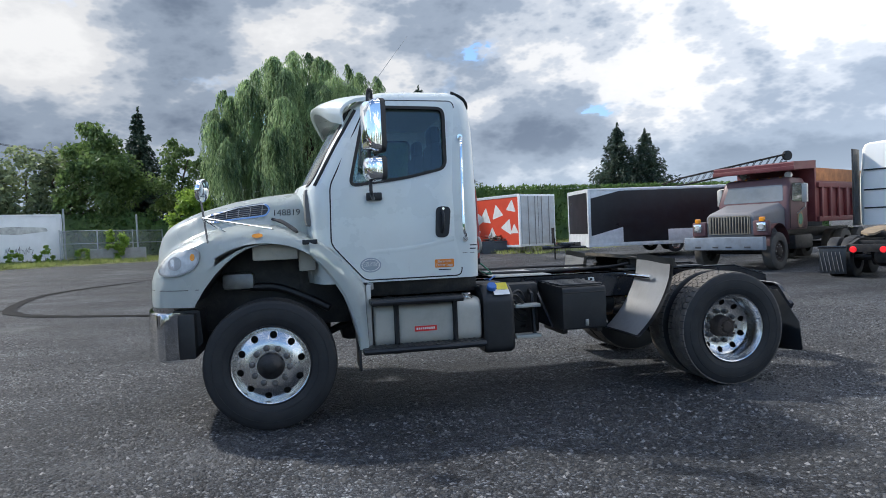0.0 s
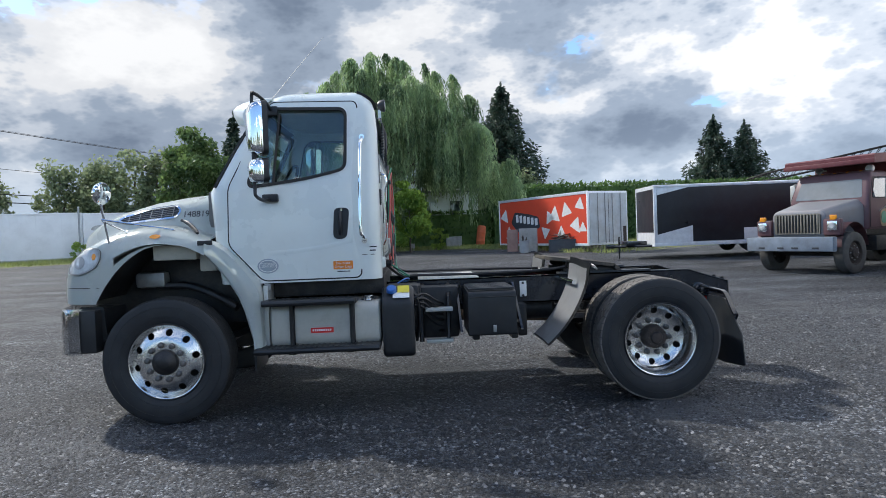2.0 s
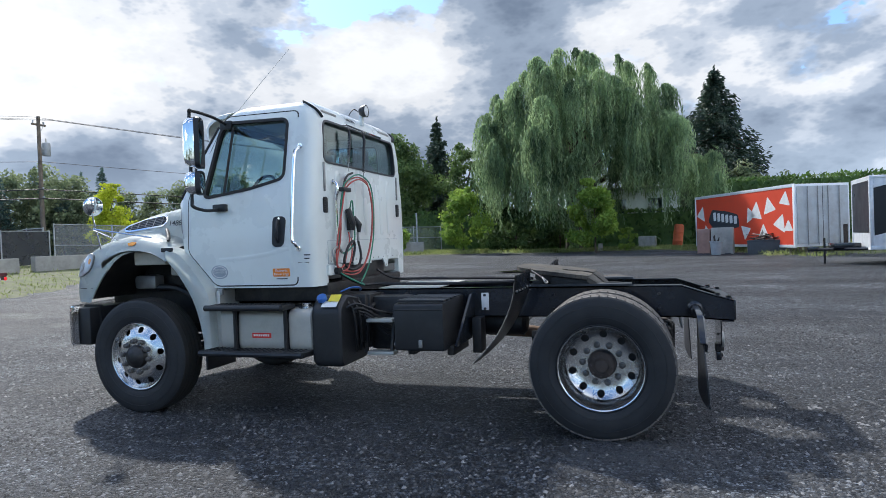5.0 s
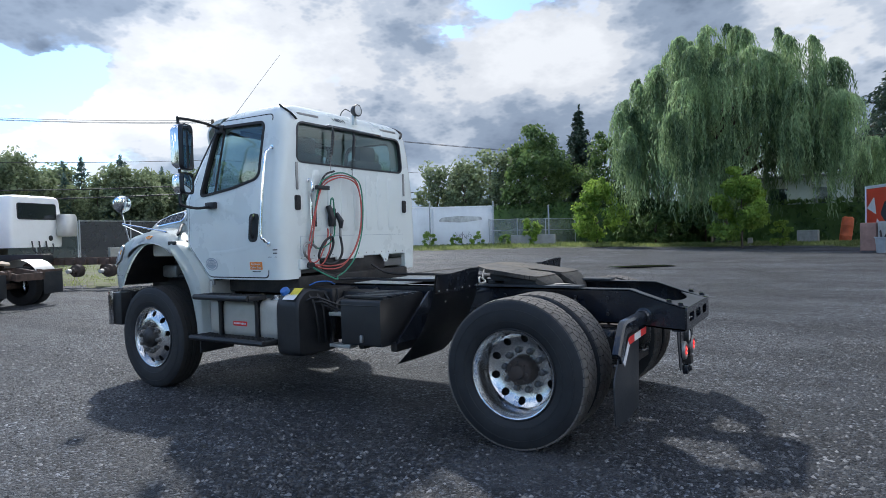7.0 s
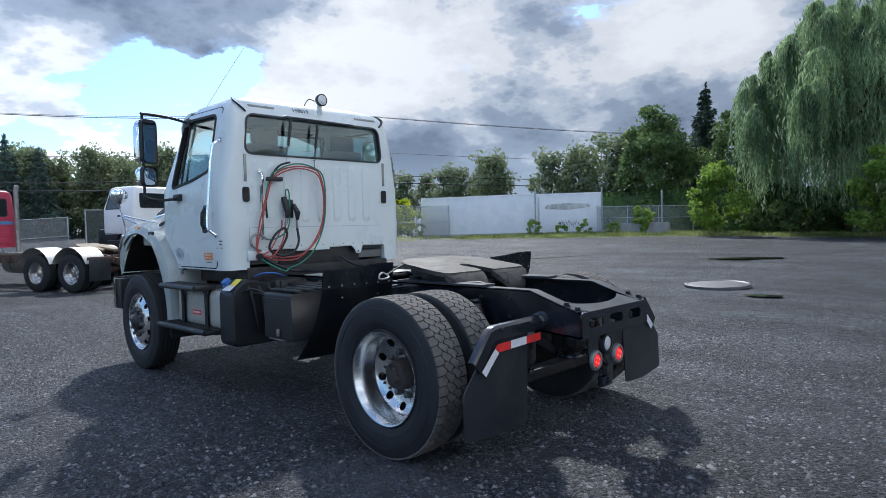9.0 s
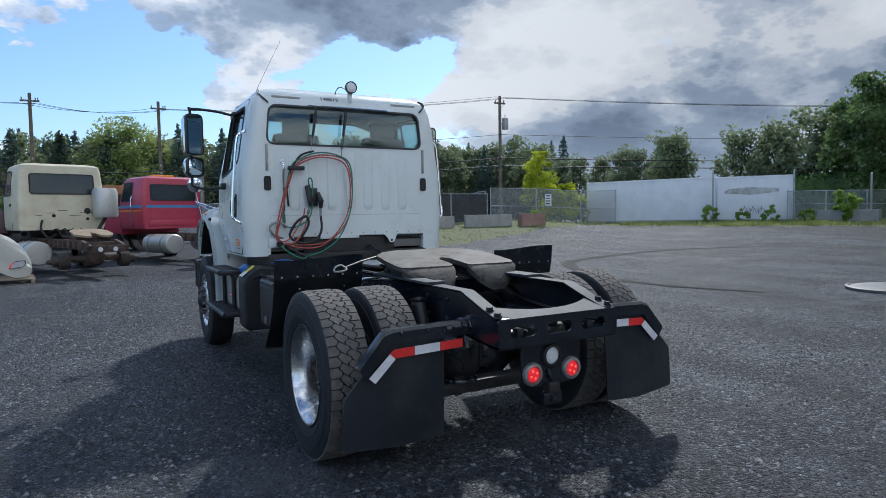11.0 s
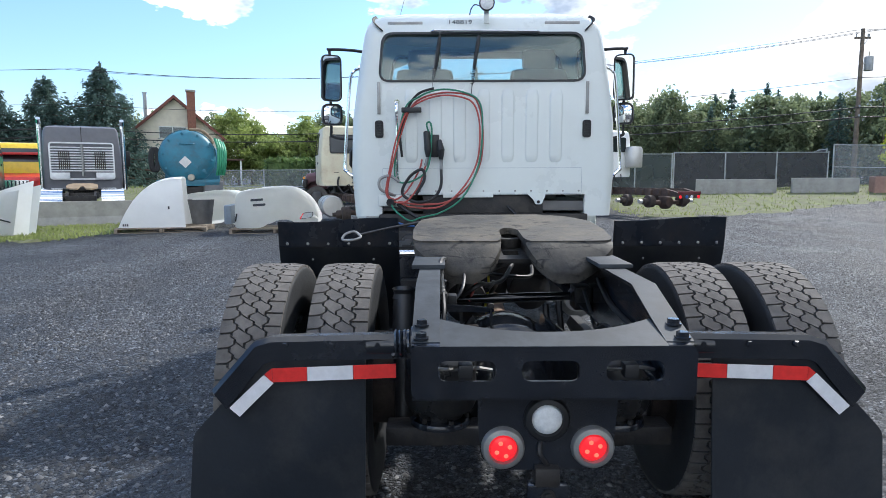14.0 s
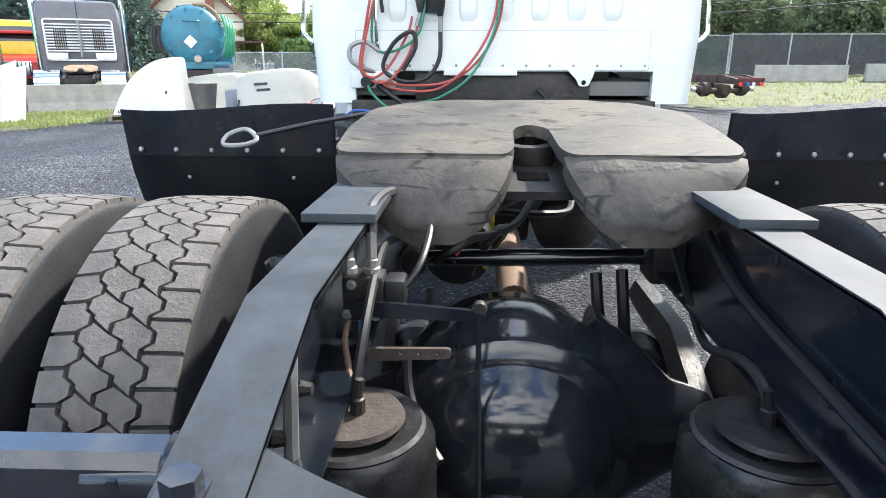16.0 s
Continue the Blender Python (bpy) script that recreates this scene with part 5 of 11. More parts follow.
for s in (-1, 1):
    rl = part("frame_rail", rail(s), M["black"], truck, "black steel frame rail")
    # bare, weathered top flange behind the coupling
    bm = bmesh.new()
    loft([[Vector((x, s * 0.432, z + 0.003)), Vector((x, s * 0.345, z + 0.003)), Vector((x, s * 0.345, z - 0.004)), Vector((x, s * 0.432, z - 0.004))] for x, z in ((4.40, RT), (4.82, RT), (5.05, 0.968), (5.185, 0.929))], bm)
    part("worn_flange", bm, M["rail_top"], rl)
    part("flange_pad", box(3.55, 4.44, s * 0.465, s * 0.325, RT + 0.004, RT + 0.022, 0.003), M["rail_top"], rl)
    for x, z in ((5.085, 0.960), (5.165, 0.937)):
        b = part("bolt", lathe([(0.026, 0.0), (0.026, 0.005), (0.019, 0.005), (0.019, 0.020), (0.0, 0.021)], 6, "z", (x, s * 0.402, z)), M["black"], rl)
    for x in (2.3, 2.6, 2.9, 3.2, 3.5, 3.8, 4.1, 4.4, 4.65):
        for z in (0.86, 0.98):
            part("rail_bolt", lathe([(0.0, 0.012), (0.013, 0.011), (0.014, 0.0)], 6, "y", (x, s * 0.4185, z)) if s > 0 else lathe([(0.0, -0.014), (0.013, -0.013), (0.014, 0.0)], 6, "y", (x, -0.430, z)), M["black_dirty"], rl)
    for x in (4.66, 4.80, 4.92):
        part("rail_bolt", lathe([(0.0, -0.020 * s), (0.010, -0.018 * s), (0.014, 0.0)], 8, "y", (x, s * 0.418, 0.83)), M["black_dirty"], rl)

# cross members and tail piece
for x in (1.0, 2.2, 3.1):
    part("cross_member", box(x - 0.04, x + 0.04, -0.42, 0.42, 0.82, 0.98, 0.01), M["black_dirty"], truck)
slots = [rect(c - 0.088, c + 0.088, 0.817, 0.881, 0.032, 6) for c in (-0.263, -0.009, 0.246)]
tail = part("tail_member", plate(rounded([(-0.432, 0.765), (0.432, 0.765), (0.432, 0.925), (-0.432, 0.925)], 0.02, 3), lambda y, z, d: Vector((5.215 - d, y, z)), 0.012, slots, grid=0.06), M["black"], truck, "black rear cross member with three long slots")
part("tail_flange", loft([[Vector((5.20 - 0.015 * k, y, 0.765 + h)) for y, h in ((-0.43, 0.0), (0.43, 0.0), (0.43, -0.012), (-0.43, -0.012))] for k in (0, 6)]), M["black"], tail)
arc = [(5.212, -0.345)] + [(5.118 - 0.095 * abs(t) ** 2.2, 0.345 * t) for t in np.linspace(-1, 1, 21)] + [(5.212, 0.345)]
part("gusset_plate", plate(arc, lambda x, y, d: Vector((x, y, 0.928 + (5.2 - x) * 0.22 - d)), 0.010), M["rail_top"], tail, "curved grey gusset plate")
for c in (-0.263, 0.246):
    part("slot_cable", tube(smooth_path([(5.19, c - 0.09, 0.85), (5.15, c - 0.04, 0.835), (5.18, c + 0.02, 0.85), (5.14, c + 0.08, 0.83)], 5), 0.006, 5), M["steel"], tail)
    part("slot_plug", box(5.14, 5.19, c - 0.025, c + 0.02, 0.815, 0.86, 0.008), M["plastic"], tail)

# lamp bracket with two red lamps and a white one
LB = rounded([(-0.225, 0.775), (0.22, 0.775), (0.215, 0.66), (0.205, 0.535), (0.14, 0.497), (-0.15, 0.497), (-0.215, 0.535), (-0.225, 0.66)], 0.02, 3)
brk = part("lamp_bracket", plate(LB, lambda y, z, d: Vector((5.130 - d, y, z)), 0.008), M["black"], truck, "black lamp bracket under the tail")
for y, z, mm, lab, r in ((-0.145, 0.573, "red_lens", "round red tail lamp in a grey ring", 0.046), (0.141, 0.575, "red_lens", "round red tail lamp in a grey ring", 0.046), (-0.006, 0.668, "clear_lens", "round white reversing lamp", 0.050)):
    ringm = M["steel"] if mm == "red_lens" else M["plastic"]
    lamp = part("tail_lamp" if mm == "red_lens" else "reversing_lamp", lathe([(r - 0.004, 0.0), (r + 0.002, 0.022), (r + 0.017, 0.019), (r + 0.023, 0.010), (r + 0.024, 0.0)], 28, "x", (5.130, y, z)), ringm, brk, lab)
    part("lens", lathe([(0.0, 0.024), (r * 0.5, 0.022), (r * 0.85, 0.017), (r, 0.008)], 24, "x", (5.130, y, z)), M[mm], lamp)
    if mm == "red_lens":
        for k in range(4):
            a = 0.4 + k * math.pi / 2
            part("diode", lathe([(0.0, 0.004), (0.006, 0.003), (0.008, 0.0)], 8, "x", (5.1515, y + 0.022 * math.cos(a), z + 0.022 * math.sin(a))), M["red_diode"], lamp)
    for k in range(3):
        a = 0.6 + k * 2.094
        part("screw", lathe([(0.0, 0.003), (0.004, 0.002), (0.005, 0.0)], 6, "x", (5.1465, y + (r + 0.012) * math.cos(a), z + (r + 0.012) * math.sin(a))), M["steel"], lamp)
part("socket", box(5.095, 5.165, -0.045, 0.035, 0.452, 0.515, 0.01), M["black_dirty"], brk)
part("tow_plate", box(5.10, 5.140, -0.065, 0.068, 0.375, 0.448, 0.008), M["black"], brk)
part("tow_bolt", lathe([(0.024, 0.0), (0.024, 0.006), (0.016, 0.006), (0.015, 0.018), (0.0, 0.020)], 10, "x", (5.140, 0.0, 0.412)), M["black_dirty"], brk)
part("socket_cable", tube(smooth_path([(5.115, -0.02, 0.60), (5.15, -0.03, 0.56), (5.13, 0.0, 0.50), (5.11, -0.05, 0.45)], 4), 0.008, 6), M["hose_black"], brk)

# rear mud flaps on their bent bars
for s in (-1, 1):
    pts = [(4.945, s * 0.44, 0.853), (4.94, s * 0.93, 0.843), (4.94, s * 0.975, 0.828), (4.945, s * 1.115, 0.665)]
    bar = bmesh.new()
    secs = []
    for (x, y, z), (nx, nz) in zip(pts, ((0, 1), (0, 1), (0.4, 0.92), (0.6, 0.8))):
        nx *= s
        hgt = 0.042
        c = [(-0.02, -hgt), (0.0, -hgt), (0.0, hgt * 0.6), (-0.012, hgt), (-0.05, hgt), (-0.05, hgt - 0.01), (-0.02, hgt - 0.012)]
        secs.append([Vector((x + a, y + nx * b, z + nz * b)) for a, b in c])
    loft(secs, bar)
    fl = part("mudflap_bar", bar, M["black"], truck, "black bent mudflap bar")
    poly = rounded([(s * 0.605, 0.815), (s * 0.95, 0.815), (s * 1.09, 0.668), (s * 1.215, 0.535), (s * 1.235, 0.262), (s * 0.90, 0.232), (s * 0.615, 0.248)], 0.025, 3)

    def hung(y, z, d, s=s):
        low = (0.82 - z)
        return Vector((4.922 - d + 0.05 * low * low * math.sin(3.0 * y) + 0.02 * low, y, z))

    part("mudflap", plate(poly, hung, 0.008, grid=0.07), M["flap"], fl, "black rubber mudflap")
    # reflective tape: red, white, red along the bar, one white down the bend
    for a, b, mm in ((0.498, 0.645, "tape_red"), (0.647, 0.804, "tape_white"), (0.806, 0.925, "tape_red")):
        part("tape", plate([(s * q, 0.7925 - 0.035 * (q - 0.5) - h) for q, h in ((a, 0.049), (b, 0.049), (b, 0.0), (a, 0.0))], lambda y, z, d: Vector((4.9475 - d, y, z)), 0.003), M[mm], fl)
    part("tape", plate([(s * 0.927, 0.7775), (s * 0.927, 0.729), (s * 0.938, 0.740), (s * 0.952, 0.757)], lambda y, z, d: Vector((4.9475 - d, y, z)), 0.003), M["tape_red"], fl)
    part("tape", plate([(s * 0.955, 0.755), (s * 0.922, 0.725), (s * 1.043, 0.606), (s * 1.078, 0.638)], lambda y, z, d: Vector((4.949 - d, y, z)), 0.003), M["tape_white"], fl)
    for y in (0.56, 0.72, 0.88):
        part("bar_bolt", lathe([(0.0, 0.008), (0.010, 0.007), (0.012, 0.0)], 6, "x", (4.945, s * y, 0.858)), M["black"], fl)
    # sprung socket that carries the bar on the rail
    part("bar_socket", tube([(4.915, s * 0.43, 0.855), (4.915, s * 0.445, 0.855), (4.915, s * 0.45, 0.855), (4.915, s * 0.60, 0.848)], [0.062, 0.062, 0.040, 0.036], 16), M["black"], fl, "black round bar socket on the rail")
    coil = [Vector((4.915 + 0.046 * math.cos(q), s * (0.452 + 0.007 * q / math.pi), 0.855 + 0.046 * math.sin(q))) for q in [0.5 * k for k in range(50)]]
    part("socket_spring", tube(coil, 0.007, 5), M["black"], fl)

# front quarter flaps ahead of the drive wheels
for s in (-1, 1):
    prof = [(3.625, 1.205), (3.615, 1.12), (3.60, 1.02), (3.555, 0.90), (3.48, 0.76), (3.39, 0.64), (3.29, 0.54), (3.25, 0.51)]
    prof = [(p.x, p.z) for p in smooth_path([(x, 0, z) for x, z in prof], 3)]
    y0, y1 = (-1.235, -0.575) if s < 0 else (0.60, 1.215)

    def sheet(off, za, zb, yin, yout):
        bm = bmesh.new()
        rows = []
        for x, z in prof:
            if zb <= z <= za:
                rows.append([Vector((x + off + 0.01 * math.sin(5 * y), y, z + (0.012 * math.sin(7 * y) if z > 1.15 else 0))) for y in np.linspace(yin, yout, 9)])
        loft(rows, bm, closed=False, caps=False)
        bmesh.ops.solidify(bm, geom=bm.faces[:], thickness=0.006)
        return bm

    qf = part("quarter_flap", sheet(0.010, 1.3, 0.4, y0, y1), M["flap"], truck, "black rubber quarter flap")
    part("clamp_plate", sheet(0.018, 1.3, 1.045, y0 + 0.005, y1 - 0.005), M["blue_black"], qf, "blue-black painted clamp plate")
    part("backing_plate", sheet(-0.004, 1.17, 0.52, y0 + 0.04, y1 - 0.03), M["silver_sheet"], qf, "shiny metal sheet on the flap's front")
    for k in range(6):
        y = y0 + 0.05 + (y1 - y0 - 0.1) * k / 5
        part("flap_bolt", lathe([(0.0, 0.006), (0.006, 0.005), (0.009, 0.0)], 8, "x", (3.632 + 0.004, y, 1.075)), M["steel"], qf)
        if k % 3 == 1:
            part("flap_bolt", lathe([(0.0, 0.005), (0.005, 0.004), (0.007, 0.0)], 8, "x", (3.608, y + 0.02, 0.985)), M["steel"], qf)
    part("flap_rod", tube([(3.56, s * 0.43, 1.01), (3.57, s * 0.95, 1.01)], 0.021, 12), M["chrome"], qf, "chrome support rod")
part("pull_handle", tube([(3.62, -0.45, 1.19), (3.70, -0.62, 1.165), (3.78, -0.77, 1.135)], 0.007, 8), M["plastic"], truck, "fifth wheel release handle")
part("pull_loop", tube(smooth_path([(3.78, -0.77, 1.135), (3.77, -0.80, 1.152), (3.785, -0.845, 1.138), (3.80, -0.855, 1.112), (3.81, -0.80, 1.112), (3.795, -0.765, 1.122)], 4, True), 0.007, 8, closed=True), M["steel"], truck)

# ---- fifth wheel ----
TILT5 = Matrix.Translation((3.95, 0, 1.155)) @ Matrix.Rotation(radians(7.5), 4, "Y")
fw = new("fifth_wheel")
fw.parent = truck
fw.matrix_local = TILT5
tagged(fw, "greasy grey fifth wheel plate tipped back")
half = [(-0.50, 0.0), (-0.50, 0.22), (-0.45, 0.36), (-0.33, 0.46), (-0.10, 0.485), (0.10, 0.48), (0.155, 0.455)]
deck_r = half + [(0.16, 0.40), (0.155, 0.07), (0.10, 0.052), (-0.10, 0.048), (-0.155, 0.0)]
deck = rounded([(x, y) for x, y in deck_r] + [(x, -y) for x, y in reversed(deck_r[1:-1])], 0.03, 3)


def top_plate(x, y, d):
    wob = 0.004 * noise.noise((x * 6, y * 6, 0.0)) + 0.003 * noise.noise((x * 22, y * 9, 4.0))
    return Vector((x, y, wob - d))


part("plate", plate(deck, top_plate, 0.032, grid=0.03), M["grease"], fw, "greasy worn top plate with a slot")
for s in (-1, 1):
    ramp_bm = bmesh.new()
    secs = []
    for x, dz, yi, yo in ((0.145, -0.001, 0.058, 0.472), (0.180, -0.016, 0.064, 0.465), (0.215, -0.038, 0.078, 0.435), (0.250, -0.064, 0.10, 0.39), (0.282, -0.088, 0.13, 0.345), (0.302, -0.106, 0.165, 0.305), (0.308, -0.116, 0.19, 0.28)):
        secs.append([Vector((x, s * (yi + (yo - yi) * q), dz - h + 0.003 * noise.noise((x * 15, q * 5, s)))) for q, h in ((0.0, 0.010), (0.08, 0.002), (0.3, 0.0), (0.5, 0.0), (0.7, 0.0), (0.92, 0.002), (1.0, 0.010), (1.0, 0.05), (0.0, 0.05))])
    loft(secs, ramp_bm)
    part("ramp", ramp_bm, M["grease"], fw)
    web = plate(rounded([(-0.30, -0.03), (0.16, -0.03), (0.18, -0.06), (0.10, -0.14), (-0.12, -0.16), (-0.30, -0.08)], 0.02, 3), lambda x, z, d, s=s: Vector((x, s * (0.40 - d), z)), 0.02)
    part("side_web", web, M["black_dirty"], fw)
    part("throat_wall", plate(rounded([(-0.14, -0.02), (0.15, -0.02), (0.20, -0.05), (0.20, -0.10), (-0.10, -0.10)], 0.02, 3), lambda x, z, d, s=s: Vector((x, s * (0.06 + 0.25 * max(0, x - 0.02) + d), z)), 0.012), M["black_dirty"], fw)
    part("stand", box(-0.16, 0.16, s * 0.33, s * 0.42, -0.15, -0.04, 0.01), M["black_dirty"], fw)
part("jaw", lathe([(0.055, -0.03), (0.085, -0.03), (0.09, -0.07), (0.075, -0.10), (0.055, -0.10)], 24, "z", (-0.13, 0, -0.01), closed=True), M["black_dirty"], fw)
part("jaw_plate", plate(rounded([(-0.08, -0.09), (0.16, -0.12), (0.16, 0.12), (-0.08, 0.09)], 0.03, 4), lambda x, y, d: Vector((x, y, -0.09 - d)), 0.02, [rect(0.0, 0.08, -0.04, 0.04, 0.012)]), M["black_dirty"], fw)
part("slide_rail", box(3.62, 4.12, -0.40, -0.33, RT + 0.02, RT + 0.05, 0.004), M["black_dirty"], truck)
part("slide_rail", box(3.62, 4.12, 0.33, 0.40, RT + 0.02, RT + 0.05, 0.004), M["black_dirty"], truck)

# ---- rear axle, suspension, shafts ----
ax = new("rear_axle")
ax.parent = truck
ax.matrix_local = Matrix.Translation((RX, 0, 0.52))
tagged(ax, "black drive axle with a large domed casing")
dome = lathe([(0.0, 0.30), (0.09, 0.292), (0.15, 0.27), (0.19, 0.235), (0.205, 0.20), (0.215, 0.185), (0.235, 0.18), (0.26, 0.165), (0.262, 0.13), (0.275, 0.10), (0.28, 0.0), (0.26, -0.12), (0.18, -0.22), (0.10, -0.30), (0.0, -0.32)], 44, "x", (0, -0.06, 0.02))
part("casing", dome, M["gloss_black"], ax, "glossy black domed casing")
part("plug", lathe([(0.0, 0.012), (0.012, 0.012), (0.013, 0.008), (0.02, 0.008), (0.022, 0.0)], 12, "x", (0.285, -0.06, -0.03)), M["black"], ax)
for s in (-1, 1):
    arm = bmesh.new()
    secs = []
    for y, h, dpt, zc in ((0.16, 0.27, 0.17, 0.02), (0.24, 0.20, 0.13, 0.015), (0.32, 0.12, 0.09, 0.0), (0.42, 0.075, 0.075, 0.0), (0.80, 0.07, 0.07, 0.0)):
        secs.append([Vector((dpt * math.cos(a), s * y - 0.06 * max(0, 1 - y / 0.4), zc + h * math.sin(a))) for a in [2 * math.pi * k / 20 for k in range(20)]])
    loft(secs, arm)
    part("axle_arm", arm, M["gloss_black"], ax)
    bag = part("air_spring", lathe([(0.0, 0.205), (0.06, 0.205), (0.065, 0.19), (0.125, 0.185), (0.14, 0.165), (0.143, 0.12), (0.141, -0.01), (0.130, -0.035), (0.095, -0.045), (0.088, -0.075), (0.0, -0.075)], 36, "z", (0.40, s * 0.345, 0.04)), M["bag_rubber"], ax, "black rubber air spring")
    part("spring_seat", lathe([(0.085, -0.07), (0.118, -0.078), (0.122, -0.085), (0.122, -0.100), (0.0, -0.102)], 28, "z", (0.40, s * 0.345, 0.04)), M["black"], bag, "round black seat under the air spring")
    for k in range(6):
        a = 0.4 + k * math.pi / 3
        part("seat_bolt", lathe([(0.0, 0.016), (0.010, 0.015), (0.011, 0.0)], 6, "z", (0.40 + 0.104 * math.cos(a), s * 0.345 + 0.104 * math.sin(a), -0.037)), M["black_dirty"], bag)
    part("top_ring", lathe([(0.09, 0.188), (0.118, 0.194), (0.125, 0.188)], 32, "z", (0.40, s * 0.345, 0.04)), M["black_dirty"], bag)
    part("top_plate", lathe([(0.0, 0.209), (0.085, 0.209), (0.09, 0.200)], 28, "z", (0.40, s * 0.345, 0.04)), M["rust"] if s < 0 else M["black_dirty"], bag)
    part("air_fitting", tube([(0.40, s * 0.335, 0.245), (0.40, s * 0.335, 0.275), (0.40, s * 0.335, 0.278), (0.398, s * 0.33, 0.31)], [0.013, 0.013, 0.009, 0.008], 8), M["black_dirty"], bag)
    part("trailing_arm", tube([(-0.62, s * 0.40, 0.10), (-0.25, s * 0.40, 0.10), (0.0, s * 0.385, 0.03), (0.44, s * 0.36, -0.115)], [0.05, 0.055, 0.06, 0.05], 6, rx=0.045), M["black_dirty"], ax)
    chamber = part("brake_chamber", lathe([(0.0, -0.09), (0.07, -0.085), (0.085, -0.03), (0.09, 0.0), (0.085, 0.03), (0.075, 0.09), (0.0, 0.095)], 24, "x", (-0.30, s * 0.30, 0.02)), M["plastic"], ax)
    part("clamp_ring", lathe([(0.086, -0.012), (0.095, -0.008), (0.095, 0.008), (0.086, 0.012)], 24, "x", (-0.30, s * 0.30, 0.02)), M["steel"], chamber)
    part("damper", tube([(0.16, s * 0.50, 0.44), (0.22, s * 0.50, 0.28), (0.30, s * 0.50, -0.12)], [0.045, 0.05, 0.035], 12), M["plastic"], ax, "black ribbed damper")
    part("damper_boot", lathe([(0.045 + 0.008 * (k % 2), 0.02 * k) for k in range(8)], 14, "z", (0.17, s * 0.50, 0.30)), M["plastic"], ax)
part("spreader", box(0.35, 0.47, -0.56, 0.56, -0.135, -0.062, 0.008), M["black_dirty"], ax)
part("torque_rod", tube([(3.86, -0.30, 0.805), (3.87, 0.0, 0.815), (3.88, 0.35, 0.828)], [0.022, 0.026, 0.022], 12), M["gloss_black"], truck, "black cross rod between the rails")
for y, z in ((-0.31, 0.80), (0.35, 0.828)):
    part("rod_end", lathe([(0.0, -0.04), (0.035, -0.04), (0.04, -0.02), (0.04, 0.02), (0.035, 0.04), (0.0, 0.04)], 16, "x", (3.865, y, z)), M["black_dirty"], truck)
part("rod_bracket", box(3.80, 3.93, 0.33, 0.42, 0.76, 0.88, 0.012), M["black_dirty"], truck)
shaft = part("propeller_shaft", tube([(1.4, 0.0, 0.70), (3.55, -0.01, 0.60), (3.62, -0.012, 0.595)], [0.055, 0.055, 0.05], 16), M["shaft_brown"], truck, "dusty brown propeller shaft")
part("shaft_joint", tube([(3.62, -0.012, 0.595), (3.72, -0.02, 0.59), (3.95, -0.03, 0.57)], [0.03, 0.06, 0.07], 12), M["black_dirty"], shaft)
part("shaft_bearing", box(2.85, 2.95, -0.09, 0.09, 0.60, 0.80, 0.03), M["black_dirty"], shaft)

# levelling valve with its arm, link and lines
lv = part("levelling_valve", box(4.38, 4.44, -0.395, -0.315, 0.855, 0.945, 0.008), M["black_dirty"], truck, "ride-height valve with a flat arm")
part("valve_cap", box(4.37, 4.43, -0.315, -0.275, 0.88, 0.935, 0.008), M["plastic"], lv)
for y, z in ((-0.375, 0.93), (-0.335, 0.925), (-0.385, 0.87), (-0.33, 0.868)):
    part("valve_bolt", lathe([(0.0, 0.010), (0.006, 0.010), (0.007, 0.006), (0.010, 0.005), (0.010, 0.0)], 8, "x", (4.441, y, z)), M["steel"], lv)
part("valve_arm", plate(rounded([(-0.375, 0.872), (-0.20, 0.868), (-0.125, 0.866), (-0.118, 0.875), (-0.125, 0.886), (-0.20, 0.893), (-0.36, 0.905), (-0.378, 0.89)], 0.008, 3), lambda y, z, d: Vector((4.458 - d, y, z)), 0.010), M["black"], lv)
part("link_joint", lathe([(0.0, -0.010), (0.012, -0.010), (0.014, 0.0), (0.012, 0.010), (0.0, 0.010)], 14, "x", (4.45, -0.132, 0.892)), M["black_dirty"], lv)
part("valve_link", tube([(4.462, -0.134, 0.885), (4.50, -0.132, 0.72), (4.565, -0.128, 0.53)], 0.0055, 8), M["gloss_black"], lv)
part("link_foot", plate(rounded([(-0.15, 0.50), (-0.04, 0.535), (-0.04, 0.56), (-0.10, 0.56), (-0.15, 0.54)], 0.012, 3), lambda y, z, d: Vector((4.565 - d, y, z)), 0.012), M["black"], lv)
part("valve_tab", plate(rounded([(-0.35, 0.785), (-0.185, 0.795), (-0.185, 0.815), (-0.35, 0.812)], 0.008, 3), lambda y, z, d: Vector((4.47 - d, y, z)), 0.010, [ring_pts(-0.21 - 0.035 * k, 0.803, 0.004, n=8) for k in range(3)]), M["rust"], lv)
for y, h in ((-0.385, 0.05), (-0.34, 0.075)):
    part("valve_fitting", tube([(4.41, y, 0.943), (4.41, y, 0.955), (4.41, y, 0.957), (4.41, y, 0.97), (4.408, y, 0.972), (4.405, y, 0.95 + h)], [0.017, 0.017, 0.013, 0.013, 0.010, 0.010], 8), M["steel"], lv)
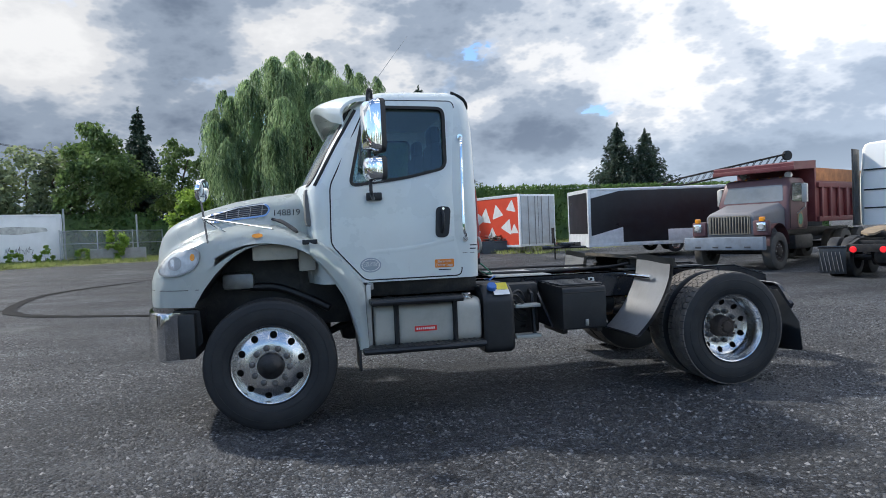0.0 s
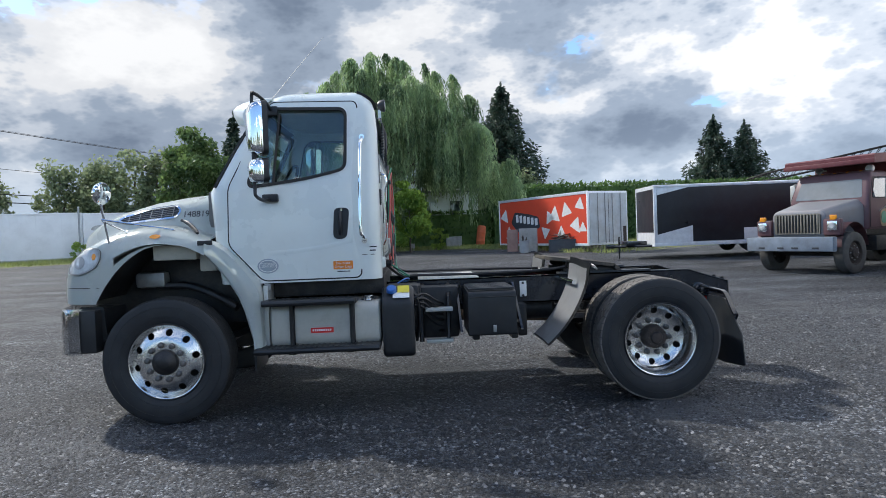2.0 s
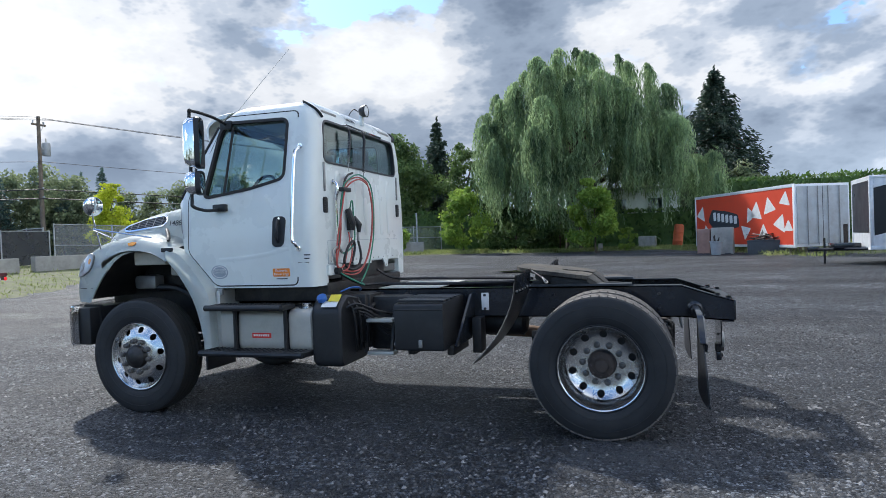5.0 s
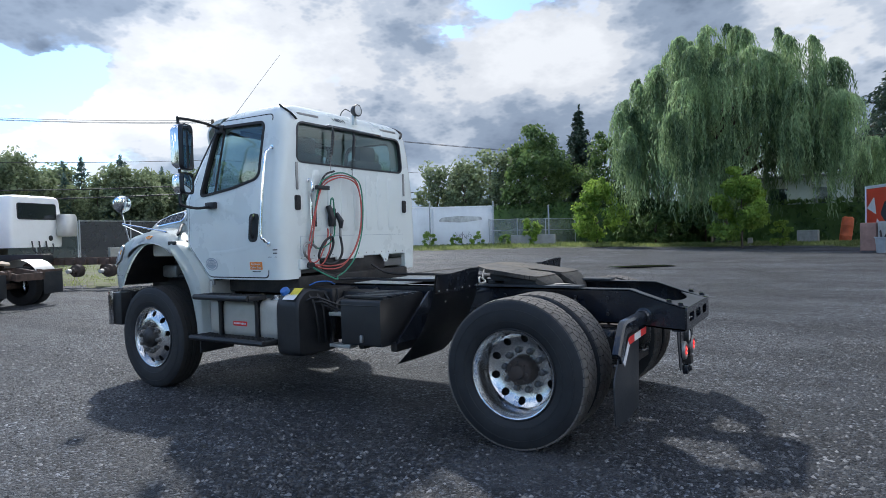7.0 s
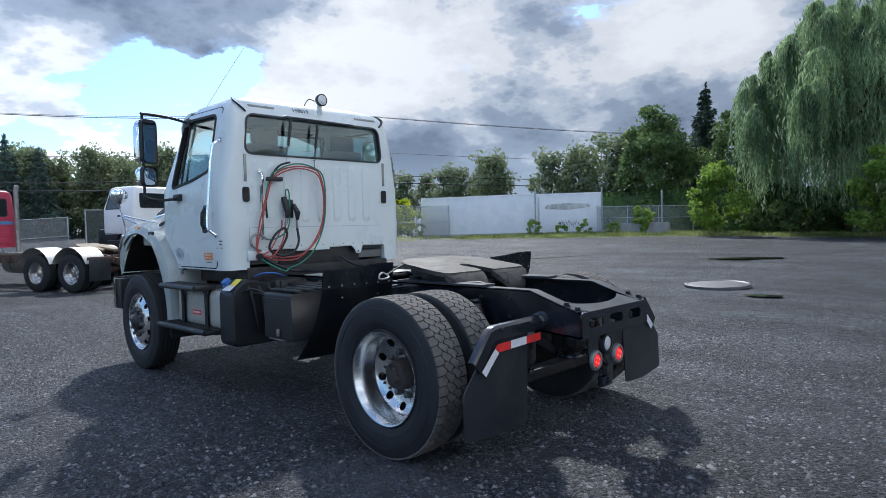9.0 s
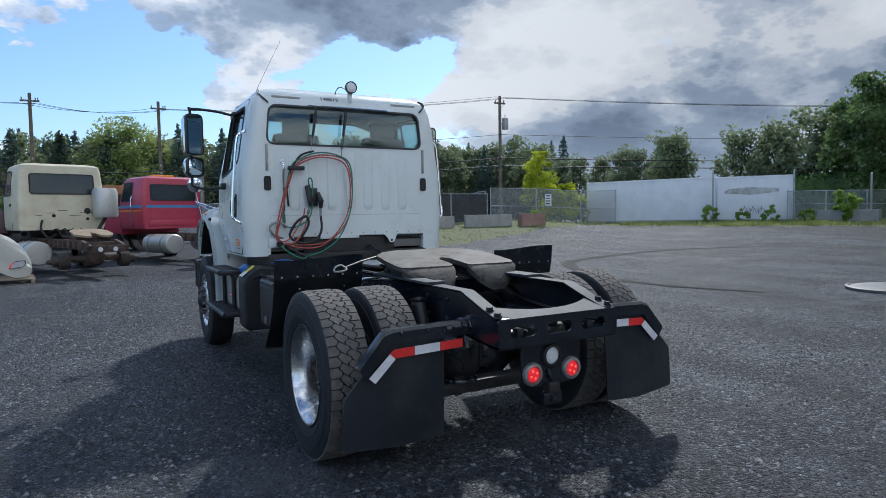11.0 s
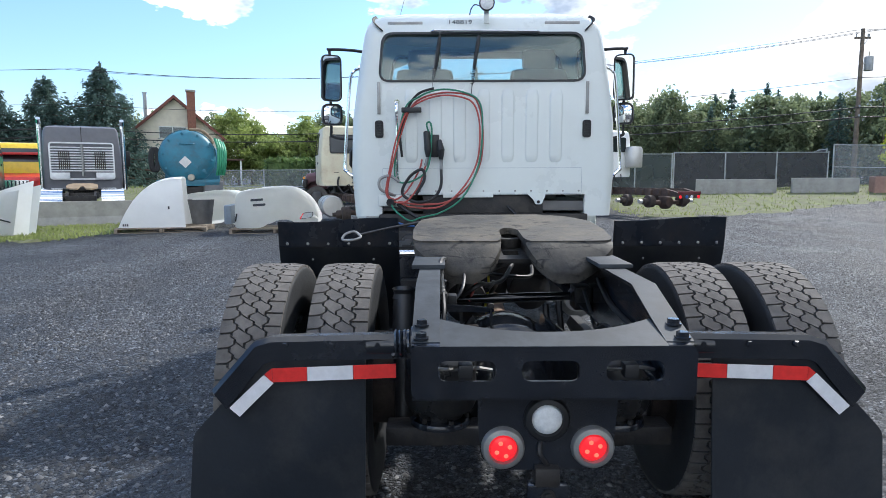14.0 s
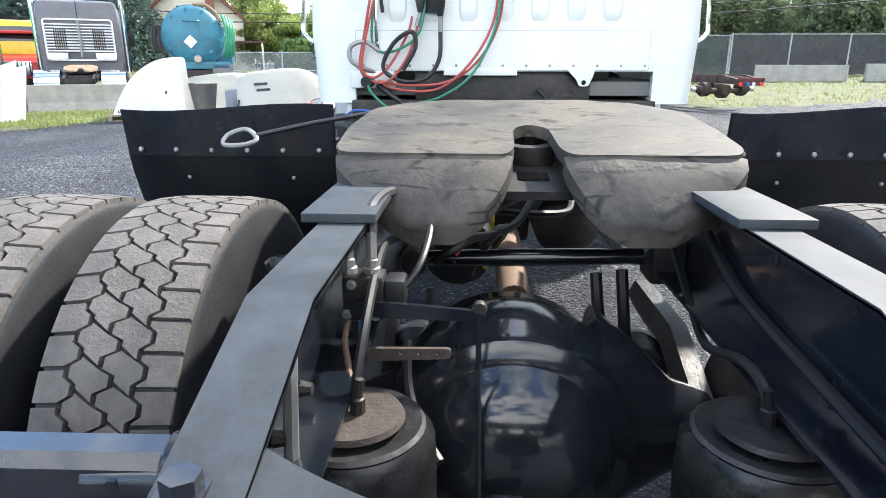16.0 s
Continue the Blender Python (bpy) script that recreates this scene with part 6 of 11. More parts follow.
for pts, r, mm in (
    ([(4.05, -0.27, 0.87), (4.06, -0.26, 0.93), (4.02, -0.24, 0.99), (3.90, -0.20, 1.0), (3.7, -0.22, 0.97), (3.5, -0.28, 0.93)], 0.010, "hose_black"),
    ([(4.06, -0.24, 0.86), (4.10, -0.20, 0.90), (4.06, -0.15, 0.92), (3.95, -0.10, 0.90), (3.8, -0.02, 0.90), (3.6, 0.05, 0.95)], 0.012, "hose_black"),
    ([(4.0, -0.12, 0.88), (3.9, -0.08, 0.90), (3.78, -0.06, 0.86), (3.7, -0.10, 0.78), (3.72, -0.14, 0.70)], 0.014, "hose_black"),
    ([(4.09, -0.25, 0.80), (4.12, -0.24, 0.70), (4.20, -0.22, 0.66), (4.35, -0.20, 0.62), (4.44, -0.16, 0.57)], 0.010, "hose_black"),
    ([(4.43, -0.36, 0.86), (4.47, -0.355, 0.82), (4.55, -0.345, 0.80), (4.62, -0.335, 0.80)], 0.006, "blue"),
    ([(4.42, -0.385, 0.86), (4.45, -0.39, 0.82), (4.52, -0.37, 0.80), (4.60, -0.345, 0.79)], 0.006, "shaft_brown"),
    ([(4.405, -0.385, 1.0), (4.38, -0.39, 1.05), (4.25, -0.40, 1.04), (4.1, -0.38, 1.0)], 0.011, "hose_black"),
    ([(4.405, -0.34, 1.02), (4.36, -0.345, 1.06), (4.2, -0.33, 1.06), (4.0, -0.28, 1.02), (3.8, -0.2, 1.0)], 0.012, "hose_black"),
    ([(4.40, -0.29, 0.90), (4.36, -0.25, 0.95), (4.22, -0.24, 1.0), (4.05, -0.28, 1.03), (3.9, -0.33, 1.02)], 0.007, "hose_black"),
    ([(4.40, -0.275, 0.80), (4.44, -0.27, 0.72), (4.50, -0.24, 0.66), (4.56, -0.20, 0.63)], 0.010, "hose_black"),
    ([(4.15, -0.22, 0.98), (4.0, -0.12, 1.0), (3.85, -0.02, 1.02), (3.7, 0.08, 1.05)], 0.013, "hose_black"),
    ([(4.18, -0.20, 0.96), (4.02, -0.11, 0.98), (3.87, -0.0, 1.0), (3.7, 0.12, 1.03)], 0.013, "hose_black"),
    ([(4.62, -0.34, 0.80), (4.55, -0.33, 0.90), (4.3, -0.335, 0.96), (4.1, -0.32, 0.93)], 0.009, "hose_black"),
    ([(3.95, 0.18, 0.80), (3.97, 0.19, 0.70), (3.95, 0.22, 0.62), (3.93, 0.28, 0.60)], 0.016, "hose_black"),
    ([(3.98, 0.24, 0.82), (4.0, 0.25, 0.70), (3.97, 0.27, 0.62), (3.94, 0.31, 0.60)], 0.016, "hose_black"),
    ([(4.0, 0.36, 0.88), (4.15, 0.36, 0.80), (4.3, 0.35, 0.76), (4.5, 0.34, 0.82), (4.60, 0.335, 0.82), (4.625, 0.335, 0.78)], 0.010, "hose_black"),
    ([(4.1, 0.405, 0.95), (4.3, 0.405, 0.88), (4.6, 0.405, 0.85), (4.9, 0.405, 0.83), (5.1, 0.40, 0.84)], 0.012, "hose_black"),
    ([(4.75, -0.40, 0.99), (4.78, -0.395, 0.92), (4.80, -0.395, 0.80), (4.82, -0.39, 0.70)], 0.011, "steel"),
    ([(3.5, -0.15, 0.93), (3.62, -0.12, 0.97), (3.75, -0.13, 0.96), (3.85, -0.16, 0.9), (3.88, -0.2, 0.8)], 0.008, "hose_red"),
    ([(3.6, -0.10, 0.95), (3.72, -0.09, 0.90), (3.76, -0.1, 0.80), (3.74, -0.11, 0.74)], 0.007, "yellow"),
    ([(3.3, 0.2, 0.9), (3.55, 0.16, 0.88), (3.7, 0.05, 0.90), (3.8, -0.1, 0.93), (3.9, -0.2, 0.95)], 0.011, "hose_black"),
):
    part("chassis_line", tube(smooth_path(pts, 5), r, 7), M[mm], truck)
part("air_tank", tube([(3.0, -0.20, 0.72), (3.03, -0.20, 0.72), (3.5, -0.20, 0.72), (3.53, -0.20, 0.72)], [0.08, 0.12, 0.12, 0.08], 18), M["black_dirty"], truck, "black air reservoir between the rails")
part("air_tank", tube([(2.35, 0.22, 0.72), (2.38, 0.22, 0.72), (3.1, 0.22, 0.72), (3.13, 0.22, 0.72)], [0.08, 0.13, 0.13, 0.08], 18), M["black_dirty"], truck)
part("gearbox", box(0.7, 1.8, -0.28, 0.28, 0.52, 0.95, 0.08), M["black_dirty"], truck, "dark gearbox between the rails")
part("silencer", tube([(2.1, 0.55, 0.66), (2.13, 0.55, 0.66), (3.0, 0.55, 0.66), (3.03, 0.55, 0.66)], [0.10, 0.14, 0.14, 0.10], 18), M["steel"], truck, "grey exhaust silencer")

# ---- left side: fuel tank, steps, urea tank, tool box ----
tank_sec = rounded([(-1.12, 0.56), (-0.55, 0.56), (-0.55, 0.945), (-1.12, 0.945)], 0.10, 7)
tank = part("fuel_tank", loft([[Vector((x, y * q + (1 - q) * -0.83, z * q + (1 - q) * 0.75)) for y, z in tank_sec] for x, q in ((0.95, 0.93), (0.965, 0.985), (0.99, 1.0), (1.82, 1.0), (1.855, 0.985), (1.87, 0.93))]), M["tank_alu"], truck, "rectangular aluminium fuel tank")
for x in (1.135, 1.635):
    part("tank_strap", loft([[Vector((xx, y, z)) for y, z in grow(tank_sec, 0.008)] for xx in (x - 0.022, x + 0.022)], caps=False), M["plastic"], tank)
cap = part("filler_cap", lathe([(0.075, 0.0), (0.075, 0.008), (0.045, 0.010), (0.045, 0.035), (0.038, 0.042), (0.0, 0.042)], 20, "z", (1.765, -1.00, 0.938)), M["alu"], tank)
lab = part("tank_label", plate(rect(1.285, 1.475, 0.69, 0.735, 0.006), lambda x, z, d: Vector((x, -1.1225 + d, z)), 0.002), M["tape_red"], tank, "small red tank label")
for k in range(9):
    part("label_bar", plate([(1.30 + 0.018 * k, 0.705), (1.312 + 0.018 * k, 0.705), (1.312 + 0.018 * k, 0.722), (1.30 + 0.018 * k, 0.722)], lambda x, z, d: Vector((x, -1.1235 + d, z)), 0.001), M["sticker_white"], lab)
for z, x0, x1, y0, y1 in ((0.985, 0.915, 1.685, -1.27, -1.06), (0.595, 0.84, 1.87, -1.27, -1.04)):
    st = part("step", box(x0, x1, y0, y1, z - 0.045, z, 0.014), M["plastic"], truck, "black ribbed cab step")
    nb = int((x1 - x0 - 0.08) / 0.045)
    for k in range(nb):
        x = x0 + 0.05 + 0.045 * k
        part("tread_rib", box(x, x + 0.018, y0 + 0.02, y1 - 0.03, z - 0.002, z + 0.006, 0.002), M["plastic"], st)
    part("step_lip", tube([(x0 + 0.01, y0, z - 0.02), (x1 - 0.01, y0, z - 0.02)], 0.026, 10), M["plastic"], st)
for x in (1.135, 1.635):
    part("step_strut", tube([(x, -1.16, 0.945), (x, -1.145, 0.90), (x, -1.145, 0.60)], 0.018, 8), M["plastic"], truck)
for x in (1.10, 1.58):
    part("step_bracket", plate(rounded([(-1.18, 0.55), (-0.6, 0.55), (-0.6, 0.47), (-0.75, 0.47), (-1.15, 0.52)], 0.01, 2), lambda y, z, d, x=x: Vector((x + d, y, z)), 0.06), M["black_dirty"], truck)
# panel behind the wing; a dark box added as the sill's shadow under the cab
part("sill_plate", box(0.895, 0.935, -1.08, -0.8, 0.58, 1.10, 0.004), M["alu_tank"], truck)
part("under_cab", box(0.9, 1.9, -0.86, 0.86, 0.98, 1.14, 0.02), M["black_dirty"], truck)
part("cab_mount", box(1.62, 1.86, -0.50, 0.50, 1.03, 1.30, 0.03), M["black_dirty"], truck)
part("side_marker", box(0.905, 0.96, -1.075, -1.05, 1.06, 1.115, 0.006), M["steel"], truck)
# urea tank
dsec = rounded([(-1.15, 0.455), (-0.62, 0.455), (-0.62, 0.98), (-1.02, 1.055), (-1.15, 0.955)], 0.07, 5)
ur = part("urea_tank", loft([[Vector((x, y * q + (1 - q) * -0.9, z * q + (1 - q) * 0.73)) for y, z in dsec] for x, q in ((1.885, 0.94), (1.905, 0.99), (1.92, 1.0), (2.12, 1.0), (2.135, 0.99), (2.155, 0.94))]), M["plastic"], truck, "black plastic urea tank with a blue cap")
part("blue_cap", lathe([(0.042, 0.0), (0.042, 0.03), (0.036, 0.038), (0.0, 0.04)], 20, "z"), M["blue"], ur).matrix_local = Matrix.Translation((1.97, -1.10, 1.015)) @ Matrix.Rotation(radians(38), 4, "X")
for (a, b, c0, c1), mm in (((2.02, 2.12, 0.25, 0.75), "yellow"), ((1.98, 2.12, 0.85, 1.15), "sticker_white")):
    part("tank_label", plate(rect(a, b, -1.14 + 0.11 * (1 - c1) + 0.0, -1.14 + 0.11 * (1 - c0) + 0.02, 0.004), lambda x, y, d: Vector((x, y, 1.060 + (y + 1.02) * 0.77 + 0.006 - d)), 0.002), M[mm], ur)
part("blue_line", tube(smooth_path([(2.02, -0.86, 1.06), (2.08, -0.80, 1.09), (2.12, -0.70, 1.085), (2.1, -0.62, 1.06), (2.06, -0.56, 1.05)], 4), 0.007, 6), M["blue"], ur)
part("tank_cradle", box(1.9, 2.2, -0.75, -0.44, 0.60, 1.03, 0.03), M["black_dirty"], ur)
for k in range(5):
    part("tank_line", tube(smooth_path([(2.14, -1.0 + 0.1 * k, 1.0), (2.19, -0.98 + 0.1 * k, 0.9), (2.2, -0.95 + 0.09 * k, 0.7), (2.17, -0.9 + 0.08 * k, 0.55)], 4), 0.012, 6), M["hose_black"], ur)
# rungs behind the urea tank
for x in (2.235, 2.475):
    part("rung_frame", tube([(x, -0.44, 1.0), (x - 0.01, -0.72, 0.90), (x - 0.02, -0.80, 0.52)], 0.02, 6), M["black_dirty"], truck)
for z in (0.81, 0.53):
    rg = part("rung", box(2.255, 2.497, -0.87, -0.76, z - 0.015, z + 0.015, 0.004), M["alu_tank"], truck, "bare aluminium rung")
# tool box
tb = part("tool_box", loft([[Vector((x, y, z)) for y, z in rounded([(-1.11, 0.60), (-0.50, 0.60), (-0.50, 0.995), (-1.11, 0.975)], 0.02, 3)] for x in (2.615, 2.625, 3.015, 3.025)]), M["plastic"], truck, "black ribbed battery box")
for k in range(5):
    y = -1.06 + 0.115 * k
    part("lid_rib", box(2.62, 3.02, y, y + 0.06, 0.985, 1.004, 0.006), M["plastic"], tb)
part("lid_seam", tube([(2.615, -1.112, 0.93), (3.025, -1.112, 0.93)], 0.004, 5), M["black_dirty"], tb)
part("box_latch", box(2.82, 2.85, -1.13, -1.11, 0.63, 0.69, 0.006), M["steel"], tb)
part("box_bracket", plate(rounded([(-1.0, 0.62), (-0.44, 0.62), (-0.44, 1.0), (-0.50, 1.0)], 0.02, 2), lambda y, z, d: Vector((3.10 - d, y, z)), 0.02), M["black"], tb)
part("box_bracket", plate(rounded([(-1.0, 0.62), (-0.44, 0.62), (-0.44, 1.0), (-0.50, 1.0)], 0.02, 2), lambda y, z, d: Vector((2.57 - d, y, z)), 0.02), M["black"], tb)
part("bracket_foot", box(2.66, 2.72, -0.95, -0.5, 0.54, 0.62, 0.01), M["black_dirty"], tb)
part("bracket_foot", box(3.0, 3.06, -0.95, -0.5, 0.54, 0.62, 0.01), M["black_dirty"], tb)
# dark box added to close the see-through gap in the black recess
part("pump_box", box(2.19, 2.57, -0.64, -0.44, 0.52, 1.0, 0.04), M["black_dirty"], truck, "plain dark box added to fill the gap beside the rail")
for k in range(6):
    part("pump_line", tube(smooth_path([(2.16, -1.05 + 0.09 * k, 0.94 - 0.03 * k), (2.24, -1.0 + 0.08 * k, 0.97 - 0.05 * k), (2.34, -0.86 + 0.05 * k, 0.90 - 0.06 * k), (2.42, -0.66, 0.84 - 0.05 * k)], 4), 0.011 + 0.003 * (k % 2), 6), M["hose_black"], truck)
part("rail_label", box(3.17, 3.235, -0.436, -0.431, 0.85, 1.0, 0.0), M["sticker_white"], truck, "white label on the rail")
part("rail_drop", box(3.12, 3.2, -0.60, -0.43, 0.50, 0.80, 0.01), M["black_dirty"], truck)
part("rail_drop", box(2.15, 2.22, -0.7, -0.43, 0.55, 1.02, 0.01), M["black_dirty"], truck)
# diamond deck plate over the rails
dk = part("deck_plate", box(2.20, 2.78, -0.44, 0.42, RT + 0.004, RT + 0.012, 0.001), M["alu_tank"], truck, "diamond-pattern aluminium deck plate")
stud = bmesh.new()
for i in range(18):
    for j in range(26):
        x, y = 2.22 + 0.031 * i, -0.42 + 0.032 * j
        a = radians(45 if (i + j) % 2 else -45)
        dx, dy = 0.011 * math.cos(a), 0.011 * math.sin(a)
        px, py = -0.004 * math.sin(a), 0.004 * math.cos(a)
        v = [stud.verts.new((x + sx * dx + sp * px, y + sx * dy + sp * py, RT + 0.012 + h)) for sx, sp, h in ((-1, 0, 0.0), (0, -1, 0.0), (1, 0, 0.0), (0, 1, 0.0), (0, 0, 0.003))]
        for a0, b0 in ((0, 1), (1, 2), (2, 3), (3, 0)):
            stud.faces.new((v[a0], v[b0], v[4]))
part("deck_studs", stud, M["alu_tank"], dk)
part("top_line", tube(smooth_path([(1.92, -0.7, 1.22), (2.05, -0.5, 1.10), (2.2, -0.36, 1.09), (2.8, -0.34, 1.08), (3.4, -0.36, 1.09), (3.62, -0.42, 1.12)], 5), 0.014, 6), M["hose_black"], truck)
part("top_line", tube(smooth_path([(1.90, 0.2, 1.2), (2.05, 0.3, 1.10), (2.4, 0.37, 1.085), (3.0, 0.37, 1.08), (3.5, 0.33, 1.07)], 5), 0.014, 6), M["hose_black"], truck)
part("steering_gear", box(-0.3, 0.0, -0.62, -0.45, 0.65, 0.95, 0.03), M["black_dirty"], truck)

# ---- ground ----
def ground_material():
    m = bpy.data.materials.new("gravel_yard")
    m.use_nodes = True
    nt = m.node_tree
    p = nt.nodes["Principled BSDF"]
    link = nt.links.new
    tc = nt.nodes.new("ShaderNodeTexCoord")

    def tex(kind, **kw):
        n = node(nt, kind, **kw)
        link(tc.outputs["Object"], n.inputs["Vector"])
        return n

    def ramp(fac, stops):
        r = nt.nodes.new("ShaderNodeValToRGB")
        while len(r.color_ramp.elements) < len(stops):
            r.color_ramp.elements.new(0.5)
        for e, (pos, c) in zip(r.color_ramp.elements, stops):
            e.position, e.color = pos, (*c, 1) if not isinstance(c, (int, float)) else (c, c, c, 1)
        link(fac, r.inputs[0])
        return r.outputs[0]

    def mixc(fac, a, b, mode="MIX"):
        n = nt.nodes.new("ShaderNodeMix")
        n.data_type, n.blend_type = "RGBA", mode
        for sock, v in ((n.inputs["Factor"], fac), (n.inputs["A"], a), (n.inputs["B"], b)):
            if isinstance(v, (int, float)):
                sock.default_value = v
            elif isinstance(v, tuple):
                sock.default_value = (*v, 1)
            else:
                link(v, sock)
        return n.outputs["Result"]

    stones = tex("ShaderNodeTexVoronoi", Scale=44.0)
    chips = tex("ShaderNodeTexVoronoi", Scale=120.0)
    patch = tex("ShaderNodeTexNoise", Scale=0.35, Detail=6.0, Roughness=0.6)
    patch2 = tex("ShaderNodeTexNoise", Scale=1.7, Detail=6.0, Roughness=0.65)
    fine = tex("ShaderNodeTexNoise", Scale=30.0, Detail=6.0, Roughness=0.7)
    sep = nt.nodes.new("ShaderNodeSeparateColor")
    link(stones.outputs["Color"], sep.inputs[0])
    sep2 = nt.nodes.new("ShaderNodeSeparateColor")
    link(chips.outputs["Color"], sep2.inputs[0])
    stone_col = ramp(sep.outputs[0], [(0.0, (0.022, 0.022, 0.024)), (0.45, (0.050, 0.051, 0.053)), (0.78, (0.096, 0.097, 0.099)), (1.0, (0.21, 0.21, 0.21))])
    chip_col = ramp(sep2.outputs[0], [(0.0, (0.024, 0.025, 0.027)), (0.5, (0.050, 0.051, 0.053)), (0.85, (0.098, 0.099, 0.10)), (1.0, (0.21, 0.21, 0.21))])
    # dark gaps between the stones, their shade put into the colour
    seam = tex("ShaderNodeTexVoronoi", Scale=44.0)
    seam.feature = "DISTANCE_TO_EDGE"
    gap_shade = ramp(seam.outputs["Distance"], [(0.03, (0.30, 0.30, 0.31)), (0.17, (1.15, 1.15, 1.15))])
    stone_col = mixc(1.0, stone_col, gap_shade, "MULTIPLY")
    # the same painted gap shade for the fine chips
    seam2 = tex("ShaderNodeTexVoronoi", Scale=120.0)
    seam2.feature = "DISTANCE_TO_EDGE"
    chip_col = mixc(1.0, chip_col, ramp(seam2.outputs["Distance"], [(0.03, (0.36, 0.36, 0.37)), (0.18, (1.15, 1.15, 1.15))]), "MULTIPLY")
    loose = ramp(patch2.outputs["Fac"], [(0.30, 0.0), (0.52, 1.0)])
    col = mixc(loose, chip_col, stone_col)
    # compacted, dusty and damp stretches
    tone = ramp(patch.outputs["Fac"], [(0.33, (0.43, 0.44, 0.46)), (0.5, (0.74, 0.75, 0.78)), (0.67, (1.40, 1.40, 1.40))])
    col = mixc(1.0, col, tone, "MULTIPLY")
    # long streaks left by wheels
    stretch = nt.nodes.new("ShaderNodeMapping")
    stretch.inputs["Scale"].default_value = (0.12, 0.9, 1.0)
    stretch.inputs["Rotation"].default_value = (0, 0, 0.5)
    link(tc.outputs["Object"], stretch.inputs["Vector"])
    streak = node(nt, "ShaderNodeTexNoise", Scale=1.0, Detail=5.0, Roughness=0.6)
    link(stretch.outputs[0], streak.inputs["Vector"])
    col = mixc(1.0, col, ramp(streak.outputs["Fac"], [(0.36, (0.62, 0.62, 0.64)), (0.5, (1.0, 1.0, 1.0)), (0.64, (1.4, 1.38, 1.35))]), "MULTIPLY")
    grit = tex("ShaderNodeTexNoise", Scale=7.0, Detail=9.0, Roughness=0.78)
    col = mixc(1.0, col, ramp(grit.outputs["Fac"], [(0.36, (0.68, 0.68, 0.69)), (0.5, (0.98, 0.98, 0.98)), (0.62, (1.42, 1.40, 1.38))]), "MULTIPLY")
    dust = ramp(fine.outputs["Fac"], [(0.50, 0.0), (0.80, 0.4)])
    col = mixc(dust, col, (0.043, 0.044, 0.046))
    col = mixc(1.0, col, (1.14, 1.24, 1.36), "MULTIPLY")
    # smooth pale dust settled in dried-out hollows
    shift = nt.nodes.new("ShaderNodeMapping")
    shift.inputs["Location"].default_value = (4.1, 2.6, 0.0)
    link(tc.outputs["Object"], shift.inputs["Vector"])
    hollow = node(nt, "ShaderNodeTexNoise", Scale=0.42, Detail=7.0, Roughness=0.62)
    link(shift.outputs[0], hollow.inputs["Vector"])
    silt = ramp(hollow.outputs["Fac"], [(0.56, 0.0), (0.66, 0.62)])
    col = mixc(silt, col, (0.112, 0.117, 0.126))
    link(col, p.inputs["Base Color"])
    damp = ramp(patch.outputs["Fac"], [(0.30, 0.46), (0.48, 0.62), (0.75, 0.75)])
    link(damp, p.inputs["Roughness"])
    p.inputs["Specular IOR Level"].default_value = 0.28
    hgt = nt.nodes.new("ShaderNodeMath")
    hgt.operation = "MULTIPLY_ADD"
    link(chips.outputs["Distance"], hgt.inputs[0])
    hgt.inputs[1].default_value = -0.5
    link(stones.outputs["Distance"], hgt.inputs[2])
    inv = nt.nodes.new("ShaderNodeMath")
    inv.operation = "MULTIPLY"
    link(hgt.outputs[0], inv.inputs[0])
    inv.inputs[1].default_value = -1.0
    b = node(nt, "ShaderNodeBump", Strength=1.0, Distance=0.03)
    link(inv.outputs[0], b.inputs["Height"])
    link(b.outputs[0], p.inputs["Normal"])
    return m


def build_ground():
    bm = bmesh.new()
    coords = sorted(set([-900, -600, -400, -250, -160, -110, -85, 85, 110, 160, 250, 400, 600, 900] + [round(-70 + 1.0 * k, 3) for k in range(141)] + [round(-4 + 0.25 * k, 3) for k in range(61)]))
    vs = {}
    for i, x in enumerate(coords):
        for j, y in enumerate(coords):
            micro = 0.006 * noise.noise((x * 1.1, y * 1.1, 3.0))
            vs[i, j] = bm.verts.new((x, y, ground_z(x, y) + micro))
    n = len(coords)
    for i in range(n - 1):
        for j in range(n - 1):
            bm.faces.new((vs[i, j], vs[i + 1, j], vs[i + 1, j + 1], vs[i, j + 1]))
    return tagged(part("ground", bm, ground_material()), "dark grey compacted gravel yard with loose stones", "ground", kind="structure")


ground = build_ground()

# ---- other vehicles in the yard ----
M["cream_paint"] = mat("weathered_cream_paint", (0.66, 0.62, 0.46), 0.5, var=0.06, dirt=(0.30, 0.17, 0.08), dirt_amount=0.5, dirt_scale=2.5)
M["red_paint"] = mat("faded_red_paint", (0.46, 0.045, 0.09), 0.4, var=0.12, coat=0.3)
M["blue_stripe"] = mat("blue_stripe", (0.09, 0.24, 0.45), 0.4)
M["maroon"] = mat("dull_maroon_paint", (0.14, 0.028, 0.035), 0.5, var=0.25, scale=3, bump=0.1, dirt=(0.10, 0.06, 0.05), dirt_amount=0.5, dirt_scale=3)
M["dark_cab"] = mat("faded_dark_paint", (0.12, 0.06, 0.068), 0.42, var=0.25, scale=2, dirt=(0.12, 0.07, 0.07), dirt_amount=0.5, dirt_scale=2)
M["grille_bronze"] = mat("dull_bronze_grille", (0.30, 0.27, 0.22), 0.4, metal=0.7, var=0.2, scale=8)
M["bonnet_grey"] = mat("faded_grey_bonnet", (0.20, 0.205, 0.22), 0.42, var=0.25, scale=2, dirt=(0.10, 0.06, 0.055), dirt_amount=0.5, dirt_scale=2)
M["bumper_grey"] = mat("grey_steel_bumper", (0.20, 0.24, 0.29), 0.45, var=0.15, dirt=(0.1, 0.09, 0.08), dirt_amount=0.4)
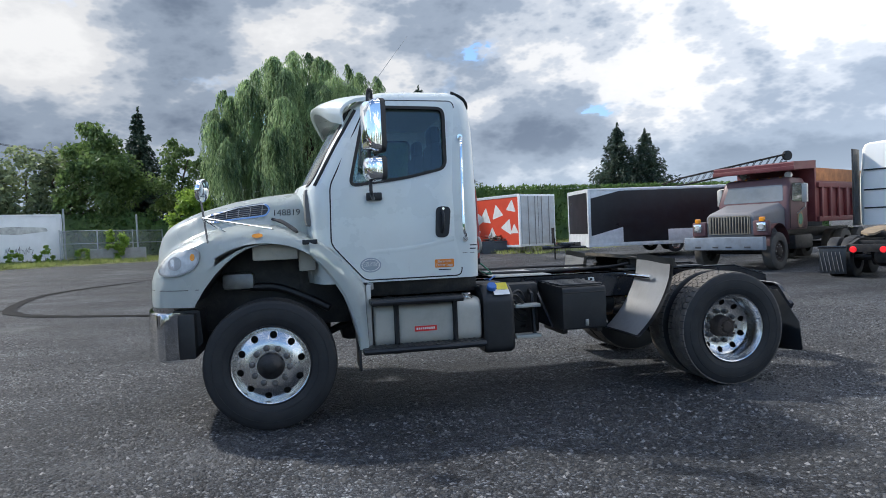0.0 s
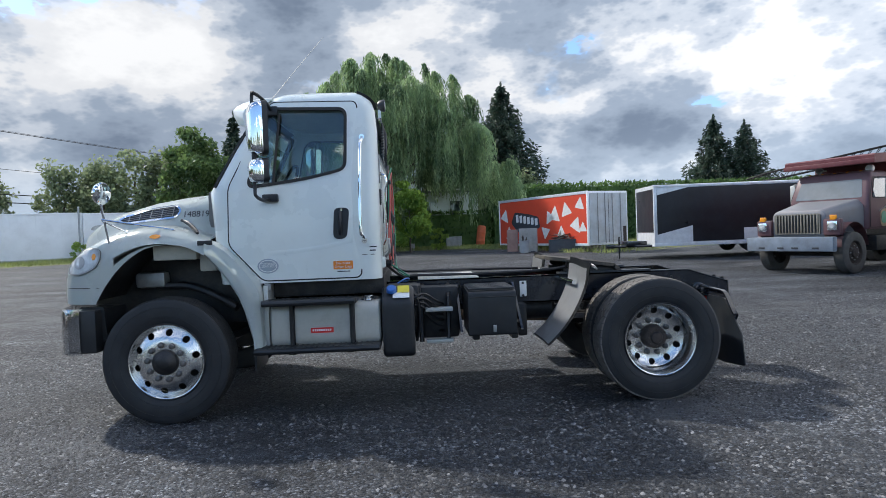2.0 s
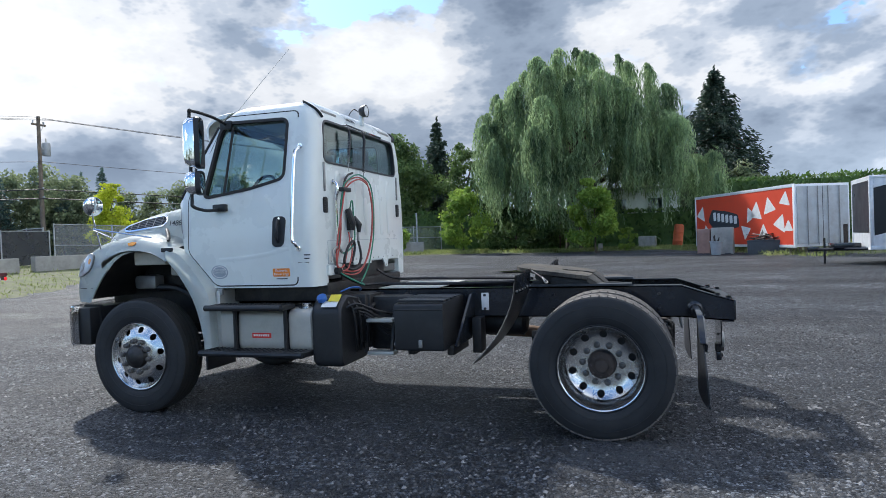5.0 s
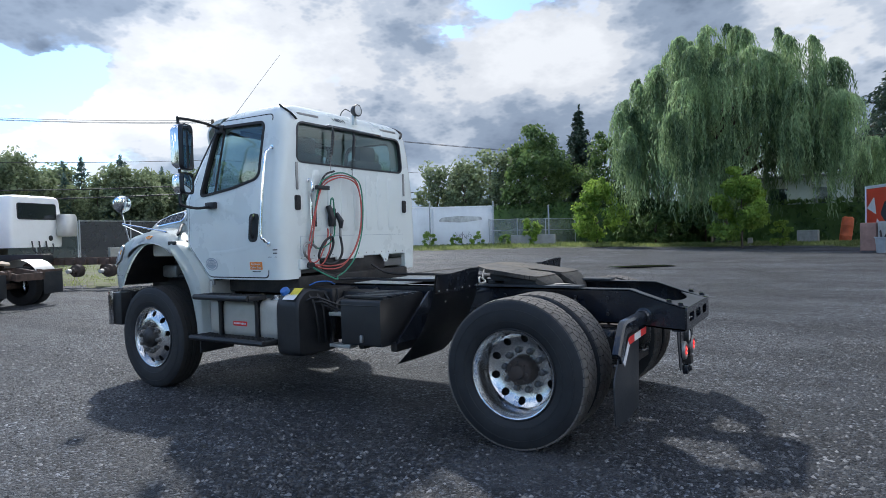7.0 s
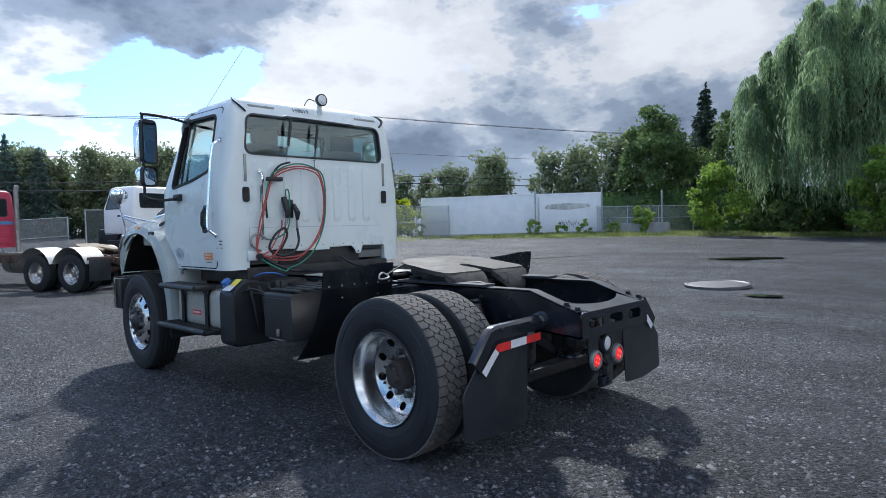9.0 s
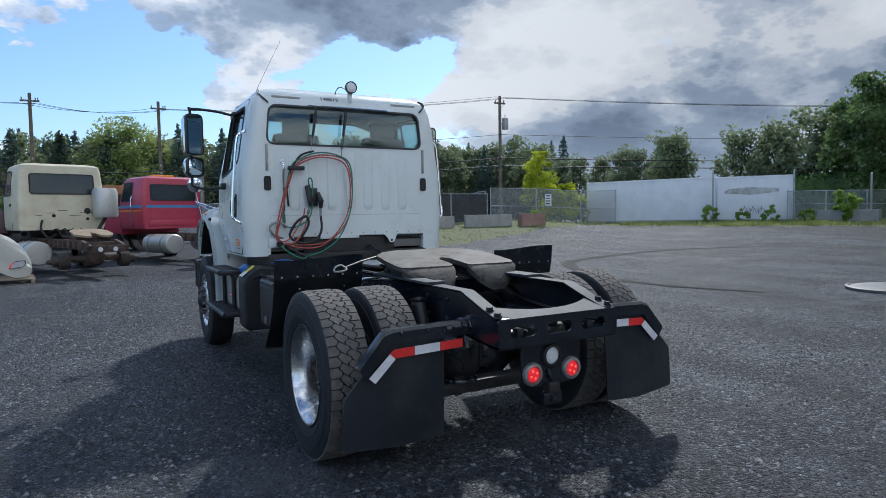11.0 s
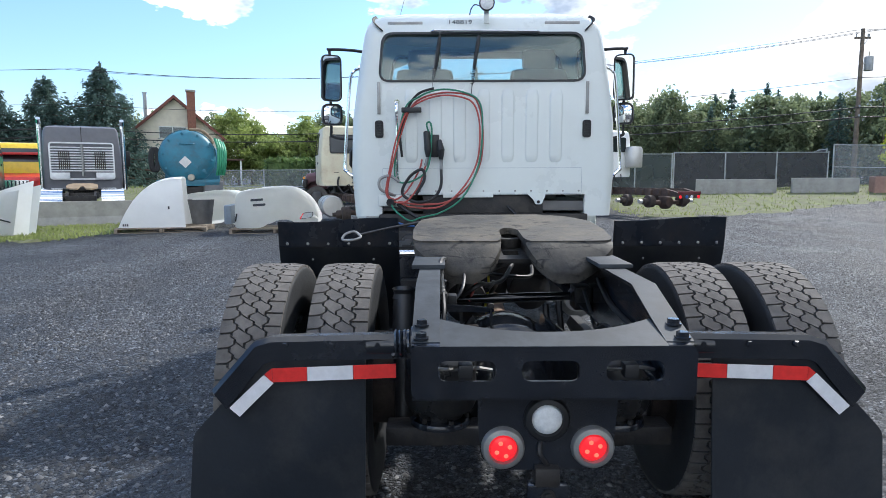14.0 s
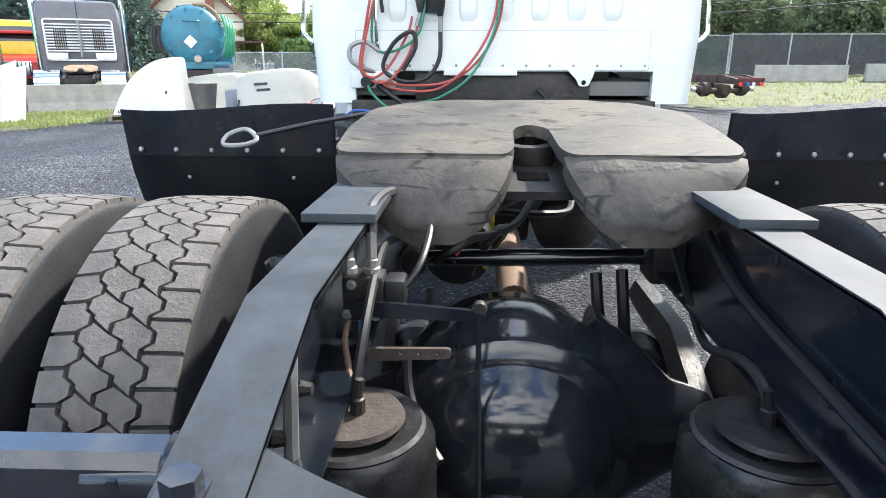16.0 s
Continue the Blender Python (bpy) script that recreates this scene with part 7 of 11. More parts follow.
M["dusty_tyre"] = mat("dusty_tyre", (0.09, 0.085, 0.078), 0.9, var=0.25, bump=0.2)
M["chassis_brown"] = mat("rusty_chassis", (0.075, 0.052, 0.042), 0.8, var=0.4, scale=6, bump=0.4, bscale=30, dirt=(0.16, 0.09, 0.06), dirt_amount=0.5)
M["tan_plate"] = mat("tan_plate", (0.30, 0.23, 0.15), 0.7, var=0.25, dirt=(0.1, 0.07, 0.05), dirt_amount=0.5)
M["trailer_white"] = mat("dull_white_panel", (0.86, 0.87, 0.87), 0.45, var=0.04, scale=1.2, dirt=(0.50, 0.50, 0.48), dirt_amount=0.25, dirt_scale=1.1)
M["trailer_door"] = mat("grey_door_panel", (0.50, 0.53, 0.54), 0.5, var=0.1, scale=1.5, dirt=(0.28, 0.2, 0.14), dirt_amount=0.35, dirt_scale=2)
M["stain"] = mat("grey_sooty_stain", (0.50, 0.50, 0.47), 0.7, var=0.5, scale=2)
M["trailer_red"] = mat("orange_red_vinyl", (0.70, 0.075, 0.035), 0.4, var=0.06, scale=1.5)
M["black_gloss_panel"] = mat("black_sheet_panel", (0.008, 0.010, 0.014), 0.34, var=0.3, scale=1.3, rvar=0.2, bump=0.06, bscale=3, dirt=(0.034, 0.038, 0.044), dirt_amount=0.3, dirt_scale=2)
M["silver_trim"] = mat("silver_trim", (0.74, 0.76, 0.77), 0.35, metal=0.2)
M["wood_old"] = mat("grey_old_timber", (0.24, 0.20, 0.155), 0.9, var=0.35, scale=9, bump=0.4, bscale=40, rnd=0.3)
M["wood_box"] = mat("orange_brown_timber", (0.38, 0.17, 0.075), 0.8, var=0.3, scale=4, bump=0.2)
M["teal"] = mat("teal_tank_paint", (0.035, 0.20, 0.29), 0.45, var=0.18, scale=2, dirt=(0.07, 0.10, 0.11), dirt_amount=0.55, dirt_scale=2.5)
M["sleeper_grey"] = mat("dark_grey_paint", (0.115, 0.12, 0.14), 0.35, var=0.1, coat=0.4)
M["green_paint"] = mat("green_paint", (0.01, 0.19, 0.11), 0.35, coat=0.4)
M["yellow_paint"] = mat("yellow_paint", (0.75, 0.52, 0.03), 0.4, coat=0.3)
M["bright_red"] = mat("bright_red_paint", (0.55, 0.03, 0.03), 0.4, coat=0.3)
M["fairing_white"] = mat("white_fairing_plastic", (0.90, 0.91, 0.89), 0.35, var=0.03, scale=2, dirt=(0.6, 0.58, 0.53), dirt_amount=0.1, dirt_scale=3)
M["grey_plastic"] = mat("grey_plastic", (0.17, 0.175, 0.18), 0.55, var=0.2)
M["green_hose"] = mat("green_suction_hose", (0.05, 0.30, 0.16), 0.5)
M["concrete"] = mat("weathered_concrete", (0.30, 0.285, 0.255), 0.9, var=0.2, scale=2.5, bump=0.4, bscale=30, dirt=(0.16, 0.145, 0.12), dirt_amount=0.6, dirt_scale=2, rnd=0.12)
M["screen_glass"] = mat("sky_bright_windscreen", (0.10, 0.12, 0.135), 0.05, var=0.2, scale=2, rvar=0.02, coat=1.0)
M["screen_glass"].node_tree.nodes["Principled BSDF"].inputs["IOR"].default_value = 2.1
M["dark_glass"] = mat("dark_cab_glass", (0.02, 0.026, 0.03), 0.08, var=0.1, rvar=0.02, coat=0.5)


def simple_wheel(parent, x, y, z, r, w, s, rim_m, tyre_m, dual=False, dish=0.05):
    wh = new("wheel")
    wh.parent = parent
    wh.matrix_local = Matrix.Translation((x, y, z)) @ (flip if s > 0 else Matrix())
    h = w / 2
    for k in range(2 if dual else 1):
        o = k * (w + 0.06)
        part("tyre", lathe([(r * 0.58, -h + o), (r * 0.72, -h * 1.04 + o), (r * 0.9, -h + o), (r * 0.985, -h * 0.85 + o), (r, -h * 0.6 + o), (r, h * 0.6 + o), (r * 0.985, h * 0.85 + o), (r * 0.9, h + o), (r * 0.58, h + o)], 30, "y"), tyre_m, wh)
    rim = part("rim", lathe([(r * 0.60, -h * 0.95), (r * 0.55, -h * 0.9), (r * 0.52, -h + dish + 0.03), (r * 0.45, -h + dish), (r * 0.24, -h + dish - 0.01), (r * 0.22, -h + dish - 0.05), (r * 0.12, -h + dish - 0.06), (0.0, -h + dish - 0.06)], 26, "y"), rim_m, wh)
    for k in range(8):
        a = math.pi * k / 4
        part("wheel_nut", tube([(r * 0.33 * math.cos(a), -h + dish, r * 0.33 * math.sin(a)), (r * 0.33 * math.cos(a), -h + dish - 0.03, r * 0.33 * math.sin(a))], r * 0.035, 6), M["steel"], rim)
    return wh


def brake_drum(parent, x, y, z, s):
    d = part("brake_drum", lathe([(0.0, -0.26), (0.05, -0.26), (0.06, -0.16), (0.11, -0.15), (0.12, -0.02), (0.21, 0.0), (0.215, 0.06), (0.205, 0.22), (0.0, 0.24)], 26, "y"), M["rust"], parent, "rusty bare brake drum")
    d.matrix_local = Matrix.Translation((x, y, z)) @ (flip if s > 0 else Matrix())
    return d


def cab_box(parent, x0, x1, w, z0, z1, paint, nose=0.35, crown=0.12, glass="dark_glass", back_window=True, side_window=True, name="cab"):
    """A plain cab between x0 (front) and x1 (back) with rounded corners."""
    secs = []
    zm = z0 + (z1 - z0) * 0.52
    for z, wf, fr, bk in ((z0, 0.97, 0.0, 0.0), (z0 + 0.1, 1.0, 0.0, 0.0), (zm, 1.0, 0.0, 0.0), (z1 - crown * 1.6, 0.94, nose * 0.8, 0.02), (z1 - crown * 0.6, 0.90, nose, 0.04), (z1 - crown * 0.2, 0.82, nose + 0.1, 0.10), (z1, 0.66, nose + 0.25, 0.25)):
        secs.append([Vector((u, v, z)) for u, v in rounded([(x0 + fr, -w / 2 * wf), (x1 - bk, -w / 2 * wf), (x1 - bk, w / 2 * wf), (x0 + fr, w / 2 * wf)], 0.12, 4)])
    body = part(name, loft(secs), paint, parent)
    hgt = z1 - z0
    if back_window:
        bw = rect(-w * 0.36, w * 0.36, z0 + hgt * 0.55, z0 + hgt * 0.83, 0.06)
        part("rear_window", plate(bw, lambda y, z, d: Vector((x1 + 0.012 - d - 0.02 * max(0, z - zm) / (z1 - crown * 1.6 - zm), y, z)), 0.02), M[glass], body)
        part("window_seal", border(bw, 0.03, lambda y, z, d: Vector((x1 + 0.020 - d - 0.02 * max(0, z - zm) / (z1 - crown * 1.6 - zm), y, z)), 0.03), M["white_seam"], body)
    if side_window:
        for s in (-1, 1):
            sw2 = rounded([(x0 + 0.14 + nose * 0.15, zm + 0.02), (x0 + 0.95, zm + 0.02), (x0 + 0.95, z1 - crown * 2.0), (x0 + nose * 0.9 + 0.12, z1 - crown * 2.0)], 0.05, 3)
            lean = lambda x, z, d, s=s: Vector((x, s * (w / 2 * (1.0 - 0.06 * max(0, (z - zm) / (z1 - crown * 1.6 - zm))) + 0.006 - d), z))
            g = part("side_window", plate(sw2, lean, 0.012), M[glass], body)
            part("window_seal", border(sw2, 0.025, lambda x, z, d, s=s: lean(x, z, d) + Vector((0, s * 0.006, 0)), 0.02), M["white_seam"], g)
            dr = rounded([(x0 + 0.06, z0 + 0.05), (x0 + 1.02, z0 + 0.05), (x0 + 1.02, z1 - crown * 1.7), (x0 + nose * 0.8 + 0.1, z1 - crown * 1.7), (x0 + 0.06, zm)], 0.05, 3)
            part("door_gap", border(dr, 0.012, lambda x, z, d, s=s: lean(x, z, d), 0.008), M["white_seam"], body)
            part("door_handle", box(x0 + 0.82, x0 + 0.96, s * w / 2 - 0.02, s * w / 2 + 0.03, z0 + hgt * 0.36, z0 + hgt * 0.40, 0.01), M["plastic"], body)
        fw2 = rounded([(-w * 0.42, zm + 0.02), (w * 0.42, zm + 0.02), (w * 0.38, z1 - crown * 2.1), (-w * 0.38, z1 - crown * 2.1)], 0.05, 3)
        part("windscreen", plate(fw2, lambda y, z, d: Vector((x0 + nose * 0.8 * max(0, (z - zm) / (z1 - crown * 1.6 - zm)) - 0.008 + d, y, z)), 0.015), M[glass], body)
    return body


def chassis(parent, x0, x1, z=0.98, mm="chassis_brown", coupling=True):
    for s in (-1, 1):
        part("frame_rail", loft([[Vector((x, s * 0.43, b)), Vector((x, s * 0.36, b)), Vector((x, s * 0.36, t)), Vector((x, s * 0.43, t))] for x, t, b in ((x0, z, z - 0.24), (x1 - 0.7, z, z - 0.24), (x1, z - 0.13, z - 0.28))]), M[mm], parent)
        for k in range(int((x1 - x0) / 0.45)):
            part("rail_bracket", box(x0 + 0.3 + 0.45 * k, x0 + 0.42 + 0.45 * k, s * 0.43, s * 0.50, z - 0.22, z - 0.04, 0.01), M[mm], parent)
    for k in range(3):
        x = x0 + (x1 - x0) * (0.3 + 0.3 * k)
        part("cross_member", box(x - 0.05, x + 0.05, -0.4, 0.4, z - 0.2, z - 0.05, 0.01), M[mm], parent)
    part("tail_member", box(x1 - 0.05, x1, -0.44, 0.44, z - 0.30, z - 0.12, 0.01), M[mm], parent)
    part("axle", tube([(x1 - 1.15, -0.85, 0.50), (x1 - 1.15, 0.85, 0.50)], 0.08, 10), M[mm], parent)
    part("diff_casing", lathe([(0.0, 0.25), (0.16, 0.2), (0.24, 0.08), (0.25, -0.1), (0.1, -0.3), (0.0, -0.3)], 20, "x", (x1 - 1.15, 0, 0.52)), M[mm], parent)
    if coupling:
        c = part("coupling_plate", plate(rounded([(-0.45, -0.3), (-0.2, -0.46), (0.25, -0.46), (0.50, -0.25), (0.45, -0.12), (0.05, -0.05), (0.05, 0.05), (0.45, 0.12), (0.50, 0.25), (0.25, 0.46), (-0.2, 0.46), (-0.45, 0.3)], 0.05, 3), lambda x, y, d: Vector((x1 - 1.3 + x, y, z + 0.19 - 0.18 * x - d)), 0.05), M["tan_plate"], parent)
        part("coupling_stand", box(x1 - 1.5, x1 - 1.15, -0.42, 0.42, z, z + 0.14, 0.02), M[mm], c)


def round_tank(parent, x0, x1, y, z, r, mm="alu_tank"):
    t = part("fuel_tank", lathe([(0.0, 0.0), (r * 0.9, 0.0), (r, 0.04), (r, x1 - x0 - 0.04), (r * 0.9, x1 - x0), (0.0, x1 - x0)], 30, "x", (x0, y, z)), M[mm], parent, "round aluminium fuel tank")
    for k in (0.25, 0.75):
        xx = x0 + (x1 - x0) * k
        part("tank_strap", lathe([(r + 0.004, -0.03), (r + 0.012, -0.03), (r + 0.012, 0.03), (r + 0.004, 0.03)], 30, "x", (xx, y, z)), M["steel"], t)


def yard(x, y, heading):
    return Matrix.Translation((x, y, ground_z(x, y) - 0.02)) @ Matrix.Rotation(radians(heading), 4, "Z")


# cream tractor with bare drums
t1 = thing("tractor_unit", "weathered cream road tractor without rear wheels, bare rusty drums", "truck", yard(-13.0, 3.45, 17))
c1 = cab_box(t1, -1.75, 0.0, 2.2, 1.22, 3.10, M["cream_paint"])
part("roof_rust", box(-0.4, -0.1, -0.5, 0.3, 2.955, 2.985, 0.01), M["rust"], c1)
for k, (y, z, r) in enumerate(((0.62, 1.75, 0.09), (-0.25, 1.62, 0.05), (0.62, 1.52, 0.045))):
    part("porthole", lathe([(0.0, 0.02), (r * 0.7, 0.02), (r, 0.0)], 16, "x", (0.0, y, z)), M["plastic"], c1)
for k in range(5):
    part("rust_streak", box(-0.002, 0.004, -0.7 + 0.28 * k, -0.55 + 0.33 * k, 1.62 + 0.07 * (k % 3), 1.635 + 0.07 * (k % 3), 0.001), M["rust"], c1)
part("air_cleaner", lathe([(0.0, 1.55), (0.30, 1.55), (0.34, 1.62), (0.34, 2.30), (0.30, 2.40), (0.0, 2.42)], 26, "z", (0.28, 1.02, 0.0)), M["alu_tank"], t1, "upright aluminium air cleaner")
part("cleaner_stay", tube([(0.28, 1.02, 1.56), (0.28, 0.8, 1.2), (0.28, 0.45, 0.98)], 0.05, 8), M["plastic"], t1)
part("engine", box(-3.0, -1.75, -0.45, 0.45, 0.7, 1.55, 0.1), M["black_dirty"], t1, "exposed dark engine")
part("engine_pipe", tube(smooth_path([(-2.9, -0.5, 1.3), (-2.5, -0.62, 1.5), (-2.1, -0.55, 1.3), (-1.8, -0.6, 1.1)], 4), 0.09, 8), M["black_dirty"], t1)
chassis(t1, -3.2, 3.6)
round_tank(t1, -0.5, 0.85, -0.86, 0.60, 0.325)
round_tank(t1, -0.5, 0.85, 0.86, 0.60, 0.325)
for s in (-1, 1):
    brake_drum(t1, 2.45, s * 0.82, 0.45, s)
    simple_wheel(t1, -2.3, s * 1.02, 0.5, 0.5, 0.27, s, M["steel"], M["dusty_tyre"])
    simple_wheel(t1, -1.2, s * 0.95, 0.4, 0.4, 0.2, s, M["rust"], M["dusty_tyre"]) if s > 0 else None
part("cab_cable", tube(smooth_path([(0.05, -0.55, 1.5), (0.1, -0.6, 1.25), (0.2, -0.45, 1.0), (0.35, -0.3, 1.1)], 4), 0.03, 6), M["hose_black"], t1)
for k in range(4):
    part("cab_cable", tube(smooth_path([(0.1, -0.4 + 0.25 * k, 1.15), (0.45, -0.3 + 0.2 * k, 1.25), (0.7, -0.25 + 0.15 * k, 1.05), (1.0, -0.2 + 0.1 * k, 1.0)], 4), 0.018, 6), M["hose_black"], t1)
for y in (-0.2, 0.15):
    part("tail_lamp", lathe([(0.0, 0.02), (0.05, 0.018), (0.06, 0.0)], 14, "x", (3.60, y, 0.76)), M["clear_lens"], t1)

# red tractor with striped flank
t2 = thing("tractor_unit", "faded red road tractor with blue and orange stripes", "truck", yard(-16.2, 6.7, 23))
c2 = cab_box(t2, -1.7, 0.0, 2.25, 1.15, 2.98, M["red_paint"])
for s in (-1, 1):
    for zz, mm, h in ((1.88, "blue_stripe", 0.10), (1.76, "orange", 0.05)):
        part("stripe", box(-1.66, -0.02, s * 1.128, s * 1.136, zz, zz + h, 0.0), M[mm], c2)
    part("grab_rail", tube([(-0.68, s * 1.15, 2.3), (-0.66, s * 1.2, 2.2), (-0.66, s * 1.2, 1.4), (-0.68, s * 1.14, 1.3)], 0.02, 6), M["chrome"], c2)
    simple_wheel(t2, -2.3, s * 1.05, 0.5, 0.5, 0.27, s, M["alu"], M["rubber"])
    for xa in (3.9, 5.2):
        simple_wheel(t2, xa, s * 1.02, 0.5, 0.5, 0.26, s, M["alu"], M["rubber"], True, 0.14)
        fd = part("wheel_cover", loft([[Vector((xa + 0.64 * math.cos(a), s * y, 0.52 + 0.66 * math.sin(a))) for y in (1.2, 0.56)] for a in np.linspace(0.35, 2.79, 14)], closed=False, caps=False), M["alu_tank"], t2, "bright half-round wheel cover")
    part("mudflap", box(5.92, 5.94, s * 1.20, s * 0.56, 0.30, 0.86, 0.01), M["flap"], t2, "dark rubber mudflap")
    part("flap_bar", box(5.88, 5.93, s * 1.22, s * 0.40, 0.84, 0.92, 0.01), M["chassis_brown"], t2)
part("stripe", box(0.002, 0.008, -1.0, 1.0, 1.88, 1.98, 0.0), M["blue_stripe"], c2)
part("lower_press", box(0.0, 0.03, -0.9, 0.9, 1.25, 1.45, 0.02), M["red_paint"], c2)
nose2 = bmesh.new()
loft([[Vector((x, y, z)) for y, z in rounded([(-w, 0.95), (w, 0.95), (w, t - 0.1), (w * 0.7, t), (-w * 0.7, t), (-w, t - 0.1)], 0.08, 3)] for x, w, t in ((-3.3, 0.85, 1.75), (-3.2, 0.98, 1.85), (-2.4, 1.05, 1.98), (-1.65, 1.08, 2.05))], nose2)
part("bonnet", nose2, M["red_paint"], t2)
round_tank(t2, 0.0, 1.6, -0.88, 0.66, 0.32)
round_tank(t2, 0.0, 1.6, 0.88, 0.66, 0.32)
chassis(t2, -3.0, 6.1, mm="chassis_brown")
part("beacon_bar", box(-0.9, -0.6, -0.4, 0.4, 2.98, 3.07, 0.03), M["amber"], t2, "amber beacon bar")
part("exhaust_pipe", tube([(0.2, 1.0, 1.0), (0.2, 1.0, 2.9), (0.25, 1.0, 3.1)], 0.07, 12), M["steel"], t2)

# white tractor, tail without wheels
t3 = thing("tractor_unit", "white road tractor with bare rusty hubs and red tail frame", "truck", yard(-17.9, 12.7, 20))
c3 = cab_box(t3, -1.7, 0.0, 2.2, 1.38, 3.22, M["fairing_white"])
part("porthole", lathe([(0.0, 0.02), (0.07, 0.02), (0.1, 0.0)], 16, "x", (0.0, 0.55, 1.7)), M["plastic"], c3)
part("air_cleaner", lathe([(0.0, 1.55), (0.30, 1.55), (0.33, 1.62), (0.33, 2.25), (0.28, 2.36), (0.0, 2.38)], 26, "z", (0.28, 1.0, 0.2)), M["alu_tank"], t3, "upright aluminium air cleaner")
chassis(t3, -3.0, 4.6, coupling=False)
part("engine", box(-2.9, -1.75, -0.45, 0.45, 0.7, 1.6, 0.1), M["black_dirty"], t3)
part("side_box", box(-1.6, 1.2, -1.05, -0.6, 0.85, 1.15, 0.04), M["plastic"], t3)
for s in (-1, 1):
    brake_drum(t3, 3.45, s * 0.78, 0.55, s)
    brake_drum(t3, 2.2, s * 0.78, 0.55, s)
    simple_wheel(t3, -2.2, s * 1.02, 0.5, 0.5, 0.27, s, M["steel"], M["dusty_tyre"])
    for k in range(2):
        part("hub_end", tube([(3.45 - 1.25 * k, s * 1.0, 0.55), (3.45 - 1.25 * k, s * 1.12, 0.55)], 0.07, 10), M["alu_tank"], t3)
for y, mm in ((-0.38, "red_lens"), (-0.12, "blue"), (0.08, "clear_lens"), (0.36, "red_lens")):
    part("tail_lamp", lathe([(0.0, 0.02), (0.05, 0.018), (0.06, 0.0)], 14, "x", (4.61, y, 0.72)), M[mm], t3)
part("tail_bar", box(4.58, 4.61, -0.46, 0.46, 0.80, 0.90, 0.01), M["maroon"], t3)
for k in range(3):
    part("cab_cable", tube(smooth_path([(0.03, -0.3 + 0.3 * k, 1.6), (0.15, -0.35 + 0.3 * k, 1.3), (0.2, -0.2 + 0.3 * k, 1.15), (0.1, -0.05 + 0.3 * k, 1.35), (0.03, 0.0 + 0.3 * k, 1.5)], 4), 0.022, 6), M["hose_black"], t3)


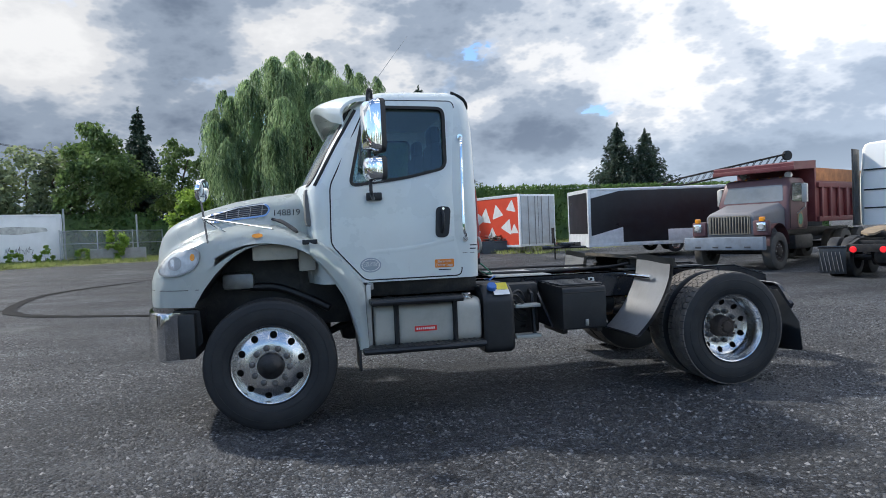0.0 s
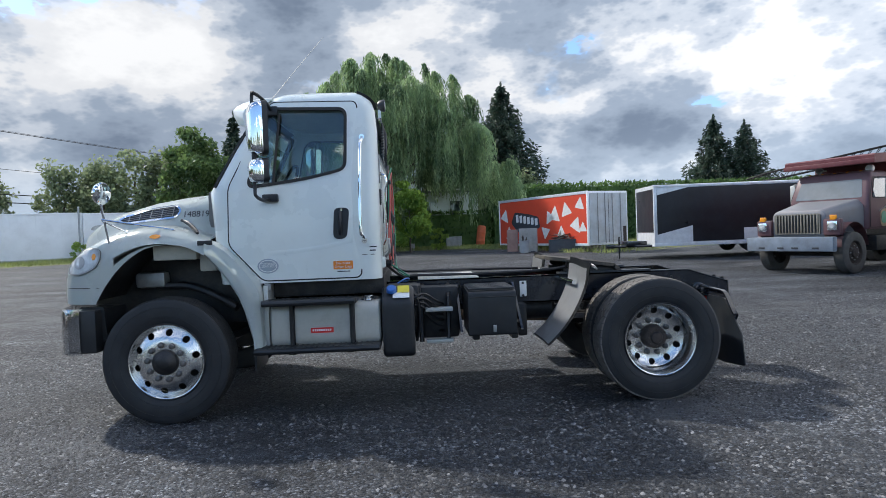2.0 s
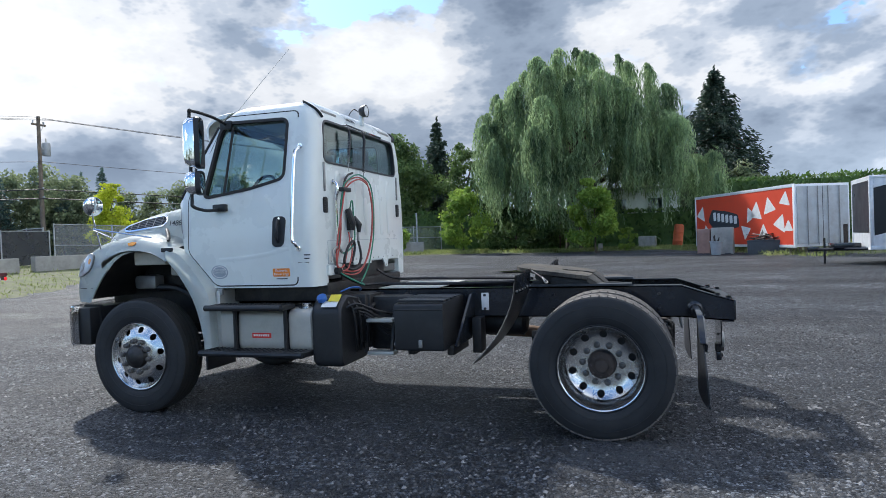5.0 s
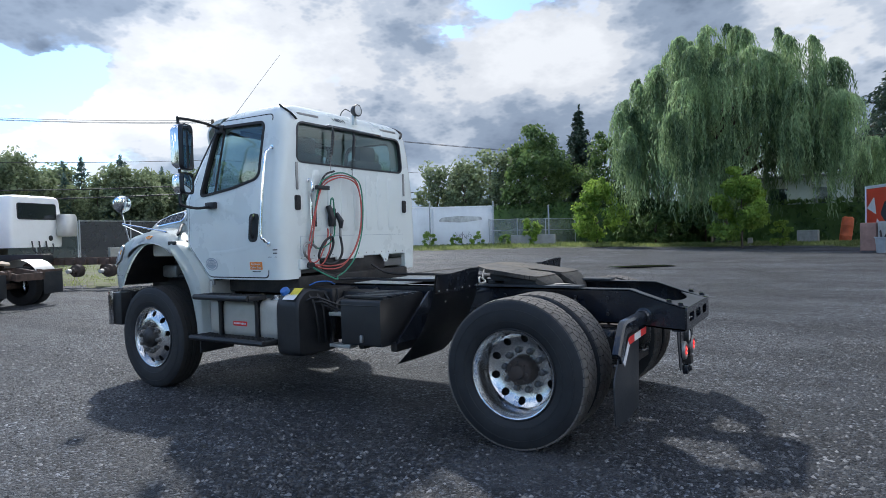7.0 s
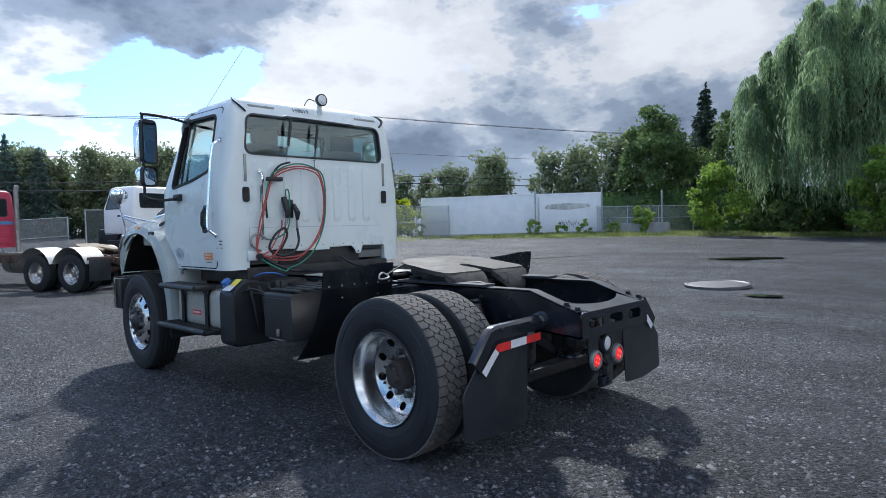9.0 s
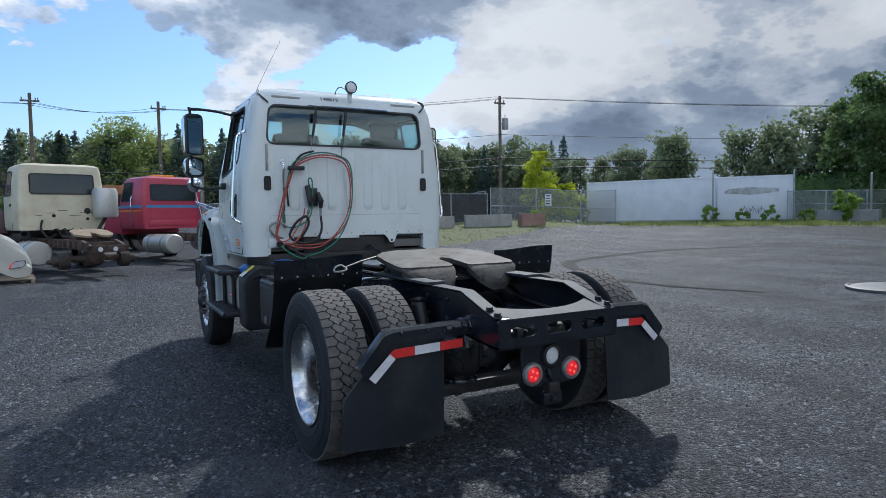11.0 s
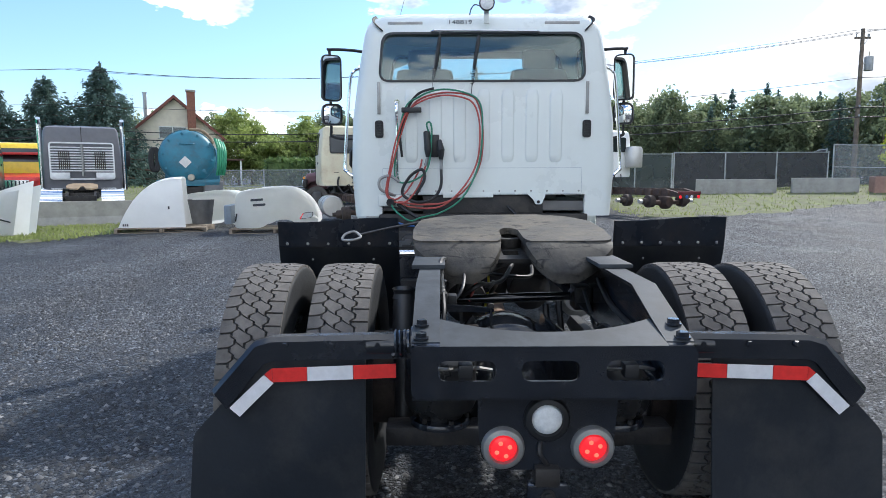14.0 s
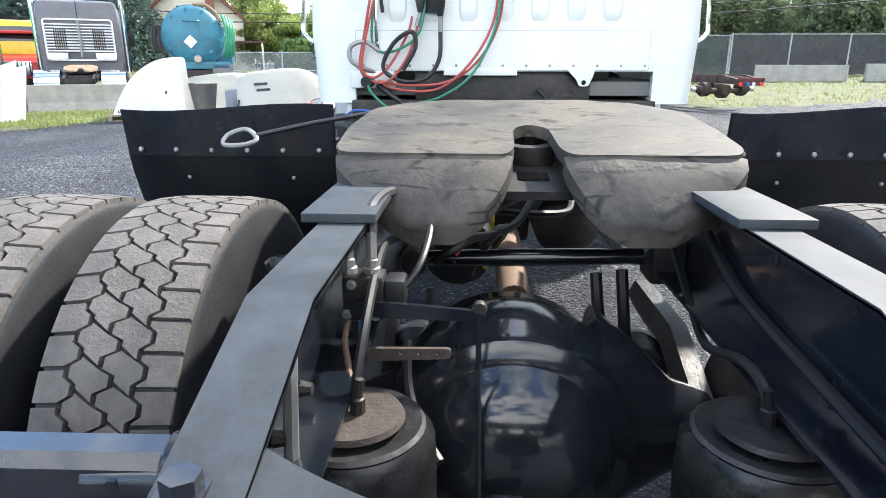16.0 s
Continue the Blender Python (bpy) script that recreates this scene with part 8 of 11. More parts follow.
# dump truck
def dump_truck(m, label, cab_m, hood_m, body_m):
    d = thing("dump_truck", label, "truck", m)
    # bonnet narrows forward; front face at x = 0, forward is -x
    hood2 = part("bonnet", loft([[Vector((x, y, z)) for y, z in rounded([(-w, 0.98), (w, 0.98), (w, s), (w * 0.86, t), (-w * 0.86, t), (-w, s)], 0.06, 3)] for x, w, s, t in ((0.06, 0.70, 1.52, 1.62), (0.10, 0.74, 1.58, 1.70), (0.9, 0.86, 1.70, 1.86), (1.55, 0.98, 1.80, 1.98))]), hood_m, d, "sloping bonnet")
    gr = part("grille", border(rect(-0.60, 0.60, 1.10, 1.58, 0.03), 0.03, lambda y, z, q: Vector((0.0 + q, y, z)), 0.06), M["grille_bronze"], hood2, "bronze-grey grille of narrow upright bars")
    part("grille_back", box(0.03, 0.08, -0.60, 0.60, 1.10, 1.58), M["ink"], gr)
    for k in range(14):
        y = -0.57 + 1.14 * k / 13
        part("grille_bar", box(-0.012, 0.035, y - 0.018, y + 0.018, 1.10, 1.58, 0.004), M["grille_bronze"], gr)
    for k in range(7):
        part("grille_rail", box(0.012, 0.028, -0.6, 0.6, 1.13 + 0.07 * k, 1.15 + 0.07 * k, 0.003), M["ink"], gr)
    bp2 = part("bumper", box(-0.42, -0.22, -1.2, 1.2, 0.62, 1.0, 0.03), M["bumper_grey"], d, "wide grey steel bumper")
    for y in (-0.75, -0.2, 0.2, 0.75):
        part("bumper_slot", box(-0.425, -0.41, y - 0.09, y + 0.09, 0.68, 0.73, 0.005), M["ink"], bp2)
    part("bumper_arm", box(-0.24, 0.8, -0.5, 0.5, 0.66, 0.95, 0.02), M["black_dirty"], bp2)
    for s in (-1, 1):
        wingb = bmesh.new()
        loft([[Vector((0.62 + 0.64 * math.cos(a), s * y, 0.62 + 0.74 * math.sin(a))) for y in (1.18, 0.72)] for a in np.linspace(0.15, 3.0, 14)], wingb, closed=False, caps=False)
        bmesh.ops.solidify(wingb, geom=wingb.faces[:], thickness=0.04)
        wn = part("front_wing", wingb, cab_m, d)
        part("lamp_panel", box(-0.02, 0.16, s * 1.16, s * 0.72, 1.02, 1.46, 0.05), cab_m, wn)
        hl2 = part("headlamp", box(-0.05, 0.0, s * 1.10, s * 0.84, 1.16, 1.40, 0.02), M["chrome"], wn, "square headlamp in a bright bezel")
        part("lens", lathe([(0.0, -0.02), (0.075, -0.014), (0.09, 0.0)], 18, "x", (-0.052, s * 0.97, 1.28)), M["lamp_glass"], hl2)
        part("turn_signal", box(-0.03, 0.05, s * 1.06, s * 0.90, 1.43, 1.56, 0.02), M["amber"], wn)
        simple_wheel(d, 0.62, s * 1.04, 0.55, 0.55, 0.29, s, M["rust"], M["dusty_tyre"])
        for xw in (5.4, 6.75):
            simple_wheel(d, xw, s * 1.05, 0.54, 0.54, 0.27, s, M["rust"], M["dusty_tyre"], True, 0.12)
        part("mirror", box(1.95, 2.05, s * 1.40, s * 1.24, 1.95, 2.5, 0.03), M["alu_tank"], d, "tall mirror in a bright shell")
        part("mirror_arm", tube([(1.9, s * 1.08, 2.5), (2.0, s * 1.32, 2.52), (2.0, s * 1.32, 1.8), (1.95, s * 1.08, 1.6)], 0.018, 6), M["alu_tank"], d)
        part("step_tank", box(1.7, 2.9, s * 1.15, s * 0.62, 0.55, 0.98, 0.06), M["black_dirty"], d)
        seal = part("door_emblem", plate(ring_pts(2.15, 1.45, 0.20, 0.26, 24), lambda x, z, q, s=s: Vector((x, s * (1.112 - q), z)), 0.004), M["tan_plate"], d, "round yellow-green door emblem")
        part("emblem_middle", plate(ring_pts(2.15, 1.45, 0.13, 0.17, 20), lambda x, z, q, s=s: Vector((x, s * (1.117 - q), z)), 0.004), M["green_paint"], seal)
        # dump side with ribs and rails
        side = part("body_side", box(3.05, 7.9, s * 1.22, s * 1.16, 1.42, 2.62, 0.02), body_m, d, "ribbed maroon tipper side")
        part("top_rail", box(3.05, 7.9, s * 1.30, s * 1.14, 2.40, 2.56, 0.02), body_m, side)
        part("bottom_rail", box(3.05, 7.9, s * 1.30, s * 1.14, 1.34, 1.50, 0.02), body_m, side)
        for k in range(8):
            part("body_rib", box(3.25 + 0.63 * k, 3.37 + 0.63 * k, s * 1.31, s * 1.2, 1.45, 2.45, 0.02), body_m, side)
        part("side_board", box(3.1, 7.9, s * 1.21, s * 1.15, 2.62, 3.02, 0.01), M["wood_box"], side, "orange-brown timber side board")
    cb = cab_box(d, 1.45, 2.75, 2.2, 1.14, 2.76, cab_m, nose=0.28, glass="screen_glass")
    for k in range(5):
        part("roof_lamp", lathe([(0.05, 0.0), (0.045, 0.04), (0.0, 0.06)], 12, "z", (1.86, -0.7 + 0.35 * k, 2.705)), M["amber"], cb, "roof marker lamp")
    part("roof_horn", lathe([(0.03, 0.0), (0.04, -0.2), (0.11, -0.34)], 16, "x", (2.2, 0.45, 2.86)), M["alu_tank"], cb)
    part("roof_horn", lathe([(0.0, -0.06), (0.10, -0.03), (0.11, 0.05), (0.06, 0.12), (0.0, 0.14)], 16, "x", (2.0, -0.85, 2.80)), M["clear_lens"], cb)
    for s in (-1, 1):
        part("wiper", tube([(1.46, s * 0.1, 1.85), (1.60, s * 0.35, 2.2)], 0.012, 6), M["plastic"], cb)
    # headboard and canopy over the cab
    part("headboard", box(2.95, 3.06, -1.22, 1.22, 1.35, 3.22, 0.02), body_m, d)
    can = part("cab_guard", loft([[Vector((x, y, z)) for y, z in ((-1.24, z0), (1.24, z0), (1.24, z1), (-1.24, z1))] for x, z0, z1 in ((1.48, 2.94, 3.12), (1.56, 2.92, 3.16), (3.0, 3.00, 3.24))]), body_m, d, "maroon cab guard")
    part("guard_lip", box(1.44, 1.54, -1.26, 1.26, 2.90, 3.03, 0.02), body_m, can)
    part("tail_gate", box(7.88, 7.96, -1.24, 1.24, 1.4, 2.7, 0.02), body_m, d)
    part("body_floor", box(3.05, 7.9, -1.2, 1.2, 1.36, 1.44, 0.02), body_m, d)
    for s in (-1, 1):
        part("frame_rail", box(0.2, 7.6, s * 0.46, s * 0.36, 0.85, 1.15, 0.01), M["black_dirty"], d)
    for xw in (5.4, 6.75, 0.62):
        part("axle", tube([(xw, -0.9, 0.54), (xw, 0.9, 0.54)], 0.09, 10), M["black_dirty"], d)
    part("load", box(3.2, 7.7, -1.12, 1.12, 2.55, 2.95, 0.1), M["wood_box"], d)
    return d


dump_truck(yard(12.55, 16.75, 26), "maroon tipper truck with faded grey bonnet parked on gravel", M["dark_cab"], M["bonnet_grey"], M["maroon"])
dump_truck(yard(-24.4, -0.6, 95) , "dark old tipper truck behind other trucks", M["black_dirty"], M["dark_cab"], M["black_dirty"])

# white sleeper tractor seen from behind
t4 = thing("tractor_unit", "white sleeper tractor with ribbed mudflaps", "truck", yard(15.7, 13.8, 208))
c4 = cab_box(t4, -3.2, -0.35, 2.45, 1.25, 3.55, M["fairing_white"], side_window=False, back_window=False)
part("side_fairing", box(-0.36, 0.15, -1.24, -1.20, 1.25, 3.35, 0.01), M["plastic"], c4)
part("side_fairing", box(-0.36, 0.15, 1.20, 1.24, 1.25, 3.35, 0.01), M["plastic"], c4)
for z in (1.7, 2.2, 2.75):
    part("panel_strap", box(-0.345, -0.325, -1.1, 1.1, z, z + 0.04, 0.005), M["plastic"], c4)
part("upper_vent", box(-0.345, -0.32, 0.2, 0.8, 2.95, 3.25, 0.03), M["ink"], c4)
chassis(t4, -3.0, 3.2, mm="black_dirty")
for s in (-1, 1):
    for xw in (0.75, 2.0):
        simple_wheel(t4, xw, s * 1.02, 0.5, 0.5, 0.26, s, M["alu"], M["rubber"], True, 0.14)
    fb = part("flap_holder", box(2.62, 2.66, s * 1.25, s * 0.5, 0.74, 0.80, 0.01), M["black"], t4)
    part("mudflap", box(2.64, 2.66, s * 1.22, s * 0.62, 0.12, 0.74, 0.01), M["flap"], fb)
    for k in range(6):
        part("flap_rib", tube([(2.665, s * (0.68 + 0.09 * k), 0.18), (2.665, s * (0.76 + 0.09 * k), 0.66)], 0.008, 5), M["grey_plastic"], fb)
    part("tail_lamp", lathe([(0.0, 0.03), (0.06, 0.025), (0.075, 0.0)], 16, "x", (3.2, s * 0.30, 0.74)), M["red_lens"], t4)

# teal vacuum tanker
tk = thing("tanker_truck", "teal vacuum tanker with green and black hoses", "truck", Matrix.Translation((-16.3, -3.2, 0.0)) @ Matrix.Rotation(radians(20), 4, "Z"))
vt = part("tank", lathe([(0.0, 0.12), (0.5, 0.10), (0.85, 0.02), (0.96, -0.10), (0.98, -0.18), (0.98, -4.6), (0.85, -4.85), (0.0, -4.95)], 44, "x", (0, 0, 2.25)), M["teal"], tk, "domed teal steel tank")
part("tank_band", lathe([(0.985, -0.30), (1.01, -0.30), (1.01, -0.22), (0.985, -0.22)], 44, "x", (0, 0, 2.25)), M["teal"], vt)
for k in range(10):
    a = 0.5 + k * 2 * math.pi / 10
    part("tank_bolt", tube([(0.02, 0.86 * math.cos(a), 2.25 + 0.86 * math.sin(a)), (0.10, 0.86 * math.cos(a), 2.25 + 0.86 * math.sin(a))], 0.04, 8), M["teal"], vt)
part("hazard_plate", plate([(-0.30, 2.06), (-0.08, 1.84), (0.14, 2.06), (-0.08, 2.28)], lambda y, z, d: Vector((0.145 - d, y, z)), 0.01), M["sticker_white"], vt, "white diamond hazard plate")
part("outlet_valve", lathe([(0.0, 0.22), (0.11, 0.22), (0.13, 0.12), (0.13, 0.0)], 18, "x", (0.05, 0.10, 1.50)), M["cream"], vt)
for y, z in ((0.42, 2.2), (0.3, 1.9), (0.55, 1.75), (-0.05, 1.75)):
    part("fitting", tube([(0.05, y, z), (0.18, y, z)], 0.06, 10), M["teal"], vt)
part("handle_bar", tube([(0.12, -0.25, 2.72), (0.18, -0.2, 2.72), (0.18, 0.2, 2.72), (0.12, 0.25, 2.72)], 0.025, 6), M["teal"], vt)
part("top_pipe", tube(smooth_path([(0.02, 0.1, 3.24), (0.05, 0.5, 3.22), (0.02, 0.78, 3.0), (0.0, 0.92, 2.75)], 4), 0.05, 8), M["tan_plate"], vt)
for k in range(4):
    part("hose", tube(smooth_path([(-0.2 - 0.1 * k, 0.98 + 0.09 * k, 2.95 - 0.05 * k), (0.0, 1.08 + 0.08 * k, 2.5), (0.02, 1.05 + 0.08 * k, 1.9), (-0.2, 1.0 + 0.08 * k, 1.6)], 4), 0.05, 8), M["green_hose"], tk, "green suction hose")
for k in range(3):
    part("hose", tube([Vector((-0.3, -1.08 - 0.05 * k + 0.12 * math.cos(a), 2.15 + 0.42 * math.sin(a))) for a in [2 * math.pi * j / 18 for j in range(18)]], 0.05, 8, closed=True), M["hose_black"], tk, "coiled black hose")
part("rear_frame", box(-0.5, 0.1, -1.1, 1.1, 1.18, 1.42, 0.03), M["teal"], tk)
part("tail_panel", box(0.0, 0.1, 0.55, 1.2, 0.85, 1.35, 0.02), M["grey_plastic"], tk)
part("under_frame", box(-7.5, 0.0, -0.5, 0.5, 0.8, 1.15, 0.02), M["black_dirty"], tk)
cab_box(tk, -7.6, -5.4, 2.3, 1.1, 2.9, M["teal"])
for s in (-1, 1):
    for xw in (-1.0, -2.3, -6.6):
        simple_wheel(tk, xw, s * 1.02, 0.5, 0.5, 0.27, s, M["alu"], M["rubber"], xw > -5)

# grey sleeper tractor behind the barrier
t5 = thing("tractor_unit", "dark grey sleeper tractor with a bright rack and chrome wheel covers", "truck", Matrix.Translation((-15.3, -6.5, 0.06)) @ Matrix.Rotation(radians(27), 4, "Z"))
c5 = cab_box(t5, -3.6, 0.0, 2.45, 1.05, 3.25, M["sleeper_grey"], back_window=False)
part("centre_seam", box(0.0, 0.006, -0.01, 0.01, 2.65, 3.2), M["white_seam"], c5)
rk = part("cab_rack", border(rect(-0.95, 0.95, 1.42, 2.62, 0.06), 0.05, lambda y, z, d: Vector((0.14 - d, y, z)), 0.05), M["silver_trim"], t5, "bright aluminium rack on the sleeper's back")
for k in range(10):
    part("rack_bar", box(0.10, 0.13, -0.95, 0.95, 1.66 + 0.09 * k, 1.70 + 0.09 * k, 0.008), M["silver_trim"], rk)
for y in (-0.55, 0.55):
    for k in range(6):
        part("chain", tube([(0.15, y - 0.15 + 0.06 * k, 2.35), (0.15, y - 0.15 + 0.06 * k, 1.75)], 0.014, 6), M["rust"], rk)
part("rack_tray", box(0.08, 0.22, -0.98, -0.40, 1.40, 1.62, 0.02), M["silver_trim"], rk)
part("rack_tray", box(0.08, 0.22, 0.40, 0.98, 1.40, 1.62, 0.02), M["silver_trim"], rk)
part("rack_post", tube([(0.16, 0.0, 1.5), (0.18, 0.02, 1.9), (0.16, 0.0, 2.6)], 0.04, 8), M["steel"], rk)
for s in (-1, 1):
    part("wheel_cover", loft([[Vector((1.3 + 0.62 * math.cos(a), s * y, 0.5 + 0.60 * math.sin(a))) for y in (1.24, 0.56)] for a in np.linspace(0.2, 2.9, 16)], closed=False, caps=False), M["chrome"], t5, "chrome half-round wheel cover")
    simple_wheel(t5, 1.3, s * 1.02, 0.5, 0.5, 0.26, s, M["alu"], M["rubber"], True, 0.14)
    simple_wheel(t5, -4.3, s * 1.02, 0.5, 0.5, 0.26, s, M["alu"], M["rubber"])
    part("exhaust_pipe", tube(smooth_path([(-0.6, s * 1.30, 1.0), (-0.6, s * 1.30, 3.1), (-0.58, s * 1.30, 3.35), (-0.45, s * 1.30, 3.5)], 3), 0.075, 12), M["chrome"], t5)
    part("mirror", box(-3.0, -2.9, s * 1.55, s * 1.36, 1.9, 2.5, 0.03), M["plastic"], t5)
part("bonnet", loft([[Vector((x, y, z)) for y, z in rounded([(-w, 0.9), (w, 0.9), (w, t), (-w, t)], 0.15, 4)] for x, w, t in ((-5.2, 0.75, 1.6), (-5.0, 0.85, 1.75), (-3.55, 0.95, 1.95))]), M["sleeper_grey"], t5)
chassis(t5, -4.8, 2.6, mm="black_dirty")

# yellow and red truck, seen from the front between the others
t6 = thing("tractor_unit", "yellow tractor with red band and grey grille", "truck", Matrix.Translation((-18.3, -11.1, 0.05)) @ Matrix.Rotation(radians(208), 4, "Z"))
cab_box(t6, 0.9, 3.6, 2.4, 1.2, 2.95, M["yellow_paint"], nose=0.5)
part("red_band", box(0.86, 1.2, -1.15, 1.15, 2.42, 2.52, 0.02), M["bright_red"], t6)
part("bonnet", loft([[Vector((x, y, z)) for y, z in rounded([(-w, 0.75), (w, 0.75), (w, t), (-w, t)], 0.15, 4)] for x, w, t in ((0.0, 0.85, 1.35), (0.12, 1.0, 1.5), (1.2, 1.12, 1.72))]), M["bright_red"], t6)
gg = part("grille", box(-0.05, 0.02, -0.6, 0.6, 0.85, 1.38, 0.03), M["alu"], t6)
for k in range(9):
    part("grille_bar", box(-0.06, -0.045, -0.52 + 0.13 * k - 0.02, -0.52 + 0.13 * k + 0.02, 0.9, 1.34), M["ink"], gg)
for s in (-1, 1):
    simple_wheel(t6, 0.9, s * 1.02, 0.5, 0.5, 0.26, s, M["alu"], M["rubber"])
    simple_wheel(t6, 4.6, s * 1.02, 0.5, 0.5, 0.26, s, M["alu"], M["rubber"], True)
chassis(t6, 0.3, 5.4, mm="black_dirty")

# green tractor
t7 = thing("tractor_unit", "green sleeper tractor with tall chrome stack", "truck", Matrix.Translation((-13.1, -9.6, 0.05)) @ Matrix.Rotation(radians(30), 4, "Z"))
c7 = cab_box(t7, -3.4, 0.0, 2.45, 1.1, 3.25, M["green_paint"], back_window=False)
part("exhaust_pipe", tube([(0.15, 1.16, 0.9), (0.15, 1.16, 3.9)], 0.085, 14), M["chrome"], t7, "tall chrome exhaust stack")
part("stack_guard", tube([(0.15, 1.16, 1.2), (0.15, 1.16, 2.6)], 0.11, 14), M["steel"], t7)
for s in (-1, 1):
    simple_wheel(t7, 1.2, s * 1.02, 0.5, 0.5, 0.26, s, M["alu"], M["rubber"], True, 0.14)
    simple_wheel(t7, -4.2, s * 1.02, 0.5, 0.5, 0.26, s, M["alu"], M["rubber"])
chassis(t7, -4.6, 2.4, mm="black_dirty")

# ---- trailers ----
red = thing("box_trailer", "long orange-red box trailer with white triangles", "trailer", Matrix.Translation((10.5, 29.85, 0.60)) @ Matrix.Rotation(math.atan2(0.921, -0.389), 4, "Z"))
LR, WR, HR = 8.35, 2.45, 2.63
# local x runs along the side away from the doors; the body lies on the -y side
part("body", box(0.02, LR, -WR + 0.02, -0.02, 0.02, HR, 0.02), M["trailer_white"], red)
part("side_vinyl", box(0.12, LR - 0.10, -0.022, -0.008, 0.12, HR - 0.12), M["trailer_red"], red, "orange-red side sheet")
for z0, z1 in ((0.0, 0.12), (HR - 0.12, HR + 0.02)):
    part("side_rail", box(0.0, LR, -0.03, 0.01, z0, z1, 0.01), M["silver_trim"], red)
for x0, x1 in ((0.0, 0.12), (LR - 0.12, LR)):
    part("corner_post", box(x0, x1, -0.04, 0.012, 0.0, HR, 0.01), M["trailer_white"], red)
part("door_sheet", box(-0.012, 0.02, -WR + 0.1, -0.10, 0.15, HR - 0.1), M["trailer_door"], red, "grey trailer doors")
part("door_split", box(-0.018, 0.0, -WR / 2 - 0.01, -WR / 2 + 0.01, 0.15, HR - 0.1), M["ink"], red)
for y in (-0.55, -1.0, -1.45, -1.95):
    part("lock_rod", tube([(-0.04, y, 0.1), (-0.04, y, HR - 0.1)], 0.018, 6), M["steel"], red)
part("rust_stain", box(-0.016, 0.0, -WR + 0.15, -WR + 0.35, 0.1, 0.9), M["rust"], red)
for x, z, sc, ang in ((0.65, 2.0, 0.42, 10), (1.75, 1.75, 0.50, -12), (2.75, 1.55, 0.55, 8), (3.2, 1.45, 0.45, -25), (1.0, 1.0, 0.5, 25), (2.2, 0.65, 0.42, 0), (3.6, 0.75, 0.45, 190), (7.7, 1.65, 0.5, 20), (7.2, 0.65, 0.5, -10), (0.45, 0.85, 0.35, 0)):
    tri = [(x + sc * math.cos(radians(ang + q)), z + sc * math.sin(radians(ang + q))) for q in (90, 205, 335)]
    part("white_triangle", plate(rounded(tri, 0.08, 2), lambda u, v, d: Vector((u, -0.004 - d, v)), 0.006), M["sticker_white"], red)
part("dark_brush", plate(rounded([(4.1, 0.95), (6.3, 0.75), (7.0, 1.3), (6.6, 1.9), (5.2, 1.75), (4.2, 1.55)], 0.15, 3), lambda u, v, d: Vector((u, -0.003 - d, v)), 0.006), M["ink"], red)
for k in range(6):
    part("white_bar", plate(rounded([(4.3 + 0.38 * k, 1.12 + 0.04 * k), (4.55 + 0.38 * k, 1.10 + 0.04 * k), (4.58 + 0.38 * k, 1.48 + 0.05 * k), (4.32 + 0.38 * k, 1.5 + 0.05 * k)], 0.05, 2), lambda u, v, d: Vector((u, 0.002 - d, v)), 0.004), M["sticker_white"], red)

bt = thing("enclosed_trailer", "black and silver enclosed car trailer with a tongue jack", "trailer", Matrix.Translation((11.45, 24.0, 0.30)) @ Matrix.Rotation(radians(-4), 4, "Z"))
LB2, WB2, Z0, Z1 = 7.2, 2.5, 0.34, 2.72
tr = part("body", loft([[Vector((x, y, z)) for y, z in rounded([(0, Z0), (WB2, Z0), (WB2, Z1 - 0.05), (WB2 - 0.08, Z1), (0.08, Z1), (0, Z1 - 0.05)], 0.03, 2)] for x in (0.0, LB2)]), M["silver_trim"], bt)
part("side_panel", box(0.10, LB2 - 0.1, -0.012, 0.0, Z0 + 0.16, Z1 - 0.12), M["black_gloss_panel"], tr, "glossy black side panel")
part("side_corner", plate([(0.10, Z1 - 0.12), (0.10, Z1 - 0.40), (1.35, Z1 - 0.12)], lambda x, z, d: Vector((x, -0.016 + d, z)), 0.01), M["silver_trim"], tr)
part("side_corner", plate([(0.08, Z0 + 0.12), (1.45, Z0 + 0.12), (1.45, Z0 + 0.78), (0.08, Z0 + 0.45)], lambda x, z, d: Vector((x, -0.017 + d, z)), 0.01), M["silver_trim"], tr)
part("wheel_panel", box(3.4, 5.0, -0.02, 0.0, Z0 + 0.12, Z0 + 0.62, 0.01), M["silver_trim"], tr)
part("front_panel", box(-0.012, 0.0, 0.15, WB2 - 0.15, Z0 + 0.55, Z1 - 0.15), M["black_gloss_panel"], tr)
for y in (0.03, WB2 - 0.1):
    part("corner_post", box(-0.02, 0.08, y - 0.04, y + 0.07, Z0, Z1, 0.02), M["silver_trim"], tr)
part("top_rail", box(-0.02, LB2, -0.025, 0.03, Z1 - 0.10, Z1 - 0.02, 0.01), M["silver_trim"], tr)
part("bottom_rail", box(-0.02, LB2, -0.025, 0.03, Z0, Z0 + 0.12, 0.01), M["silver_trim"], tr)
tg = part("tongue", tube([(0.2, 0.3, Z0 + 0.02), (-1.35, WB2 / 2, Z0 + 0.02)], 0.05, 4), M["black"], bt)
part("tongue_beam", tube([(0.2, WB2 - 0.3, Z0 + 0.02), (-1.35, WB2 / 2, Z0 + 0.02)], 0.05, 4), M["black"], tg)
part("hitch", box(-1.6, -1.25, WB2 / 2 - 0.07, WB2 / 2 + 0.07, Z0 - 0.05, Z0 + 0.1, 0.02), M["black"], tg)
